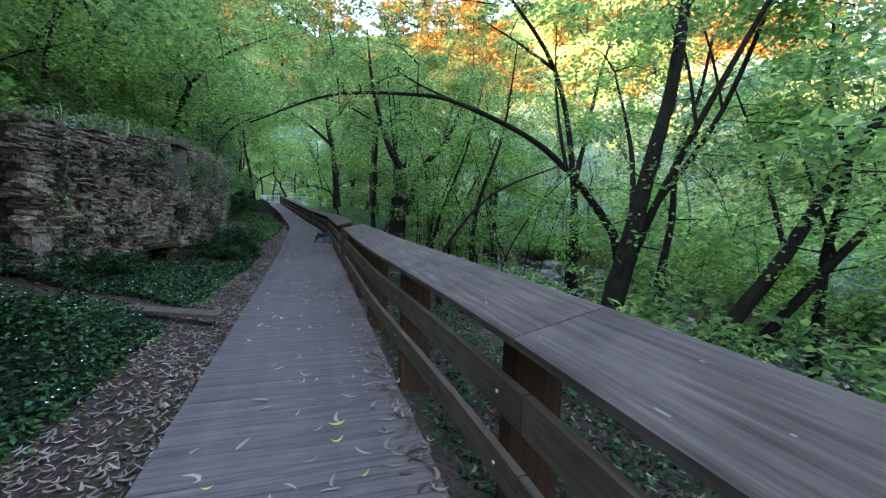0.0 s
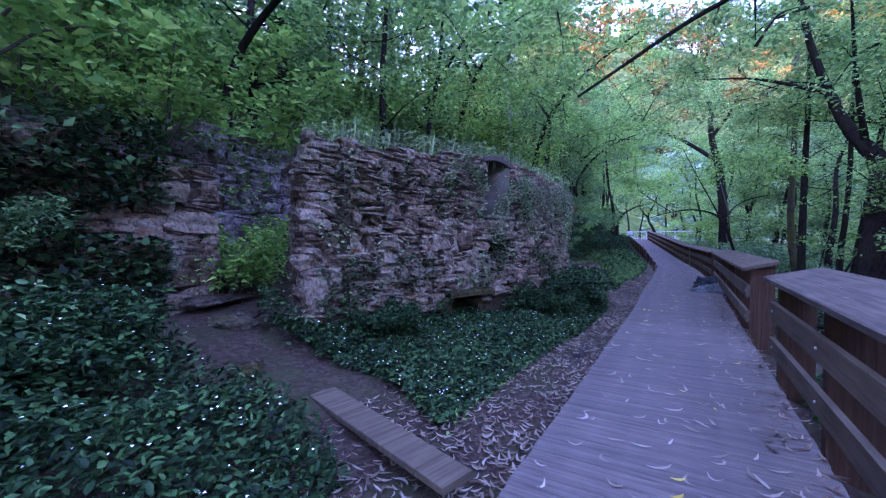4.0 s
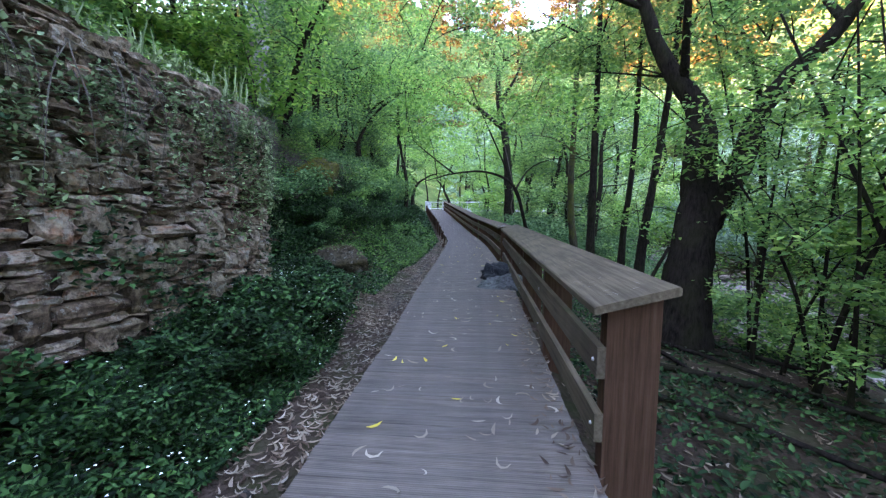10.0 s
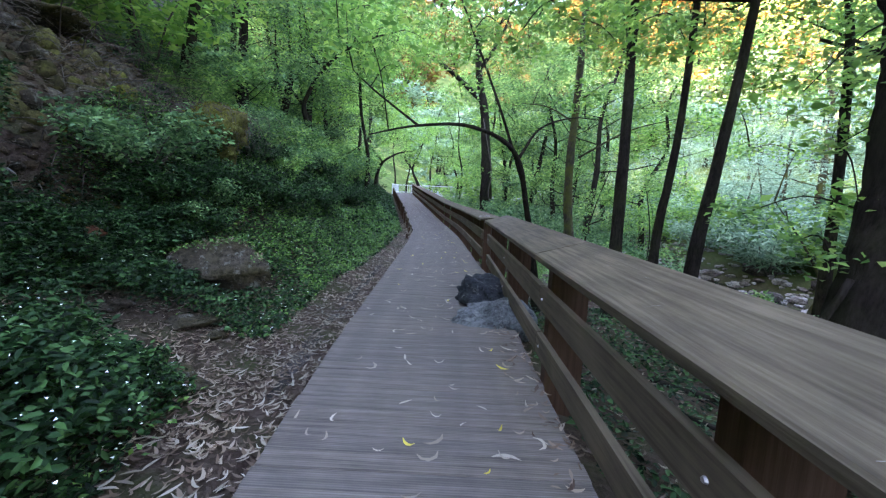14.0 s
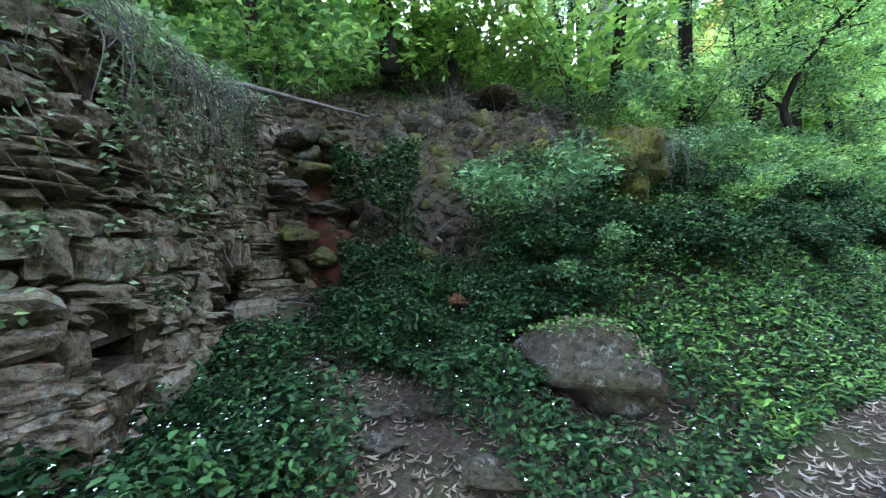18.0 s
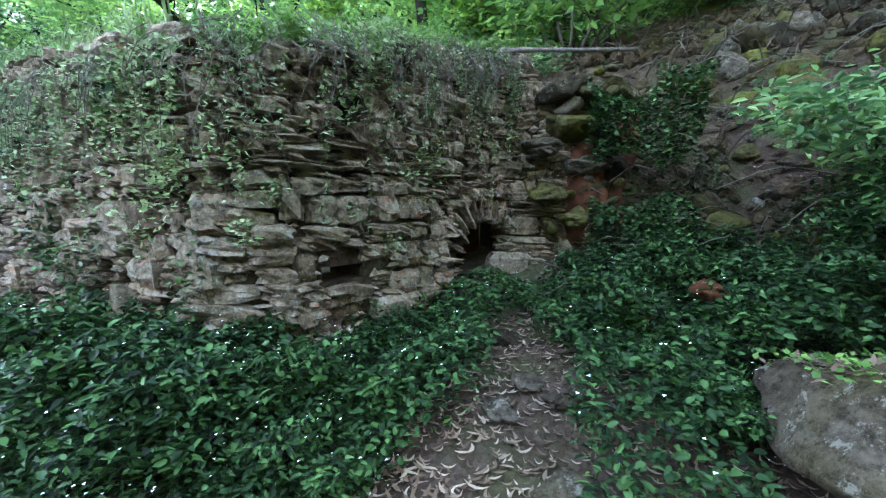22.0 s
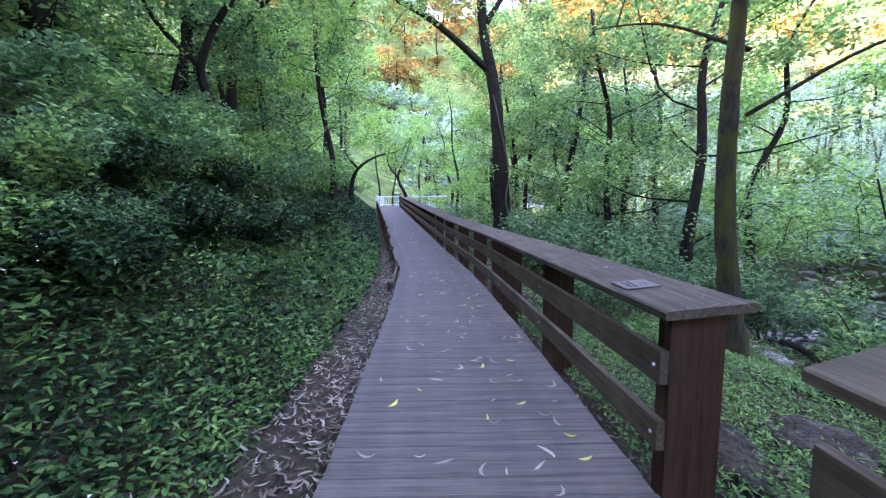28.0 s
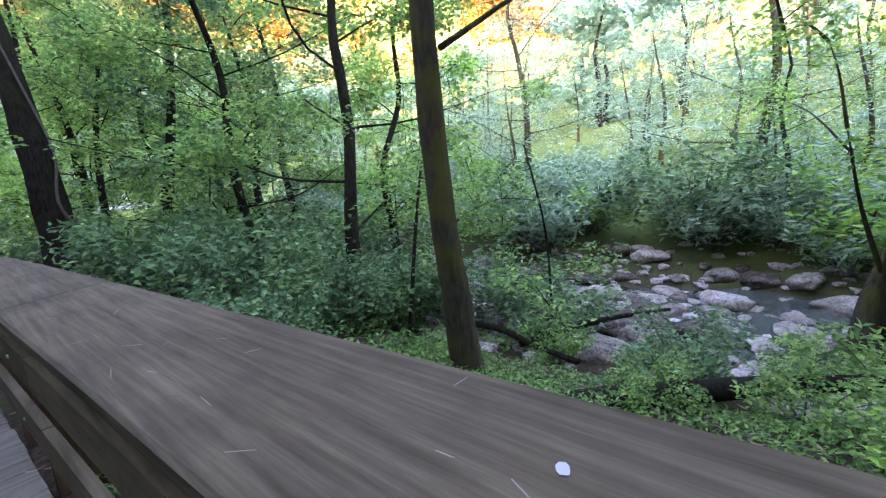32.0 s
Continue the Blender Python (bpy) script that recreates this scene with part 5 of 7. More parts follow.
shaped_tree("arching_tree", "thin dark tree bent in an arch over the bank", BARK, LEAF_ALDER,
            [([(6.8, 2.9, -1.2), (6.62, 3.05, 0.73), (6.22, 3.13, 1.51), (5.42, 3.24, 2.47), (4.59, 3.42, 3.15), (3.2, 3.62, 3.75), (2.23, 3.77, 3.85), (0.86, 3.91, 3.68), (-0.44, 4.02, 3.04)], 0.1, 0.015), ([(3.2, 3.62, 3.75), (2.6, 4.6, 4.4), (2.2, 5.4, 5.0)], 0.03, 0.008),
             ([(2.75, 3.02, -0.5), (2.83, 3.06, 0.64), (3.8, 3.19, 1.85), (5.24, 3.26, 2.55)], 0.05, 0.015), ([(5.42, 3.24, 2.47), (5.3, 3.4, 3.4), (5.4, 3.8, 4.6), (5.6, 4.2, 6.0)], 0.045, 0.012)],
            spread_clumps(g, (2.3, 5.2, 4.0), (2.6, 4, 1.6), 26, 0.45), 2600, 0.075, 70)
for k, (pts, r) in enumerate([([(3.9, 8.2, -0.7), (4.1, 8.0, 1.0), (4.6, 7.6, 2.8), (5.2, 7.2, 5.0)], 0.03), ([(3.6, 6.9, -0.7), (3.9, 6.7, 1.2), (4.4, 6.2, 3.2), (4.8, 6.0, 5.4)], 0.055), ([(4.6, 7.6, -0.7), (4.2, 8.0, 1.2), (4.0, 8.6, 2.8), (3.8, 9.2, 4.4)], 0.03),
                              ([(4.2, 5.0, -0.7), (4.2, 4.9, 1.4), (4.6, 4.5, 3.4), (4.8, 4.4, 5.6)], 0.06), ([(4.6, 7.9, -0.8), (4.7, 7.7, 1.0), (5.4, 7.2, 3.0), (6.0, 6.8, 5.0)], 0.05), ([(5.6, 16.9, -1.2), (5.7, 17.0, 0.5), (5.6, 17.2, 1.8)], 0.015),
                              ([(4.4, 18.3, -0.9), (4.6, 18.2, 0.8), (5.0, 18.2, 2.4)], 0.03)]):
    e = pts[-1]
    shaped_tree("sapling", "thin leaning sapling on the river bank", BARK, LEAF_ALDER, [(pts, r, 0.012)], spread_clumps(g, (e[0], e[1], e[2] - 1.2), (1.8, 1.8, 2.4), 14, 0.42), 1500, 0.07, 80 + k)

for k in range(16):
    x, y = 4.0 + 2.2 * g.random(), 3.6 + 5.4 * g.random()
    z, h = ground_z(x, y) - 0.1, 2.6 + 2.2 * g.random()
    dx, dy = 0.9 * g.standard_normal(), 0.6 * g.standard_normal() - 0.4
    pts = [(x, y, z), (x + dx * 0.15, y + dy * 0.15, z + h * 0.35), (x + dx * 0.5, y + dy * 0.5, z + h * 0.7), (x + dx, y + dy, z + h)]
    shaped_tree("thin_stem", "thin dark leafy stem in the river thicket", BARK, LEAF_ALDER if k % 2 else LEAF_LIME, [(pts, 0.014 + 0.014 * g.random(), 0.006)], spread_clumps(g, (x + dx * 0.8, y + dy * 0.8, z + h * 0.75), (1.3, 1.3, h * 0.55), 9, 0.3), 520, 0.08, 600 + k)

g_thick = np.random.default_rng(77)
for k in range(14):
    x, y = 3.7 + 1.9 * g_thick.random(), 6.6 + 3.0 * g_thick.random()
    z, h = ground_z(x, y) - 0.1, 3.0 + 2.4 * g_thick.random()
    dx, dy = 0.5 * g_thick.standard_normal(), 0.5 * g_thick.standard_normal()
    pts = [(x, y, z), (x + dx * 0.2, y + dy * 0.2, z + h * 0.35), (x + dx * 0.6, y + dy * 0.6, z + h * 0.7), (x + dx, y + dy, z + h)]
    shaped_tree("thin_stem", "thin dark leafy stem in the river thicket", BARK, LEAF_ALDER, [(pts, 0.016 + 0.012 * g_thick.random(), 0.006)], spread_clumps(g_thick, (x + dx * 0.6, y + dy * 0.6, z + h * 0.62), (1.4, 1.4, h * 0.8), 14, 0.34), 1000, 0.075, 640 + k)

# the pale eucalyptus and the crooked trees on the left bank
shaped_tree("eucalyptus", "tall eucalyptus with pale peeling bark on the hillside", BARK_WHITE, LEAF_BLUE,
            [([(-7.2, 18.0, 4.0), (-7.2, 18.0, 7.0), (-7.0, 18.2, 12.0), (-6.8, 18.4, 20.0)], 0.42, 0.25), ([(-7.0, 18.2, 12.0), (-5.5, 18.0, 15.0), (-4.5, 17.5, 18)], 0.14, 0.05)], spread_clumps(g, (-6.5, 18, 17.5), (7, 7, 5), 26, 1.1), 4500, 0.16, 90, 0.25)
for k, (pts, r) in enumerate([([(-4.2, 20.5, 1.9), (-4.1, 20.4, 3.3), (-4.3, 20.2, 4.4), (-3.6, 20.0, 5.6), (-2.4, 19.6, 6.4), (-1.0, 19.4, 6.8)], 0.11), ([(-5.2, 23.0, 3.6), (-5.0, 22.8, 5.2), (-4.4, 22.4, 6.4), (-3.0, 22.0, 7.2), (-1.4, 21.8, 7.0)], 0.13),
                              ([(-3.9, 31.2, 1.6), (-3.85, 31.2, 2.6), (-3.5, 31.0, 3.4), (-2.6, 30.8, 4.0), (-1.6, 30.6, 4.2)], 0.14), ([(-1.9, 40.0, 0.6), (-2.0, 40.0, 2.2), (-2.5, 39.8, 3.6), (-2.0, 39.6, 5.0), (-1.4, 39.5, 7)], 0.16)]):
    e = pts[-1]
    mid = pts[2]
    shaped_tree("crooked_tree", "crooked dark oak-like tree leaning over the walk", BARK, LEAF_LIME, [(pts, r, 0.02), ([mid, tuple(Vector(mid) + Vector((-0.6, -0.5, 1.0))), tuple(Vector(mid) + Vector((-0.4, -1.2, 2.2)))], r * 0.5, 0.015)],
                spread_clumps(g, (e[0] - 1.2, e[1], e[2] + 0.2), (4.5, 3.5, 2.0), 30, 0.6), 4200, 0.09, 95 + k)

# broad crowns that close over the walk
for k, (pts, r, c, size, n) in enumerate([([(-4.9, 15.2, 3.2), (-4.7, 15.2, 4.8), (-4.0, 14.8, 6.6), (-2.6, 14.2, 7.9), (-0.8, 13.6, 8.7)], 0.12, (-1.1, 14.1, 7.6), (7.6, 5.6, 4.6), 100), 
                                        ([(-6.2, 11.6, 4.6), (-6.0, 11.5, 6.0), (-5.2, 11.2, 7.4), (-4.2, 11.0, 8.4)], 0.12, (-5.0, 11.2, 7.6), (5.5, 6, 4.2), 54), ([(-5.7, 3.4, 2.6), (-5.5, 3.4, 4.2), (-4.6, 3.5, 5.2), (-3.0, 3.6, 5.7)], 0.09, (-3.4, 3.4, 5.4), (4.2, 7.0, 1.8), 30), ([(-5.2, 18.0, 3.4), (-5.0, 17.8, 6.0), (-4.6, 17.4, 8.4), (-4.0, 17.0, 10.8)], 0.14, (-4.0, 17.2, 10.4), (7.5, 7, 5.5), 64), ([(-6.8, 9.9, 4.0), (-6.4, 9.9, 5.8), (-4.6, 9.9, 8.2), (-1.6, 9.4, 9.0)], 0.08, (-1.2, 9.2, 8.9), (7, 5.4, 3.6), 80)]):
    shaped_tree("overhanging_tree", "dark-stemmed tree with a broad crown over the walk", BARK, LEAF_LIME if k % 2 else LEAF_ALDER, [(pts, r, 0.03), ([pts[2], tuple(Vector(pts[2]) + Vector((-0.8, 0.9, 1.2))), tuple(Vector(pts[2]) + Vector((-1.4, 1.2, 2.6)))], r * 0.5, 0.015)],
                spread_clumps(g, c, size, n, 0.75), 9000, 0.125, 500 + k)

for k, (pts, r, c, size, n, m_leaves) in enumerate([([(7.4, 5.4, -1.2), (7.1, 5.3, 2.4), (6.2, 5.1, 5.4), (4.2, 4.8, 7.4)], 0.11, (3.8, 4.6, 7.4), (5.5, 7.5, 2.6), 70, 9000), ([(7.2, 13.8, -1.3), (7.0, 13.7, 2.0), (6.4, 13.4, 5.0), (5.2, 13.2, 7.0)], 0.1, (5.0, 13.4, 6.6), (4.6, 5.0, 3.0), 56, 7500),
                                                  ([(8.4, 12.2, -1.3), (8.2, 12.4, 1.6), (7.6, 13.0, 3.6), (6.6, 14.0, 4.6)], 0.07, (6.6, 14.2, 4.4), (2.6, 2.4, 1.6), 26, 3400), ([(-5.6, 21.6, 4.0), (-5.3, 21.5, 5.6), (-4.6, 21.4, 7.4), (-3.6, 21.2, 8.6)], 0.12, (-3.7, 21.6, 7.4), (3.6, 7.5, 5.0), 64, 9000)]):
    shaped_tree("overhanging_tree", "dark-stemmed leafy tree spreading high over the bank", BARK, LEAF_LIME if k == 2 else LEAF_ALDER, [(pts, r, 0.03), ([pts[2], tuple(Vector(pts[2]) + Vector((-0.6, 0.9, 1.0))), tuple(Vector(pts[2]) + Vector((-1.2, 1.8, 1.9)))], r * 0.5, 0.015)],
                spread_clumps(g, c, size, n, 0.7), m_leaves, 0.11, 520 + k)

# templates for the woods, then copies by the plan
WOOD = [tree("alder", "leafy green alder of the riverside wood", LEAF_ALDER, BARK, 200, 9.0, 0.13, 8600, 0.115, (0.8, 0.3), 13, 0.22, 2.5, 0.45, 0.8, (5.2, 20.2, -1.1), "riverside trees"),
        tree("alder", "leafy green alder of the riverside wood", LEAF_LIME, BARK, 201, 8.0, 0.11, 8600, 0.115, (-0.6, 0.5), 12, 0.2, 2.3, 0.4, 0.75, (7.4, 30.5, -1.2), "riverside trees"),
        tree("laurel", "dense dark evergreen tree of the riverside wood", LEAF_DARK, BARK, 202, 7.5, 0.12, 7200, 0.125, (0.5, -0.4), 14, 0.12, 2.2, 0.4, 0.8, (5.0, 29.0, -1.1), "riverside trees"),
        tree("mimosa", "feathery blue-green tree across the river", LEAF_BLUE, BARK_PALE, 203, 8.5, 0.13, 5200, 0.13, (0.3, 0.3), 14, 0.12, 3.0, 0.45, 1.0, (13.5, 21.0, 0.4), "riverside trees", 0.3)]
FAR_WOOD = [tree("alder", "leafy green alder on the wooded slope", LEAF_ALDER, BARK, 204, 8.5, 0.13, 2500, 0.14, (0.6, 0.3), 10, 0.15, 2.5, 0.45, 0.95, (-8.2, 13.5, 5.2), "slope trees", fine=False),
            tree("alder", "bright young alder on the wooded slope", LEAF_LIME, BARK, 205, 8.0, 0.11, 2500, 0.14, (-0.6, 0.5), 10, 0.15, 2.3, 0.4, 0.9, (-7.8, 3.0, 4.6), "slope trees", fine=False),
            tree("laurel", "dense dark evergreen tree on the wooded slope", LEAF_DARK, BARK, 206, 7.5, 0.12, 2500, 0.145, (0.5, -0.4), 10, 0.1, 2.2, 0.4, 0.95, (-7.6, 7.2, 4.7), "slope trees", fine=False),
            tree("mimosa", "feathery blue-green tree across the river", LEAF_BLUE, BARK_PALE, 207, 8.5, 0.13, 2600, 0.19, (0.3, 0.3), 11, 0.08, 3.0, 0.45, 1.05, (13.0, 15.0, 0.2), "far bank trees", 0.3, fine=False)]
g = np.random.default_rng(11)


def plant(tpl, x, y, s, sink=0.1):
    return copy_thing(tpl, pose(x, y, ground_z(x, y) - sink, 0, 0, 360 * g.random()) @ Matrix.Scale(s, 4))


# river side, near bank
for x, y, k in [(6.2, -3.5, 0), (5.2, -6.5, 1), (8.2, 3.4, 0), (7.9, 0.2, 1), (8.6, 7.2, 1), (4.8, 22.8, 0), (6.0, 24.5, 2), (3.4, 27.0, 0), (8.0, 22.0, 1), (8.4, 27.0, 0), (3.8, 30.5, 1), (4.5, 34, 0), (3.0, 38, 1), (7.5, 33, 1), (1.2, 42, 1), (5.5, 40, 0), (6.8, 28.5, 2), (2.2, 46, 0)]:
    plant(WOOD[k], x, y, 0.75 + 0.45 * g.random())
for x, y, k, s_ in [(6.4, 8.4, 1, 0.85), (7.2, 10.8, 0, 0.9)]:
    copy_thing(WOOD[k], pose(x, y, ground_z(x, y) - 0.1, 0, 0, 70 * k) @ Matrix.Scale(s_, 4))
# far bank
for i in range(95):
    x, y = 11.6 + 22 * g.random() ** 1.6, -14 + 62 * g.random()
    plant(FAR_WOOD[((3, 3, 3, 0, 3, 3) if y > 9 else (1, 0, 1, 3, 0, 1))[i % 6]], x, y, (0.45 + 0.02 * (x - 12)) * (0.8 + 0.45 * g.random()))
# left hillside above the ruin and the bank
for i in range(40):
    y = -12 + 58 * g.random()
    x = deck_left(y) - 6.2 - 11 * g.random()
    plant(FAR_WOOD[(0, 2, 1, 0, 1)[i % 5]], x, y, 0.75 + 0.5 * g.random())
for x, y, k, s in [(-6.3, -1.0, 1, 0.8), (-6.2, 4.2, 2, 0.75), (-6.0, 7.5, 0, 0.8), (-7.0, 10.8, 1, 0.8), (-6.0, 15.4, 2, 0.7), (-5.4, 18.5, 0, 0.6), (-5.0, 22.5, 2, 0.7), (-6.2, 27, 1, 0.8), (-7.0, 33, 0, 1.0), (-8.5, 39, 1, 1.1), (-7.5, 46, 0, 1.0), (-4.5, 54, 1, 1.1), (0.5, 56, 0, 1.1), (-9, 52, 2, 1.0)]:
    plant(FAR_WOOD[k], x, y, s)

for i in range(14):
    x, y = -7.0 - 4.5 * g.random(), 3.5 + 10.5 * g.random()
    plant(FAR_WOOD[(1, 0, 2)[i % 3]], x, y, 0.8 + 0.4 * g.random())
for i in range(11):
    x, y = -6.4 - 5.5 * g.random(), 15.5 + 18 * g.random()
    plant(FAR_WOOD[(1, 0, 1, 0)[i % 4]], x, y, 0.9 + 0.45 * g.random())
for x, y, k, s in [(-5.2, 20.8, 2, 0.9), (-4.8, 24.2, 2, 0.95), (-5.6, 27.5, 1, 0.9), (-5.4, 17.4, 2, 0.7), (-7.0, 32.5, 1, 1.0), (-3.3, -2.8, 2, 0.8), (-3.0, -5.6, 2, 0.9), (-3.8, -0.6, 2, 0.7), (-4.2, -4.2, 0, 0.9), (-2.6, -8.2, 2, 1.0), (-5.2, -1.8, 2, 0.9)]:
    plant(WOOD[k], x, y, s)
# tall trees whose crowns meet over the walk, and dense woods behind the ruin
TALL = [tree("tall_alder", "tall slender alder with a high leafy crown", LEAF_ALDER, BARK, 210, 10.5, 0.11, 6500, 0.11, (0.6, 0.4), 14, 0.42, 2.4, 0.4, 0.75, (2.6, 29.5, -0.6), "overhanging trees"),
        tree("tall_oak", "tall slender oak with a high leafy crown", LEAF_LIME, BARK, 211, 9.5, 0.1, 6500, 0.11, (-0.7, 0.3), 13, 0.45, 2.4, 0.4, 0.75, (-3.4, 26.0, 1.6), "overhanging trees")]
for x, y, k, s in [(-6.4, 19.8, 0, 0.95), (-4.6, 29.6, 0, 1.0), (-5.2, 34.5, 1, 1.0), (-6.0, 39.5, 1, 1.1), (1.4, 36.5, 0, 0.9), (-1.5, 50.5, 0, 1.1), (-5.5, 51.5, 1, 1.1),
                   (-6.0, 9.6, 1, 0.8), (-6.2, 12.8, 0, 0.75), (-5.6, 0.2, 1, 0.8), (-5.8, -3.4, 0, 0.9), (3.4, -5.0, 0, 0.9), (-3.4, -6.5, 1, 0.9), (-6.4, -7.5, 0, 1.0)]:
    plant(TALL[k], x, y, s)
for i in range(26):
    x, y = -5.0 - 9 * g.random(), -16 + 18 * g.random()
    plant(FAR_WOOD[(2, 0, 1, 2)[i % 4]], x, y, 0.65 + 0.4 * g.random())

# trees of the far hills, sparser in leaf; the upper ones carry low sun in their leaf colour
HILL = [tree("hill_tree", "distant tree on the sunlit valley side", LEAF_SUNLIT, BARK, 300, 9.0, 0.2, 640, 0.64, (0.3, 0.2), 6, 0.12, 3.0, 0.4, 1.5, (62, 20, 20), "hillside trees", fine=False),
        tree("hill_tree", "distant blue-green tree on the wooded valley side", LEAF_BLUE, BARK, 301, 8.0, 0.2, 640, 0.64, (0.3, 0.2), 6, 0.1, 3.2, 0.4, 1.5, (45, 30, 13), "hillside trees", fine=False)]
for i in range(230):
    x = 30 + 95 * g.random()
    y = -75 + 215 * g.random()
    z = ground_z(x, y, False)
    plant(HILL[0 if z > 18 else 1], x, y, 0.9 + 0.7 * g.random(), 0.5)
for i in range(120):
    x, y = -40 + 95 * g.random(), 64 + 80 * g.random()
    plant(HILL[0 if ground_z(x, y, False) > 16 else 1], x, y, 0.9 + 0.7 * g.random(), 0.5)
for i in range(16):
    x, y = -9 + 24 * g.random(), -32 + 16 * g.random()
    if not -2.5 < x < 3.5:
        plant(FAR_WOOD[i % 3], x, y, 0.9 + 0.4 * g.random())


# ---------------------------------------------------------------- bushes
def bush(name, label, leaf, seed, size, n, leaf_len, at, group, narrow=0.55, stems=9, oval=False):
    g2 = np.random.default_rng(seed)
    ob = thing(name, label, "bush", group, at=at)
    parts, centres, radii = [], [], []
    for k in range(stems):
        a, e = 2.4 * k + g2.random(), 0.4 + 0.6 * g2.random()
        end = Vector((math.cos(a) * size[0] * e, math.sin(a) * size[1] * e, size[2] * (0.45 + 0.55 * g2.random())))
        mid = end * 0.5 + Vector((0, 0, 0.15 * size[2]))
        parts.append(tube([Vector((0, 0, -0.1)), mid, end], 0.016, 0.004, 4, 0.0, 2))
        for u in (0.5, 0.8, 1.0):
            centres.append(end * u + Vector((0, 0, 0.1)))
            radii.append(0.28 * max(size) * (0.7 + 0.6 * g2.random()))
    link_mesh("stem", *join(parts), DEAD, ob, smooth=True)
    v, lp = leaf_cards(clump_points(centres, radii, n, g2, 0.8), leaf_len, leaf_len * narrow, g2, 0.6, droop=0.15, oval=oval)
    fast_mesh("foliage", v, 3, leaf, ob, lp)
    return ob


BUSH = [bush("bush", "bright green leafy wild bush", LEAF_LIME, 400, (1.0, 1.0, 1.2), 1600, 0.11, (-3.3, 0.3, 2.4), "wild bushes"),
        bush("bush", "dark green tangled bramble bush", LEAF_DARK, 401, (1.0, 1.0, 0.9), 2600, 0.075, (-3.3, 12.0, 1.5), "wild bushes", 0.5, 12, True),
        bush("bush", "mid-green leafy wild bush", LEAF_ALDER, 402, (1.1, 1.0, 1.1), 1700, 0.1, (5.0, 9.6, -1.1), "wild bushes"),
        bush("bush", "dark laurel-like bush by the river", LEAF_DARK, 403, (1.2, 1.2, 1.6), 2300, 0.12, (4.6, 20.6, -1.2), "wild bushes"),
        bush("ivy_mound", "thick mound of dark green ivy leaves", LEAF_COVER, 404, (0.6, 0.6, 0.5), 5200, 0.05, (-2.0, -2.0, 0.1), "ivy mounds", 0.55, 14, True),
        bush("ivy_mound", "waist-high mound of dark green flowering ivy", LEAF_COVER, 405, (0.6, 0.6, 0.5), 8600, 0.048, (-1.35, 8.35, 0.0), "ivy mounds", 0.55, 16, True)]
for tpl, n, top in ((BUSH[4], 40, 0.42), (BUSH[5], 70, 0.42)):
    g2 = np.random.default_rng(n)
    d = g2.standard_normal((n, 3))
    d[:, 2] = np.abs(d[:, 2])
    d /= np.linalg.norm(d, axis=1)[:, None]
    c = d * np.array([0.66, 0.66, 0.6]) * (0.85 + 0.25 * g2.random((n, 1))) + np.array([0, 0, 0.08])
    a = g2.random(n) * 6.28
    tri = np.stack([c + 0.0075 * np.stack([np.cos(a + k * 2.09), np.sin(a + k * 2.09), 0.5 * np.sin(a + k)], 1) for k in range(3)], 1).reshape(-1, 3)
    tagged(fast_mesh("blossom", tri, 3, PETAL, tpl), kind="stuff")
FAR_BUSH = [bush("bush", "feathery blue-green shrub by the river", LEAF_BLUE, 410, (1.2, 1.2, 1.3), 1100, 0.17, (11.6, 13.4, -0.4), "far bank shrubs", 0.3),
            bush("bush", "bright green shrub on the far bank", LEAF_LIME, 411, (1.2, 1.2, 1.2), 1300, 0.12, (11.4, 18.2, -0.4), "far bank shrubs"),
            bush("bush", "mid-green shrub on the wooded slope", LEAF_ALDER, 412, (1.1, 1.1, 1.1), 1500, 0.105, (-6.4, 6.4, 3.8), "slope shrubs")]
g = np.random.default_rng(12)
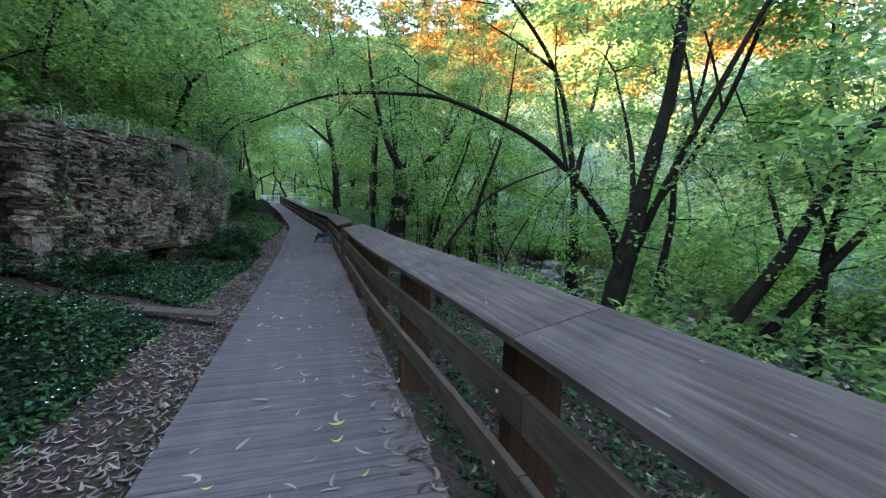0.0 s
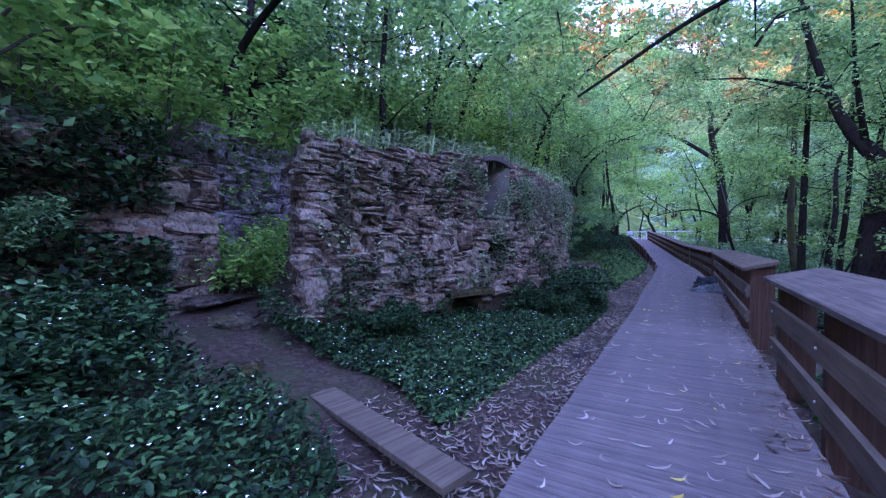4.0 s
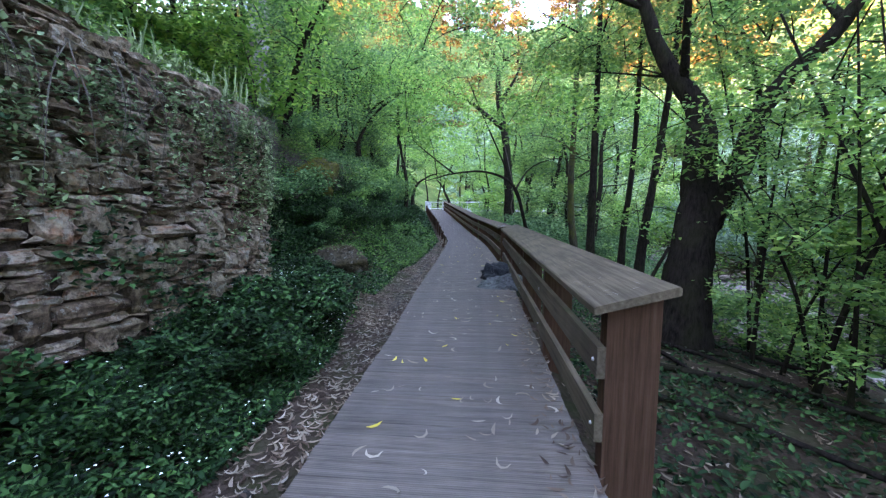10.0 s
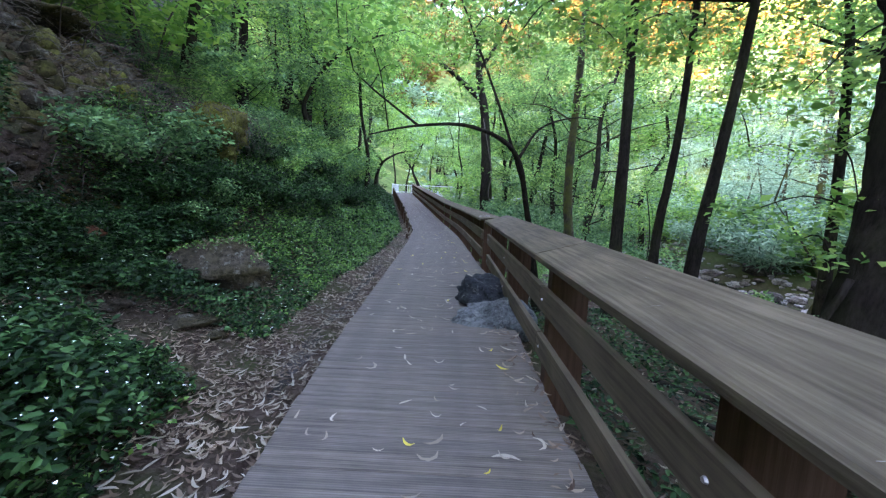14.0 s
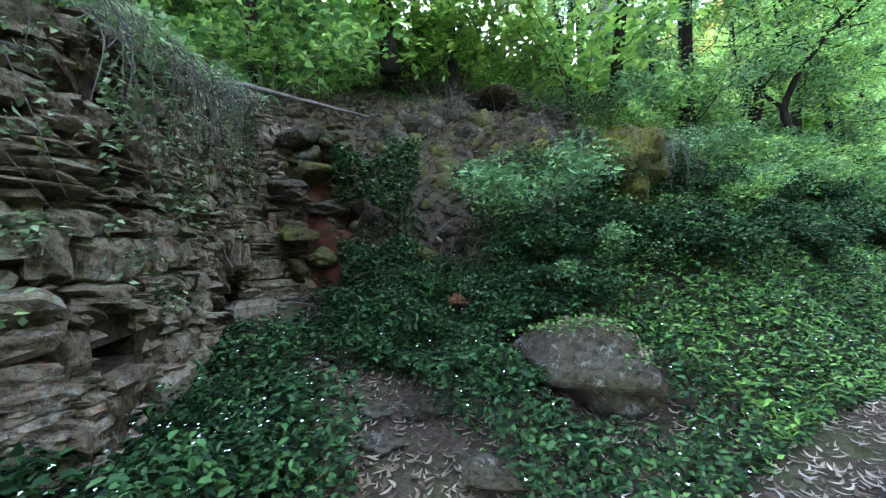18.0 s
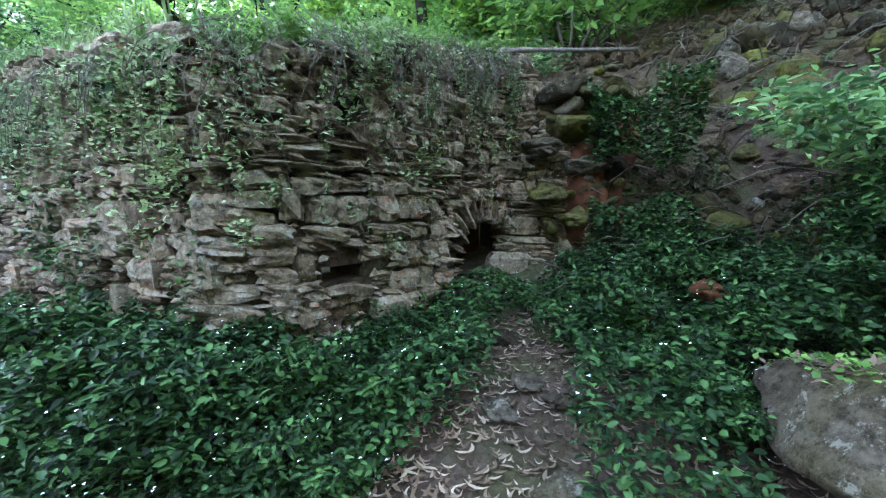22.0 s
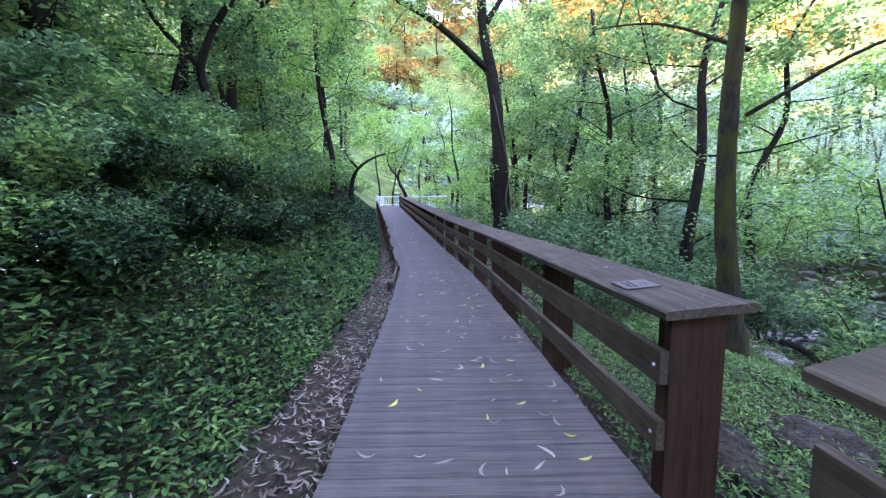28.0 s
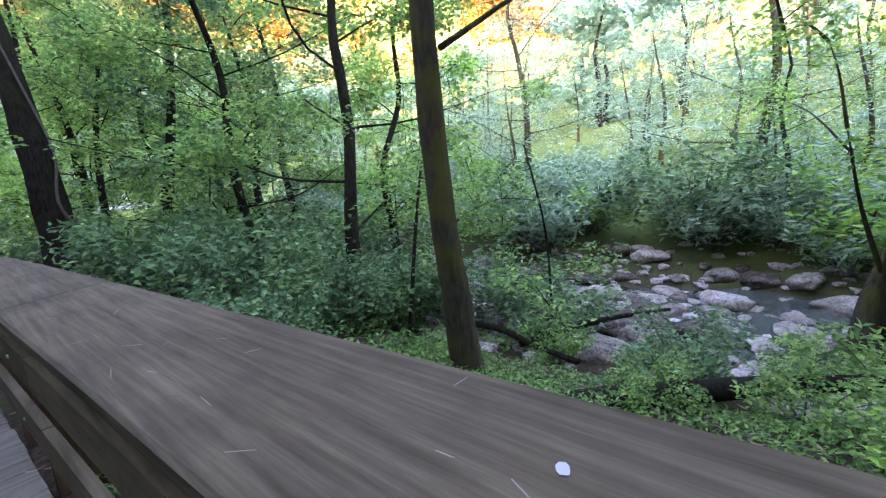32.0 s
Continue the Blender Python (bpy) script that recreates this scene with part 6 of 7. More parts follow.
for x, y, z, k, s in [(-4.6, -3.0, None, 0, 1.3), (-4.4, 2.0, 2.6, 0, 0.9), (-5.6, 1.2, None, 0, 1.2), (-5.4, 5.5, None, 2, 1.1), (-5.6, 8.6, None, 1, 1.1), (-6.2, 10.4, None, 2, 0.9), (-6.2, 13.8, None, 0, 0.9), (-5.2, 15.3, None, 1, 1.2), (-4.2, 16.0, None, 1, 1.0),
                      (-3.6, 17.5, None, 1, 0.9), (-4.4, 18.6, None, 2, 1.1), (-3.6, 20.4, None, 1, 1.0), (-4.2, 22.5, None, 1, 1.3), (-4.0, 25.0, None, 2, 1.2), (-4.6, 28, None, 1, 1.4), (-5.6, 32, None, 2, 1.5), (-6.2, 36, None, 1, 1.5), (-6.8, 41, None, 0, 1.5), (-4.2, -0.5, 2.2, 1, 0.9), (-3.1, -0.2, None, 1, 0.9), (-3.2, -1.8, None, 1, 1.2), (-3.2, -3.6, None, 1, 1.3), (-3.4, -5.4, None, 2, 1.3), (-3.9, 0.6, 1.2, 1, 0.6),
                      (-4.3, -2.6, 2.0, 1, 1.1), (-4.4, -4.8, 1.9, 0, 1.2), (-2.6, 11.9, None, 1, 0.45), (-2.3, 13.2, None, 1, 0.35), (-2.4, 14.4, None, 2, 0.45), (-2.5, 15.4, None, 1, 0.5), (-4.0, 8.2, 3.0, 2, 0.6), (-2.5, 12.3, None, 1, 0.5), (-3.0, 15.2, None, 2, 0.6), (-2.6, 6.8, 2.3, 0, 0.35), (-4.6, 14.9, None, 2, 0.8),
                      (3.4, 11.2, None, 2, 0.6), (4.2, 5.2, None, 2, 0.8), (3.9, 2.2, None, 2, 0.8), (3.9, -0.8, None, 2, 0.8), (3.8, -3.4, None, 0, 1.1), (4.9, 4.0, None, 2, 0.9), (5.4, 7.6, None, 2, 0.7), (2.8, 21.5, None, 3, 1.0), (3.6, 23.6, None, 3, 1.1),
                      (4.2, 19.0, None, 3, 0.7), (2.4, 27, None, 3, 1.1), (2.0, 30, None, 2, 1.1), (1.2, 34, None, 3, 1.1), (0.6, 37, None, 2, 1.2), (5.8, 21.8, None, 3, 1.3), (7.2, 24, None, 3, 1.2), (11.5, 16, None, 3, 1.5), (11.8, 12, None, 2, 1.5), (11.4, 20, None, 3, 1.5), (12, 25, None, 2, 1.6), (11, 29, None, 3, 1.5),
                      (5.6, 1.0, None, 2, 1.5), (6.2, -1.8, None, 2, 1.5), (11.6, 8, None, 2, 1.6), (11.8, 4, None, 0, 1.6), (12, 0, None, 2, 1.6), (11.8, -4, None, 0, 1.6), (5.2, 14.0, None, 2, 0.7)]:
    z = ground_z(x, y) if z is None else z
    copy_thing(BUSH[k], pose(x, y, z - 0.05, 0, 0, 360 * g.random()) @ Matrix.Scale(s, 4))

for i in range(70):
    y = -8 + 40 * g.random()
    x = 10.6 + 5.5 * g.random() ** 1.5
    copy_thing(FAR_BUSH[((0, 0, 1, 0) if y > 9 else (1, 2, 1, 0))[i % 4]], pose(x, y, ground_z(x, y) - 0.1, 0, 0, 360 * g.random()) @ Matrix.Scale(0.8 + 0.8 * g.random(), 4))
for i in range(20):
    y = 14.2 + 4.2 * g.random()
    x = deck_left(y) - 2.8 - 2.6 * g.random()
    if x > -6:
        copy_thing(BUSH[(1, 2, 4)[i % 3]], pose(x, y, ground_z(x, y) - 0.06, 0, 0, 360 * g.random()) @ Matrix.Scale(0.3 + 0.35 * g.random(), 4))
for i in range(20):
    y = 1.5 + 11 * g.random()
    x = -6.6 - 3.0 * g.random()
    copy_thing(FAR_BUSH[(2, 1)[i % 2]], pose(x, y, ground_z(x, y) - 0.1, 0, 0, 360 * g.random()) @ Matrix.Scale(1.2 + 0.5 * g.random(), 4))
for i in range(26):
    y = 27 + 24 * g.random()
    x = deck_left(y) - 2.4 - 5 * g.random()
    copy_thing(FAR_BUSH[2], pose(x, y, ground_z(x, y) - 0.1, 0, 0, 360 * g.random()) @ Matrix.Scale(1.2 + 0.9 * g.random(), 4))
for i in range(22):
    y = 8.5 + 9 * g.random()
    x = deck_left(y) - 6.0 - 2.2 * g.random()
    copy_thing(FAR_BUSH[(2, 1)[i % 2]], pose(x, y, ground_z(x, y) - 0.1, 0, 0, 360 * g.random()) @ Matrix.Scale(0.8 + 0.7 * g.random(), 4))
for x, y, k, s in [(3.2, 19.8, 3, 0.9), (3.9, 20.8, 3, 1.1), (3.0, 22.8, 3, 1.0), (4.7, 18.9, 3, 0.75), (5.3, 19.8, 3, 1.0), (4.5, 13.1, 2, 0.6), (5.0, 12.2, 2, 0.8), (5.9, 13.2, 2, 0.8), (4.0, 12.3, 0, 0.45), (5.6, 15.6, 2, 0.4), (2.6, 18.6, 3, 0.6), (3.4, 14.0, 0, 0.4)]:
    copy_thing(BUSH[k], pose(x, y, ground_z(x, y) - 0.05, 0, 0, 360 * g.random()) @ Matrix.Scale(s, 4))
for x, y, z, s in [(-1.4, 6.3, 0.0, 0.8), (-1.4, 6.9, 0.0, 1.0), (-1.4, 7.5, 0.05, 1.1), (-1.4, 8.0, 0.05, 1.1), (-1.2, 7.1, -0.1, 0.8), (-1.45, 8.4, 0.0, 1.0), (-1.7, 8.75, 0.0, 0.95), (-2.1, 8.9, 0.0, 0.9), (-2.5, 9.05, 0.05, 0.75), (-2.9, 9.12, 0.08, 0.6), (-1.4, 8.95, -0.1, 0.75), (-3.1, 12.0, 0.95, 1.1), (-3.2, 12.5, 1.05, 1.1), (-3.6, 10.35, 0.5, 0.8), (-3.5, 10.8, 0.6, 0.9), (-3.0, 10.3, 0.2, 0.7), (-2.8, 11.6, 0.6, 0.9), (-2.3, 10.75, 0.15, 0.6)]:
    copy_thing(BUSH[5], pose(x, y, z, 0, 0, 360 * g.random()) @ Matrix.Scale(s, 4))
for x, y, s in [(-1.25, 6.2, 0.2), (-2.2, 3.1, 0.2), (-3.3, 10.2, 0.3), (-2.9, 10.7, 0.55),
                (-3.3, 11.2, 0.6), (-2.7, 11.5, 0.5), (-2.6, 12.4, 0.55), (-2.2, 12.9, 0.5), (-3.2, 12.9, 0.6), (-2.3, 13.9, 0.6), (-3.2, 14.3, 0.7), (-2.2, 15.0, 0.6), (-2.4, 16.2, 0.7), (-3.3, 16.4, 0.8), (-2.3, 17.6, 0.7), (-2.4, 19.0, 0.8), (-3.4, 18.6, 0.9), (-2.5, 20.5, 0.8), (-2.8, 22.2, 0.9),
                (-2.4, 0.2, 0.6), (-2.3, -0.9, 0.7), (-2.5, -2.2, 0.8), (-2.4, -3.6, 0.8), (-2.0, -1.6, 0.5), (-1.9, -3.0, 0.55), (-2.9, 0.8, 0.5), (-2.2, -5.0, 0.8)]:
    copy_thing(BUSH[4], pose(x, y, ground_z(x, y) - 0.05, 0, 0, 360 * g.random()) @ Matrix.Scale(0.55 + 0.75 * s, 4))
for x, y, k, s in [(-3.3, 15.6, 1, 0.8), (-3.9, 16.4, 2, 0.9), (-4.6, 17.2, 1, 1.1), (-3.6, 17.8, 2, 0.9), (-4.4, 18.8, 1, 1.2), (-5.2, 16.0, 2, 1.1), (-3.8, 19.8, 2, 1.0), (-5.2, 19.8, 1, 1.3), (-4.4, 21.4, 2, 1.2), (-5.8, 17.6, 2, 1.4), (-5.6, 21.8, 1, 1.4)]:
    copy_thing(BUSH[k], pose(x, y, ground_z(x, y) - 0.05, 0, 0, 360 * g.random()) @ Matrix.Scale(s, 4))
for x, y, k, s in [(4.4, 14.6, 2, 0.45), (5.1, 15.4, 3, 0.5), (5.9, 17.2, 3, 0.8), (6.4, 14.3, 2, 0.5), (5.6, 18.6, 3, 0.9), (4.0, 15.5, 2, 0.35), (6.9, 12.4, 0, 0.7), (4.9, 16.6, 2, 0.4)]:
    copy_thing(BUSH[k], pose(x, y, ground_z(x, y) - 0.05, 0, 0, 360 * g.random()) @ Matrix.Scale(s, 4))
copy_thing(BUSH[0], pose(-3.95, 2.35, 0.55) @ Matrix.Scale(0.7, 4))
copy_thing(BUSH[0], pose(-4.3, 2.9, 0.6, 0, 0, 80) @ Matrix.Scale(0.8, 4))
for i in range(64):
    y = -10 + 52 * g.random()
    x = deck_left(y) - 4.9 - 5.5 * g.random() ** 1.4
    if 10.4 < y < 15 and x > -6.4:
        continue
    copy_thing(FAR_BUSH[(2, 1, 2)[i % 3]], pose(x, y, ground_z(x, y) - 0.1, 0, 0, 360 * g.random()) @ Matrix.Scale(1.0 + 0.9 * g.random(), 4))

# ---------------------------------------------------------------- ground cover, joined as it cannot be counted
g = np.random.default_rng(13)


def cover(name, label, mat, pts, leaf_len, narrow=0.6, up=0.8, kind="stuff", fold=0.2, oval=False):
    v, lp = leaf_cards(pts, leaf_len, leaf_len * narrow, g, up, fold, oval=oval)
    ob = fast_mesh(name, v, 3, mat, None, lp)
    return tagged(ob, label, "plants", kind=kind)


def scatter(n, x_of, y0, y1, depth, keep=None):
    """Points over the ground: x from x_of(y, u), lifted by up to depth(x, y)."""
    out = []
    while len(out) < n:
        y = y0 + (y1 - y0) * g.random()
        x = x_of(y, g.random())
        if keep and not keep(x, y):
            continue
        h = depth(x, y) * (0.55 + 0.45 * noise.noise((x * 1.7, y * 1.7, 9.0)))
        if h <= 0.01:
            continue
        out.append((x, y, ground_z(x, y, False) + h * g.random() ** 0.5))
    return np.array(out)


def on_path(x, y):
    """The bare earth ways: to the ruin's doorway, and from the walk to the arch."""
    door = abs(y - (1.75 + 0.12 * math.sin(x * 3))) < 0.42 and x > -3.6
    oven = -3.05 < x < -0.6 and abs(y - lerp_table([(-3.9, 9.45), (-3.3, 9.5), (-2.8, 9.68), (-2.2, 9.92), (-1.6, 9.85), (-1.0, 9.75)], x)) < lerp_table([(-3.5, 0.14), (-2.6, 0.2), (-1.6, 0.3), (-0.9, 0.5)], x) + 0.06 * math.sin(x * 7)
    return door or oven


def left_cover(y, u):
    w = lerp_table([(-8, 2.6), (2, 2.3), (7.5, 1.2), (8.6, 2.4), (10, 3.4), (16, 3.4), (40, 4.0)], y)
    s0 = lerp_table([(-8, 0.7), (1, 0.72), (3, 0.66), (5, 0.58), (5.6, 0.48), (7.8, 0.48), (8.8, 0.68), (10.5, 0.62), (12.5, 0.64), (13.6, 0.5), (18, 0.45), (40, 0.3)], y)
    return deck_left(y) - s0 - (w - 0.2) * u


def left_depth(x, y):
    s = deck_left(y) - x
    d = lerp_table([(0.3, 0.03), (0.75, 0.12), (1.1, 0.45), (2.2, 0.6), (4, 0.6)], s)
    if 2.2 < y < 5.9:
        d = min(d, 0.17)
    elif y < 8.3 and y > 3:
        d *= 1.2
    if y < 1.0:
        d *= 1.5
    return d


keep = lambda x, y: not on_path(x, y) and not ((x + 1.9) ** 2 / 0.36 + (y - 11.2) ** 2 / 0.15 < 1)
off_rubble = lambda x, y: (x + 4.55) ** 2 / 1.3 + (y - 12.2) ** 2 / 1.2 > 1
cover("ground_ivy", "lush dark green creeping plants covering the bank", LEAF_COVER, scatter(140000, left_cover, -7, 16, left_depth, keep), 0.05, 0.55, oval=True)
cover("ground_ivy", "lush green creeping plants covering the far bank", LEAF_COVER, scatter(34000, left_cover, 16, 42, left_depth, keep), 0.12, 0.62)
cover("herbs", "fresh green grass and herbs on the slope", LEAF_GRASS, scatter(42000, left_cover, 11.7, 24, lambda x, y: 0.9 * left_depth(x, y) + 0.12, keep), 0.055, 0.42, oval=True)
cover("herbs", "short green herbs in the litter beside the walk", LEAF_GRASS, scatter(5000, lambda y, u: deck_left(y) - 0.6 - 0.9 * u, -7, 20, lambda x, y: 0.12, keep), 0.05, 0.5)
cover("bank_herbs", "green undergrowth between handrail and river", LEAF_GRASS, scatter(14000, lambda y, u: deck_right(y) + 0.25 + 4.2 * u, 17, 34, lambda x, y: 0.34), 0.09, 0.35)
cover("bank_herbs", "fine fresh grass and herbs beneath the handrail", LEAF_GRASS, scatter(24000, lambda y, u: deck_right(y) + 0.2 + 3.0 * u, 13.5, 18, lambda x, y: 0.22), 0.05, 0.35)
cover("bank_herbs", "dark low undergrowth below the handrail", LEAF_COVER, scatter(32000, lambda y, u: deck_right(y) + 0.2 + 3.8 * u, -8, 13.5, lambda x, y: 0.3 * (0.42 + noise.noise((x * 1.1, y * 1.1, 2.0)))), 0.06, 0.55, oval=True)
cover("bank_scrub", "tangled scrub on the eroded bank", LEAF_DARK, scatter(9000, lambda y, u: deck_left(y) - 3.0 - 3.6 * u, 10.2, 22, lambda x, y: 0.4 * ((-0.05 if y < 14.4 else 0.3) + noise.noise((x * 1.3, y * 1.3, 6.0))), off_rubble), 0.06, 0.5)


def wall_leaves(pts, n, z_of, out, reach=0.12):
    line = Line(pts)
    res = []
    while len(res) < n:
        s = line.d[-1] * g.random()
        p, t = line.at(s)
        z = z_of(s, g.random())
        if z is None:
            continue
        nrm = Vector((t.y, -t.x))
        q = p + nrm * (out + reach * g.random() ** 2)
        res.append((q.x, q.y, z))
    return np.array(res)


def patchy(seed, lo, hi, bias, thr):
    def z_of(s, u):
        z = lo + (hi - lo) * u ** bias
        return z if noise.noise((s * 1.6 + seed, z * 1.6, seed)) > thr else None
    return z_of


cover("wall_ivy", "dark ivy hanging over the crumbling wall", LEAF_COVER, wall_leaves([(-4.5, -7.0), (-4.25, -2.0), (-3.85, 1.75)], 22000, patchy(3, 0.3, 2.65, 0.9, -0.25), 0.02, 0.3), 0.08, 0.7)
cover("wall_ivy", "ivy and weeds growing over the inner wall", LEAF_GRASS, wall_leaves([(-4.85, -4.0), (-4.7, 6.5)], 7000, patchy(21, 0.6, 2.9, 0.9, 0.0), 0.04, 0.2), 0.07, 0.6)
cover("wall_ivy", "small ivy leaves climbing the ruin wall", LEAF_COVER, wall_leaves(FRONT, 3200, patchy(5, 0.3, 2.3, 1.6, 0.12), 0.04, 0.12), 0.05, 0.8)
cover("wall_plants", "pale pennywort tufts growing from the wall joints", LEAF_PALE, wall_leaves(FRONT, 1500, patchy(8, 1.0, 2.5, 0.6, 0.22), 0.03, 0.1), 0.045, 0.7)
cover("wall_plants", "pale pennywort tufts on the end wall", LEAF_PALE, wall_leaves(END, 900, patchy(9, 1.4, 2.8, 0.5, 0.18), 0.03, 0.1), 0.045, 0.7)
cover("corner_plants", "dense pale plants hanging from the wall corner", LEAF_PALE, wall_leaves([(-1.78, 5.6), (-1.62, 7.6), (-1.64, 8.2)], 900, patchy(2, 1.3, 2.5, 0.6, 0.05), 0.03, 0.14), 0.05, 0.6)


cover("bank_creeper", "dense small-leaved creepers over the bank beside the arch", LEAF_COVER, scatter(5000, lambda y, u: -3.4 - 1.2 * u, 10.2, 11.2, lambda x, y: 0.2), 0.042, 0.7)
cover("bank_creeper", "patches of creeping leaves on the rubble bank", LEAF_COVER, scatter(12000, lambda y, u: deck_left(y) - 2.4 - 3.0 * u, 10.4, 15.5, lambda x, y: 0.22 * (0.1 + 1.4 * noise.noise((x * 1.1, y * 1.1, 16.0))), off_rubble), 0.046, 0.7)
cover("bank_creeper", "green creepers draped over the broken wall and bank", LEAF_COVER, wall_leaves([(-4.1, 10.1), (-4.0, 10.7), (-3.9, 11.2)], 6500, patchy(12, 0.6, 2.6, 1.0, -0.12), 0.1, 0.3), 0.05, 0.7)


def tufts(spots, n, fall):
    """Leaves in hanging tufts at (x, y, z, spread) on a wall's face."""
    res = []
    for x, y, z, sp in spots:
        for _ in range(int(n * sp / 0.1)):
            d = abs(g.standard_normal())
            res.append((x + 0.06 + 0.05 * g.random(), y + sp * 0.7 * g.standard_normal(), z + sp * (0.5 * g.standard_normal() - fall * d)))
    return np.array(res)


cover("wall_tufts", "pale grey-green plants hanging in tufts on the ruin", LEAF_PALE, tufts([(-2.09, 4.23, 2.5, 0.15), (-2.04, 4.43, 2.62, 0.12), (-1.97, 4.67, 2.45, 0.12), (-1.95, 4.73, 2.25, 0.1), (-2.11, 4.1, 2.3, 0.1), (-1.72, 6.43, 2.3, 0.1), (-1.64, 7.3, 2.2, 0.14), (-1.62, 7.8, 2.35, 0.16), (-1.6, 8.0, 1.9, 0.1)], 110, 0.6), 0.04, 0.5)
cover("wall_tufts", "small green pennywort tufts in the wall joints", LEAF_PALE, tufts([(-2.03, 4.44, 1.96, 0.09), (-1.97, 4.68, 1.83, 0.08), (-1.95, 4.75, 1.15, 0.09), (-1.93, 4.81, 0.95, 0.08), (-2.0, 4.55, 0.86, 0.1), (-2.07, 4.31, 0.85, 0.1), (-1.74, 5.91, 2.0, 0.1), (-2.29, 8.74, 1.4, 0.07), (-2.62, 8.84, 1.15, 0.08), (-1.84, 8.56, 1.55, 0.07), (-1.7, 8.5, 1.3, 0.07)], 90, 0.8), 0.035, 0.7)


def wall_top(pts, n, z0, h, back):
    line = Line(pts)
    res = []
    for _ in range(n):
        s = line.d[-1] * g.random()
        p, t = line.at(s)
        nrm = Vector((-t.y, t.x))
        q = p + nrm * (back * g.random())
        hh = h * (0.5 + 0.5 * noise.noise((s * 2.1, 3.0, 1.0)) + 0.25)
        res.append((q.x, q.y, z0(s) + max(0.03, hh) * g.random()))
    return np.array(res)


cover("wall_top_plants", "pale flowering tufts crowning the ruined wall", LEAF_PALE, wall_top(FRONT, 3000, lambda s: lerp_table([(0, 2.5), (2.5, 2.7), (3.6, 2.66), (6, 2.42)], s), 0.3, 0.35), 0.05, 0.5)
cover("wall_top_plants", "pale dry-tipped tufts crowning the end wall", LEAF_PALE, wall_top(END, 4200, lambda s: 2.34 + 0.24 * s, 0.3, 0.45), 0.045, 0.3)
cover("wall_top_plants", "grassy green tufts crowning the end wall", LEAF_GRASS, wall_top(END, 3400, lambda s: 2.36 + 0.24 * s, 0.3, 0.5), 0.07, 0.35)
cover("wall_top_plants", "grassy green tufts on the wall corner", LEAF_GRASS, wall_top([(-1.7, 6.6), (-1.64, 8.2)], 1600, lambda s: 2.4, 0.3, 0.5), 0.07, 0.35)

# pennywort spikes standing on the wall tops
spike_v, spike_f = [], []
for i in range(120):
    s = g.random()
    line = Line(FRONT)
    p, t = line.at(0.2 + (line.d[-1] - 0.4) * s)
    nrm = Vector((-t.y, t.x))
    q = p + nrm * 0.25 * g.random()
    h = 0.14 + 0.2 * g.random()
    spike_v.append(tube([(q.x, q.y, 2.58), (q.x + 0.02, q.y, 2.58 + h * 0.6), (q.x + 0.03 * g.standard_normal(), q.y + 0.02, 2.6 + h)], 0.009, 0.003, 5, 0.4, 4))
v, f = join(spike_v)
tagged(link_mesh("flower_spikes", v, f, LEAF_PALE), "pale upright flower spikes on the wall top", "plants", kind="stuff")

# white three-petalled flowers in the ground ivy
pts = scatter(1700, left_cover, -6, 14, lambda x, y: left_depth(x, y) * 1.2, keep)
pts[:, 2] += 0.03
n_ = len(pts)
a = g.random(n_) * 6.28
tri = np.stack([pts + 0.01 * np.stack([np.cos(a + k * 2.09), np.sin(a + k * 2.09), 0.3 * np.sin(a + k)], 1) for k in range(3)], 1).reshape(-1, 3)
tagged(fast_mesh("white_flowers", tri, 3, PETAL), "tiny white flowers dotted over the creeping plants", "flowers", kind="stuff")


# ---------------------------------------------------------------- fallen leaves
def sickle(pos, ang, length, g2, curl=0.5, lift=0.006, width=0.085):
    """Narrow curved leaves lying flat, four quads each."""
    n = len(pos)
    c = curl * (g2.random(n) * 2 - 1)
    ln = length * (0.5 + 0.8 * g2.random(n))
    rows = []
    wz = g2.random(n) * 0.012
    x = np.zeros(n)
    y = np.zeros(n)
    a_ = ang.copy()
    for k in range(5):
        w = ln * width * (0.15, 0.8, 1.0, 0.7, 0.08)[k]
        nx, ny = -np.sin(a_), np.cos(a_)
        z = lift + wz * (k - 2) ** 2 * 0.5
        for sgn in (1, -1):
            rows.append(np.stack([pos[:, 0] + x + sgn * nx * w, pos[:, 1] + y + sgn * ny * w, pos[:, 2] + z], 1))
        x = x + np.cos(a_) * ln / 4
        y = y + np.sin(a_) * ln / 4
        a_ = a_ + c * 0.75
    v_ = np.stack(rows, 1).reshape(-1, 3)
    i = np.arange(n)[:, None] * 10
    quads = np.concatenate([i + np.array([[2 * k, 2 * k + 1, 2 * k + 3, 2 * k + 2]]) for k in range(4)], 1).reshape(-1)
    return v_, quads


def litter(name, label, mat, n, x_of, y0, y1, z_of, length, curl, width=0.085):
    y_ = y0 + (y1 - y0) * g.random(n)
    x_ = np.array([x_of(q, u) for q, u in zip(y_, g.random(n))])
    z_ = np.array([z_of(p, q) for p, q in zip(x_, y_)])
    v_, q_ = sickle(np.stack([x_, y_, z_], 1), g.random(n) * 6.28, length, g, curl, 0.006, width)
    return tagged(fast_mesh(name, v_, 4, mat, None, q_), label, "leaves", kind="stuff")


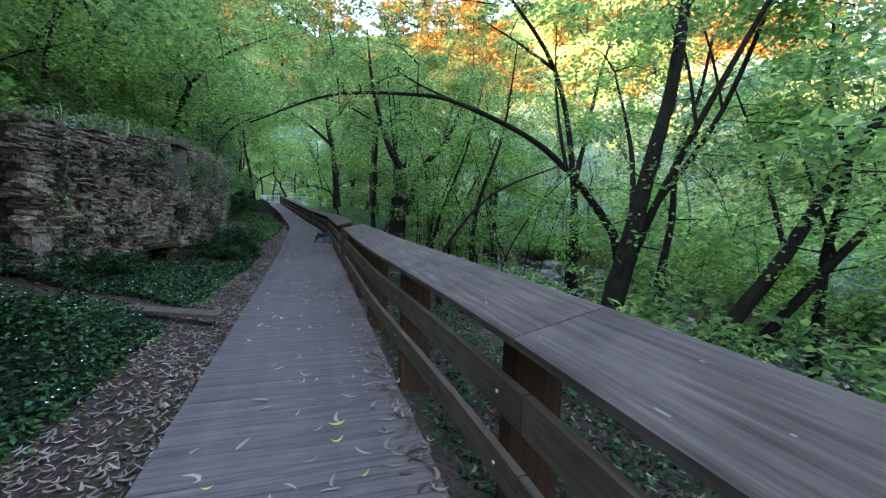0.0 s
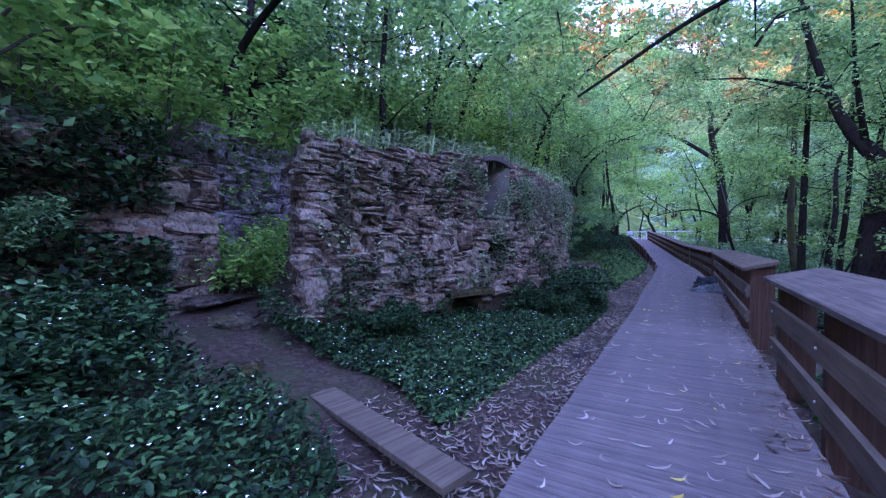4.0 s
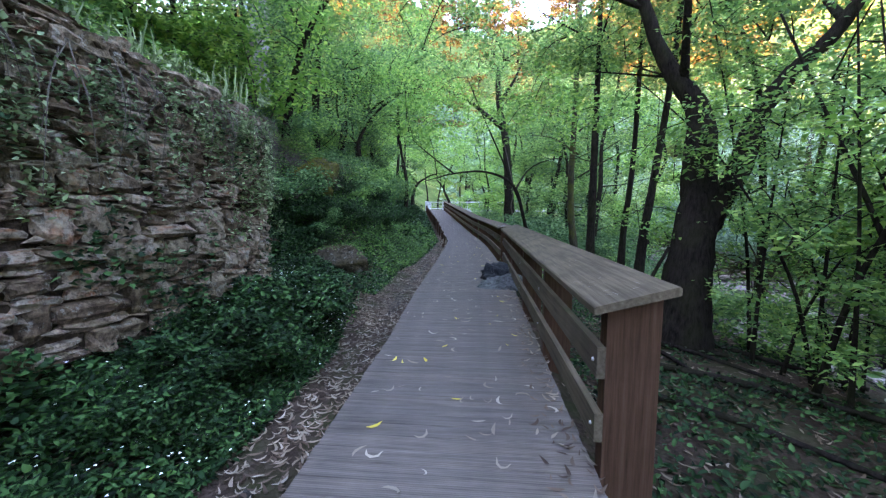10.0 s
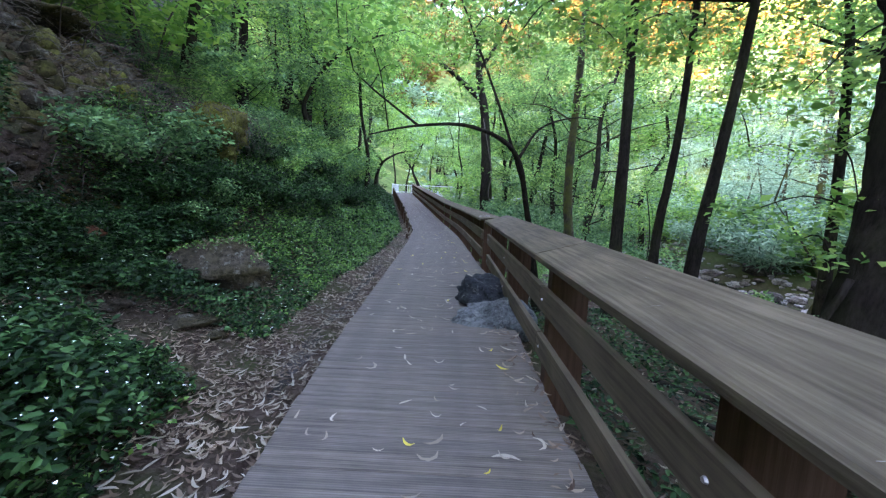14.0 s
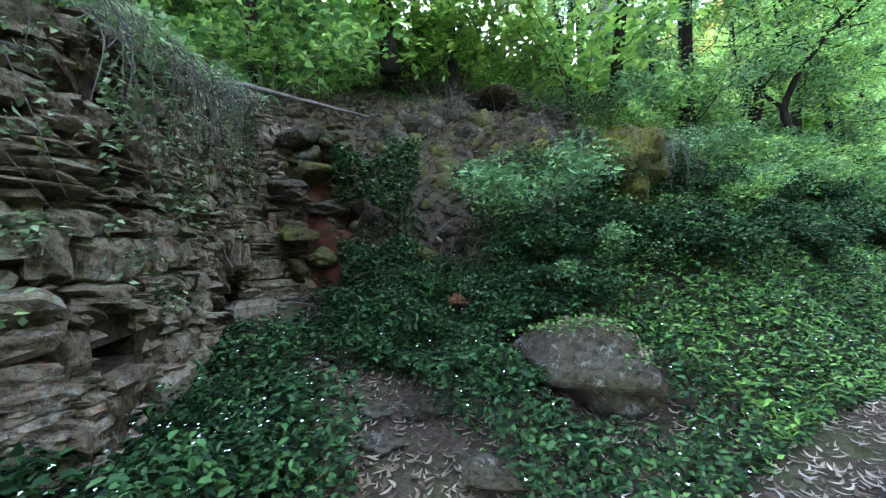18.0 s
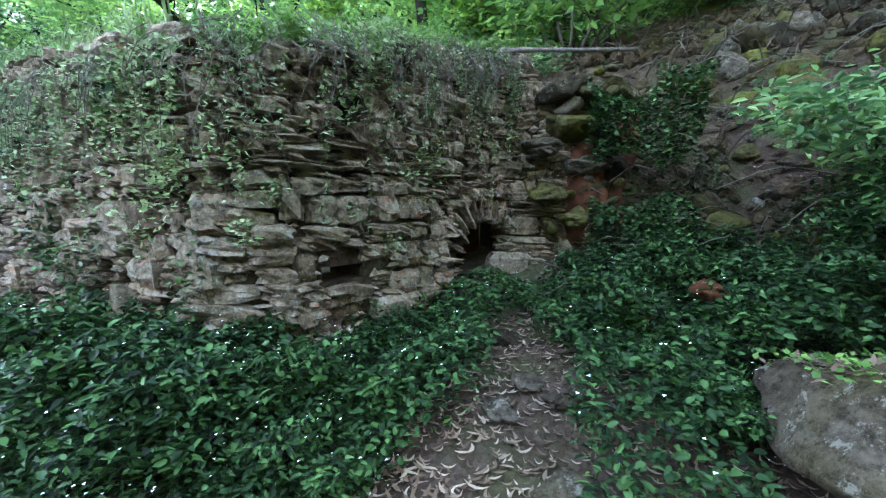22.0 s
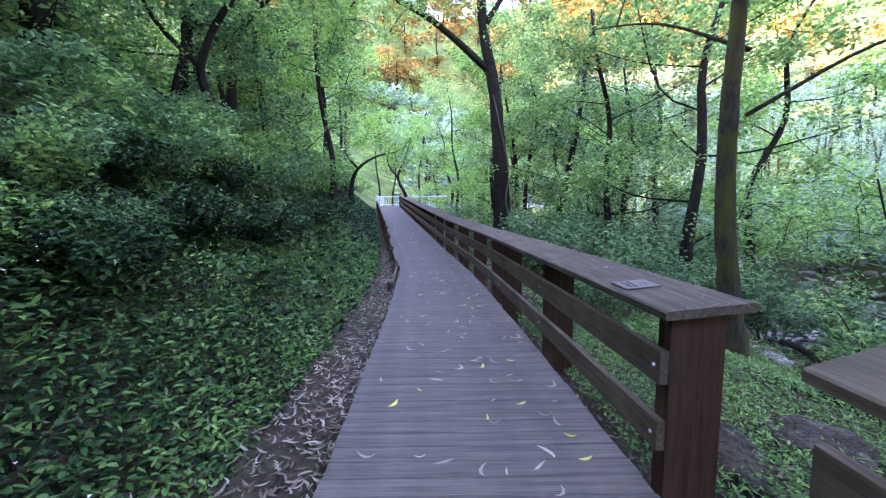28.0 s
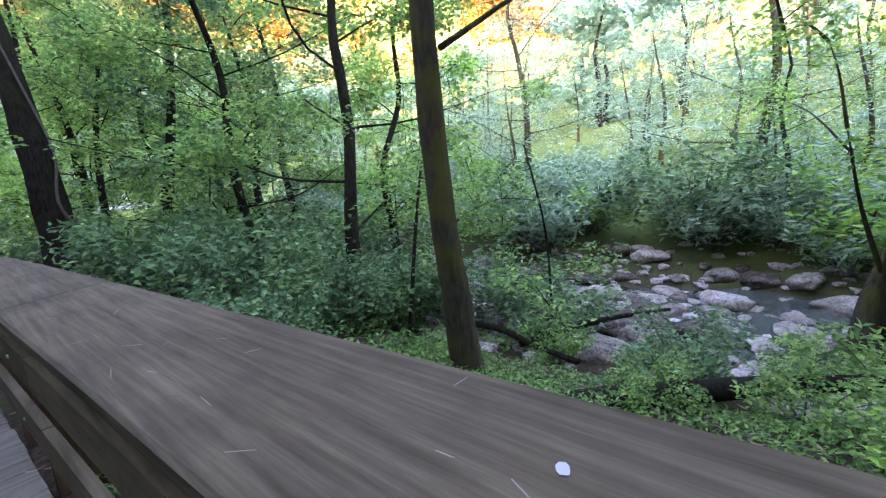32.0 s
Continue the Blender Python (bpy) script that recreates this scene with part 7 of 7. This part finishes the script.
litter("fallen_leaves", "pale curled fallen leaves scattered on the boardwalk", LITTER_PALE, 700, lambda y, u: deck_left(y) + 0.06 + (deck_right(y) - deck_left(y) - 0.1) * u ** 0.8, -6, 30, lambda x, y: deck_z(y) + 0.001, 0.12, 1.1)
litter("fallen_leaves", "yellow fallen leaves on the boardwalk", LITTER_YELLOW, 60, lambda y, u: deck_left(y) + 0.1 + (deck_right(y) - deck_left(y) - 0.2) * u ** 0.7, -4, 20, lambda x, y: deck_z(y) + 0.003, 0.09, 0.5, 0.13)
litter("fallen_leaves", "brown leaf drift against the handrail foot", LITTER, 900, lambda y, u: deck_right(y) - 0.02 - 0.22 * u * u, -6, 13.4, lambda x, y: 0.002, 0.08, 0.7, 0.12)
litter("leaf_litter", "thick dry brown leaf litter beside the boardwalk", LITTER, 15000, lambda y, u: deck_left(y) - 0.02 - 1.25 * u ** 1.3, -7, 24, lambda x, y: ground_z(x, y) + 0.012, 0.075, 0.7, 0.12)
litter("leaf_litter", "pale dry leaves in the litter beside the boardwalk", LITTER_PALE, 4200, lambda y, u: deck_left(y) - 0.02 - 1.2 * u ** 1.2, -7, 24, lambda x, y: ground_z(x, y) + 0.02, 0.09, 0.9)
litter("leaf_litter", "dry leaves on the earth path to the ruin", LITTER, 4200, lambda y, u: -0.6 - 2.6 * u, 8.8, 11.2, lambda x, y: ground_z(x, y) + 0.012, 0.065, 0.7, 0.12)
litter("leaf_litter", "dry leaves below the handrail", LITTER, 7000, lambda y, u: deck_right(y) + 0.1 + 3.4 * u, -7, 26, lambda x, y: ground_z(x, y) + 0.012, 0.09, 0.6, 0.12)

litter("leaf_litter", "dry brown leaves lying over the eroded bank", LITTER, 9000, lambda y, u: deck_left(y) - 2.7 - 3.6 * u, 9.6, 16.0, lambda x, y: ground_z(x, y) + 0.02, 0.1, 0.7, 0.16)
rub_v, rub_f = [], []
for k in range(2600):
    y = 9.9 + 5.6 * g.random()
    x = deck_left(y) - 2.8 - 2.9 * g.random()
    s_ = 0.025 + 0.085 * g.random() ** 2
    e = Euler(tuple(6.28 * g.random(3))).to_matrix()
    rub_f += [tuple(i + len(rub_v) for i in q) for q in base_f]
    rub_v += list(map(tuple, (base_v * s_) @ np.array(e) + np.array([x, y, ground_z(x, y) + 0.3 * s_])))
tagged(link_mesh("rubble", rub_v, rub_f, BANK_STONE), "small rubble and clods on the eroded bank", "stones", kind="stuff")

# dry twigs and a fallen branch over the eroded bank
v, f = tube([(-3.5, 8.9, 3.06), (-3.99, 9.05, 3.13), (-3.95, 9.6, 3.02), (-3.8, 10.4, 2.82)], 0.035, 0.015, 6, 0.1, 4)
tagged(link_mesh("fallen_branch", v, f, DEAD, smooth=True), "bare fallen branch lying along the wall top", "branch")
tw = []
for i in range(520):
    y = 9.8 + 6.5 * g.random()
    x = deck_left(y) - 3.0 - 2.2 * g.random()
    z = ground_z(x, y, False) + 0.05
    d = Vector((0.5 + 0.5 * g.random(), g.standard_normal() * 0.6, -0.5 + 0.9 * g.random())) * (0.3 + 0.8 * g.random())
    p = Vector((x, y, z + 0.1))
    tw.append(tube([p, p + d * 0.5 + Vector((0, 0, 0.12)), p + d], 0.008, 0.003, 4, 0.0, 3))
tagged(link_mesh("dry_twigs", *join(tw), DEAD), "tangle of bare dry twigs on the bank", "twigs", kind="stuff")
for k, (a, b_, r) in enumerate([((3.4, 16.15, -0.55), (5.3, 13.95, -0.62), 0.11), ((5.05, 17.7, -0.72), (4.55, 16.2, -0.68), 0.05), ((4.9, 17.0, -0.8), (7.4, 15.9, -1.0), 0.05), ((2.5, 10.5, -0.42), (4.6, 8.4, -0.55), 0.04), ((2.4, 9.9, -0.4), (4.0, 7.9, -0.5), 0.03), ((2.2, 8.7, -0.4), (4.4, 7.3, -0.5), 0.045), ((2.1, 9.2, -0.38), (3.6, 9.0, -0.45), 0.05), ((2.0, 7.9, -0.38), (3.4, 6.6, -0.45), 0.035), ((2.6, 9.6, -0.42), (3.0, 7.7, -0.42), 0.03)]):
    a, b_ = Vector(a), Vector(b_)
    v, f = tube([a, a.lerp(b_, 0.35) + Vector((0, 0, 0.06)), a.lerp(b_, 0.7) + Vector((0, 0.1, 0.02)), b_], r, r * 0.6, 8, 0.08, 4)
    tagged(link_mesh("fallen_log", v, f, BARK, smooth=True), "dark fallen log on the river bank", "log", "fallen logs")


# leaves and creepers lying on the boulders
def dress(ob, label, mat, n, length, narrow, low=0.55):
    me, m_ = ob.data, ob.matrix_world
    tops = [m_ @ q.co for q in me.vertices if (m_.to_3x3() @ q.normal).normalized().z > low]
    pts_ = np.array([tops[int(g.integers(0, len(tops)))] for _ in range(n)]) + 0.025 * g.standard_normal((n, 3)) * np.array([1, 1, 0.3]) + np.array([0, 0, 0.012])
    v_, lp_ = leaf_cards(pts_, length, length * narrow, g, 1.6, 0.12)
    return tagged(fast_mesh("boulder_plants", v_, 3, mat, None, lp_), label, "plants", kind="stuff")


dress(ivy_boulder, "dry leaves caught on a boulder top", LITTER, 150, 0.05, 0.4, 0.75)
dress(ivy_boulder, "creeping green leaves on a boulder top", LEAF_GRASS, 420, 0.034, 0.7, 0.7)
dress(moss_boulder, "yellow-green moss cushions on a boulder", MOSS, 5200, 0.022, 0.8, 0.1)

# ---------------------------------------------------------------- hanging dry stems on the ruin
g = np.random.default_rng(31)
st = []
for pts, n, top_z in ((END, 170, lambda s: 2.45 + 0.2 * s), ([(-1.7, 6.2), (-1.62, 7.6), (-1.64, 8.2)], 35, lambda s: 2.42), (FRONT, 30, lambda s: 2.42)):
    line = Line(pts)
    for _ in range(n):
        s = line.d[-1] * g.random()
        p, t = line.at(s)
        nrm = Vector((t.y, -t.x))
        z = top_z(s) + 0.05 * g.standard_normal()
        ln = 0.2 + 0.7 * g.random() ** 2
        a = p + nrm * 0.05
        q = p + nrm * (0.1 + 0.08 * g.random()) + t * 0.08 * g.standard_normal()
        e = q + t * 0.12 * g.standard_normal()
        st.append(tube([(a.x, a.y, z + 0.03), (q.x, q.y, z - ln * 0.35), (e.x, e.y, z - ln)], 0.0036, 0.0016, 4, 0.0, 3))
tagged(link_mesh("hanging_stems", *join(st), DEAD), "dry grey stems hanging down the ruined wall", "plants", kind="stuff")
strand = []
for pts, n, top_z in ((END, 130, lambda s: 2.5 + 0.2 * s), ([(-1.75, 5.6), (-1.62, 7.6), (-1.64, 8.2)], 60, lambda s: 2.45), (FRONT, 50, lambda s: 2.45)):
    line = Line(pts)
    for _ in range(n):
        s = line.d[-1] * g.random()
        p, t = line.at(s)
        nrm = Vector((t.y, -t.x))
        ln, z = 0.12 + 0.65 * g.random() ** 2, top_z(s) - (0.9 * g.random() ** 3)
        for i in range(int(ln * 60)):
            q = p + nrm * (0.08 + 0.06 * g.random()) + t * 0.018 * g.standard_normal()
            strand.append((q.x, q.y, z - ln * i / (ln * 60)))
v, lp = leaf_cards(np.array(strand), 0.04, 0.02, g, 0.2, 0.2, droop=0.5)
tagged(fast_mesh("trailing_plants", v, 3, LEAF_PALE, None, lp), "pale green trailing stems hanging down the ruin", "plants", kind="stuff")
st = []
for _ in range(45):
    x, y = -2.95 + 0.25 * g.standard_normal(), 13.3 + 0.4 * g.standard_normal()
    z = 2.62 + 0.1 * g.random()
    st.append(tube([(x, y, z), (x + 0.12, y - 0.02, z - 0.1), (x + 0.2 + 0.06 * g.standard_normal(), y + 0.08 * g.standard_normal(), z - 0.4 - 0.4 * g.random())], 0.006, 0.002, 4, 0.0, 3))
tagged(link_mesh("hanging_grass", *join(st), DEAD), "straw-coloured dry grass hanging over a mossy boulder", "grass", kind="stuff")

# ---------------------------------------------------------------- marks on the handrail caps


def cap_mark(parent, mat, x, y, ln, wd, ang, inner, inner_z, width, rise, name, lift=0.0015):
    """A thin worn mark lying on a tilted cap board; x is the share of the cap's width."""
    c, s = math.cos(ang), math.sin(ang)
    v = []
    for a, b_ in ((-0.5, -0.5), (-0.2, -0.62), (0.25, -0.55), (0.5, -0.3), (0.5, 0.3), (0.2, 0.6), (-0.25, 0.5), (-0.5, 0.25)):
        dx, dy = a * ln * c - b_ * wd * s, a * ln * s + b_ * wd * c
        px = x * width + dx
        v.append((inner + px, y + dy, inner_z + rise * px / width + lift))
    return link_mesh(name, v, [tuple(range(8))], mat, parent)


g = np.random.default_rng(33)
for k in range(46):
    y = -4.5 + 8.8 * g.random()
    cap_mark(rail_a, KNOT if k % 2 else SCRATCH, 0.12 + 0.76 * g.random(), y, 0.012 + 0.035 * g.random(), 0.003 + 0.004 * g.random(), 1.57 + 0.5 * g.standard_normal(), 1.17 + 0.14 * smooth(1.5, -2.5, y), 1.0, 0.42, 0.11, "knot" if k % 2 else "scratch")
for k in range(40):
    y = 6.1 + (1.6 * g.random() ** 1.5 if k % 3 else 7.0 * g.random())
    cap_mark(rail_b, SCRATCH if k % 4 else KNOT, 0.1 + 0.8 * g.random(), y, 0.02 + 0.06 * g.random(), 0.0015 + 0.001 * g.random(), 1.57 * g.random() * 2, 1.15, 0.985, 0.37, 0.11, "scratch" if k % 4 else "knot")
for k in range(34):
    y = 13.95 + 3.0 * g.random()
    inner = deck_right(y) - 0.04
    cap_mark(rail_c, SCRATCH if k % 5 else KNOT, 0.1 + 0.8 * g.random(), y, 0.02 + 0.06 * g.random(), 0.0012 + 0.001 * g.random(), 6.28 * g.random(), inner, 0.975, 0.39, 0.04, "scratch" if k % 5 else "knot")
sx = deck_right(15.03) - 0.04
sticker = cap_mark(None, PAPER, 0.62, 15.03, 0.02, 0.014, 0.4, sx, 0.975, 0.39, 0.04, "sticker", 0.003)
tagged(sticker, "small torn white sticker on the handrail cap", "sticker")
scrap = rock("paper_scrap", "crumpled white paper scrap on the bank", PAPER, (-4.8, 13.55, ground_z(-4.8, 13.55) + 0.05), (0.07, 0.05, 0.05), 171, 0, 0, 0.9, "", "litter")

# bolts that hold the side boards to the posts
bolt = bpy.data.meshes.new("bolt")
bv, bf = tube([(0, 0, 0), (-0.008, 0, 0)], 0.012, 0.009, 8, 0.0, 1)
bolt.from_pydata([tuple(q) for q in bv], [], bf)
bolt.materials.append(SCREW)
for rail, inner, posts in ((rail_b, lambda y: 1.15, (6.16, 7.9, 9.6, 11.4, 13.2)), (rail_c, lambda y: deck_right(y) - 0.04, (14.13, 15.87, 17.6, 18.35, 20.0, 21.7)), (rail_a, lambda y: 1.17 + 0.14 * smooth(1.5, -2.5, y), (-3.9, -2.1, -0.3, 1.4, 3.0, 4.42))):
    for yy in posts:
        for z in (0.28, 0.65):
            share("bolt", bolt, rail, Matrix.Translation((inner(yy) + 0.049, yy, z)))

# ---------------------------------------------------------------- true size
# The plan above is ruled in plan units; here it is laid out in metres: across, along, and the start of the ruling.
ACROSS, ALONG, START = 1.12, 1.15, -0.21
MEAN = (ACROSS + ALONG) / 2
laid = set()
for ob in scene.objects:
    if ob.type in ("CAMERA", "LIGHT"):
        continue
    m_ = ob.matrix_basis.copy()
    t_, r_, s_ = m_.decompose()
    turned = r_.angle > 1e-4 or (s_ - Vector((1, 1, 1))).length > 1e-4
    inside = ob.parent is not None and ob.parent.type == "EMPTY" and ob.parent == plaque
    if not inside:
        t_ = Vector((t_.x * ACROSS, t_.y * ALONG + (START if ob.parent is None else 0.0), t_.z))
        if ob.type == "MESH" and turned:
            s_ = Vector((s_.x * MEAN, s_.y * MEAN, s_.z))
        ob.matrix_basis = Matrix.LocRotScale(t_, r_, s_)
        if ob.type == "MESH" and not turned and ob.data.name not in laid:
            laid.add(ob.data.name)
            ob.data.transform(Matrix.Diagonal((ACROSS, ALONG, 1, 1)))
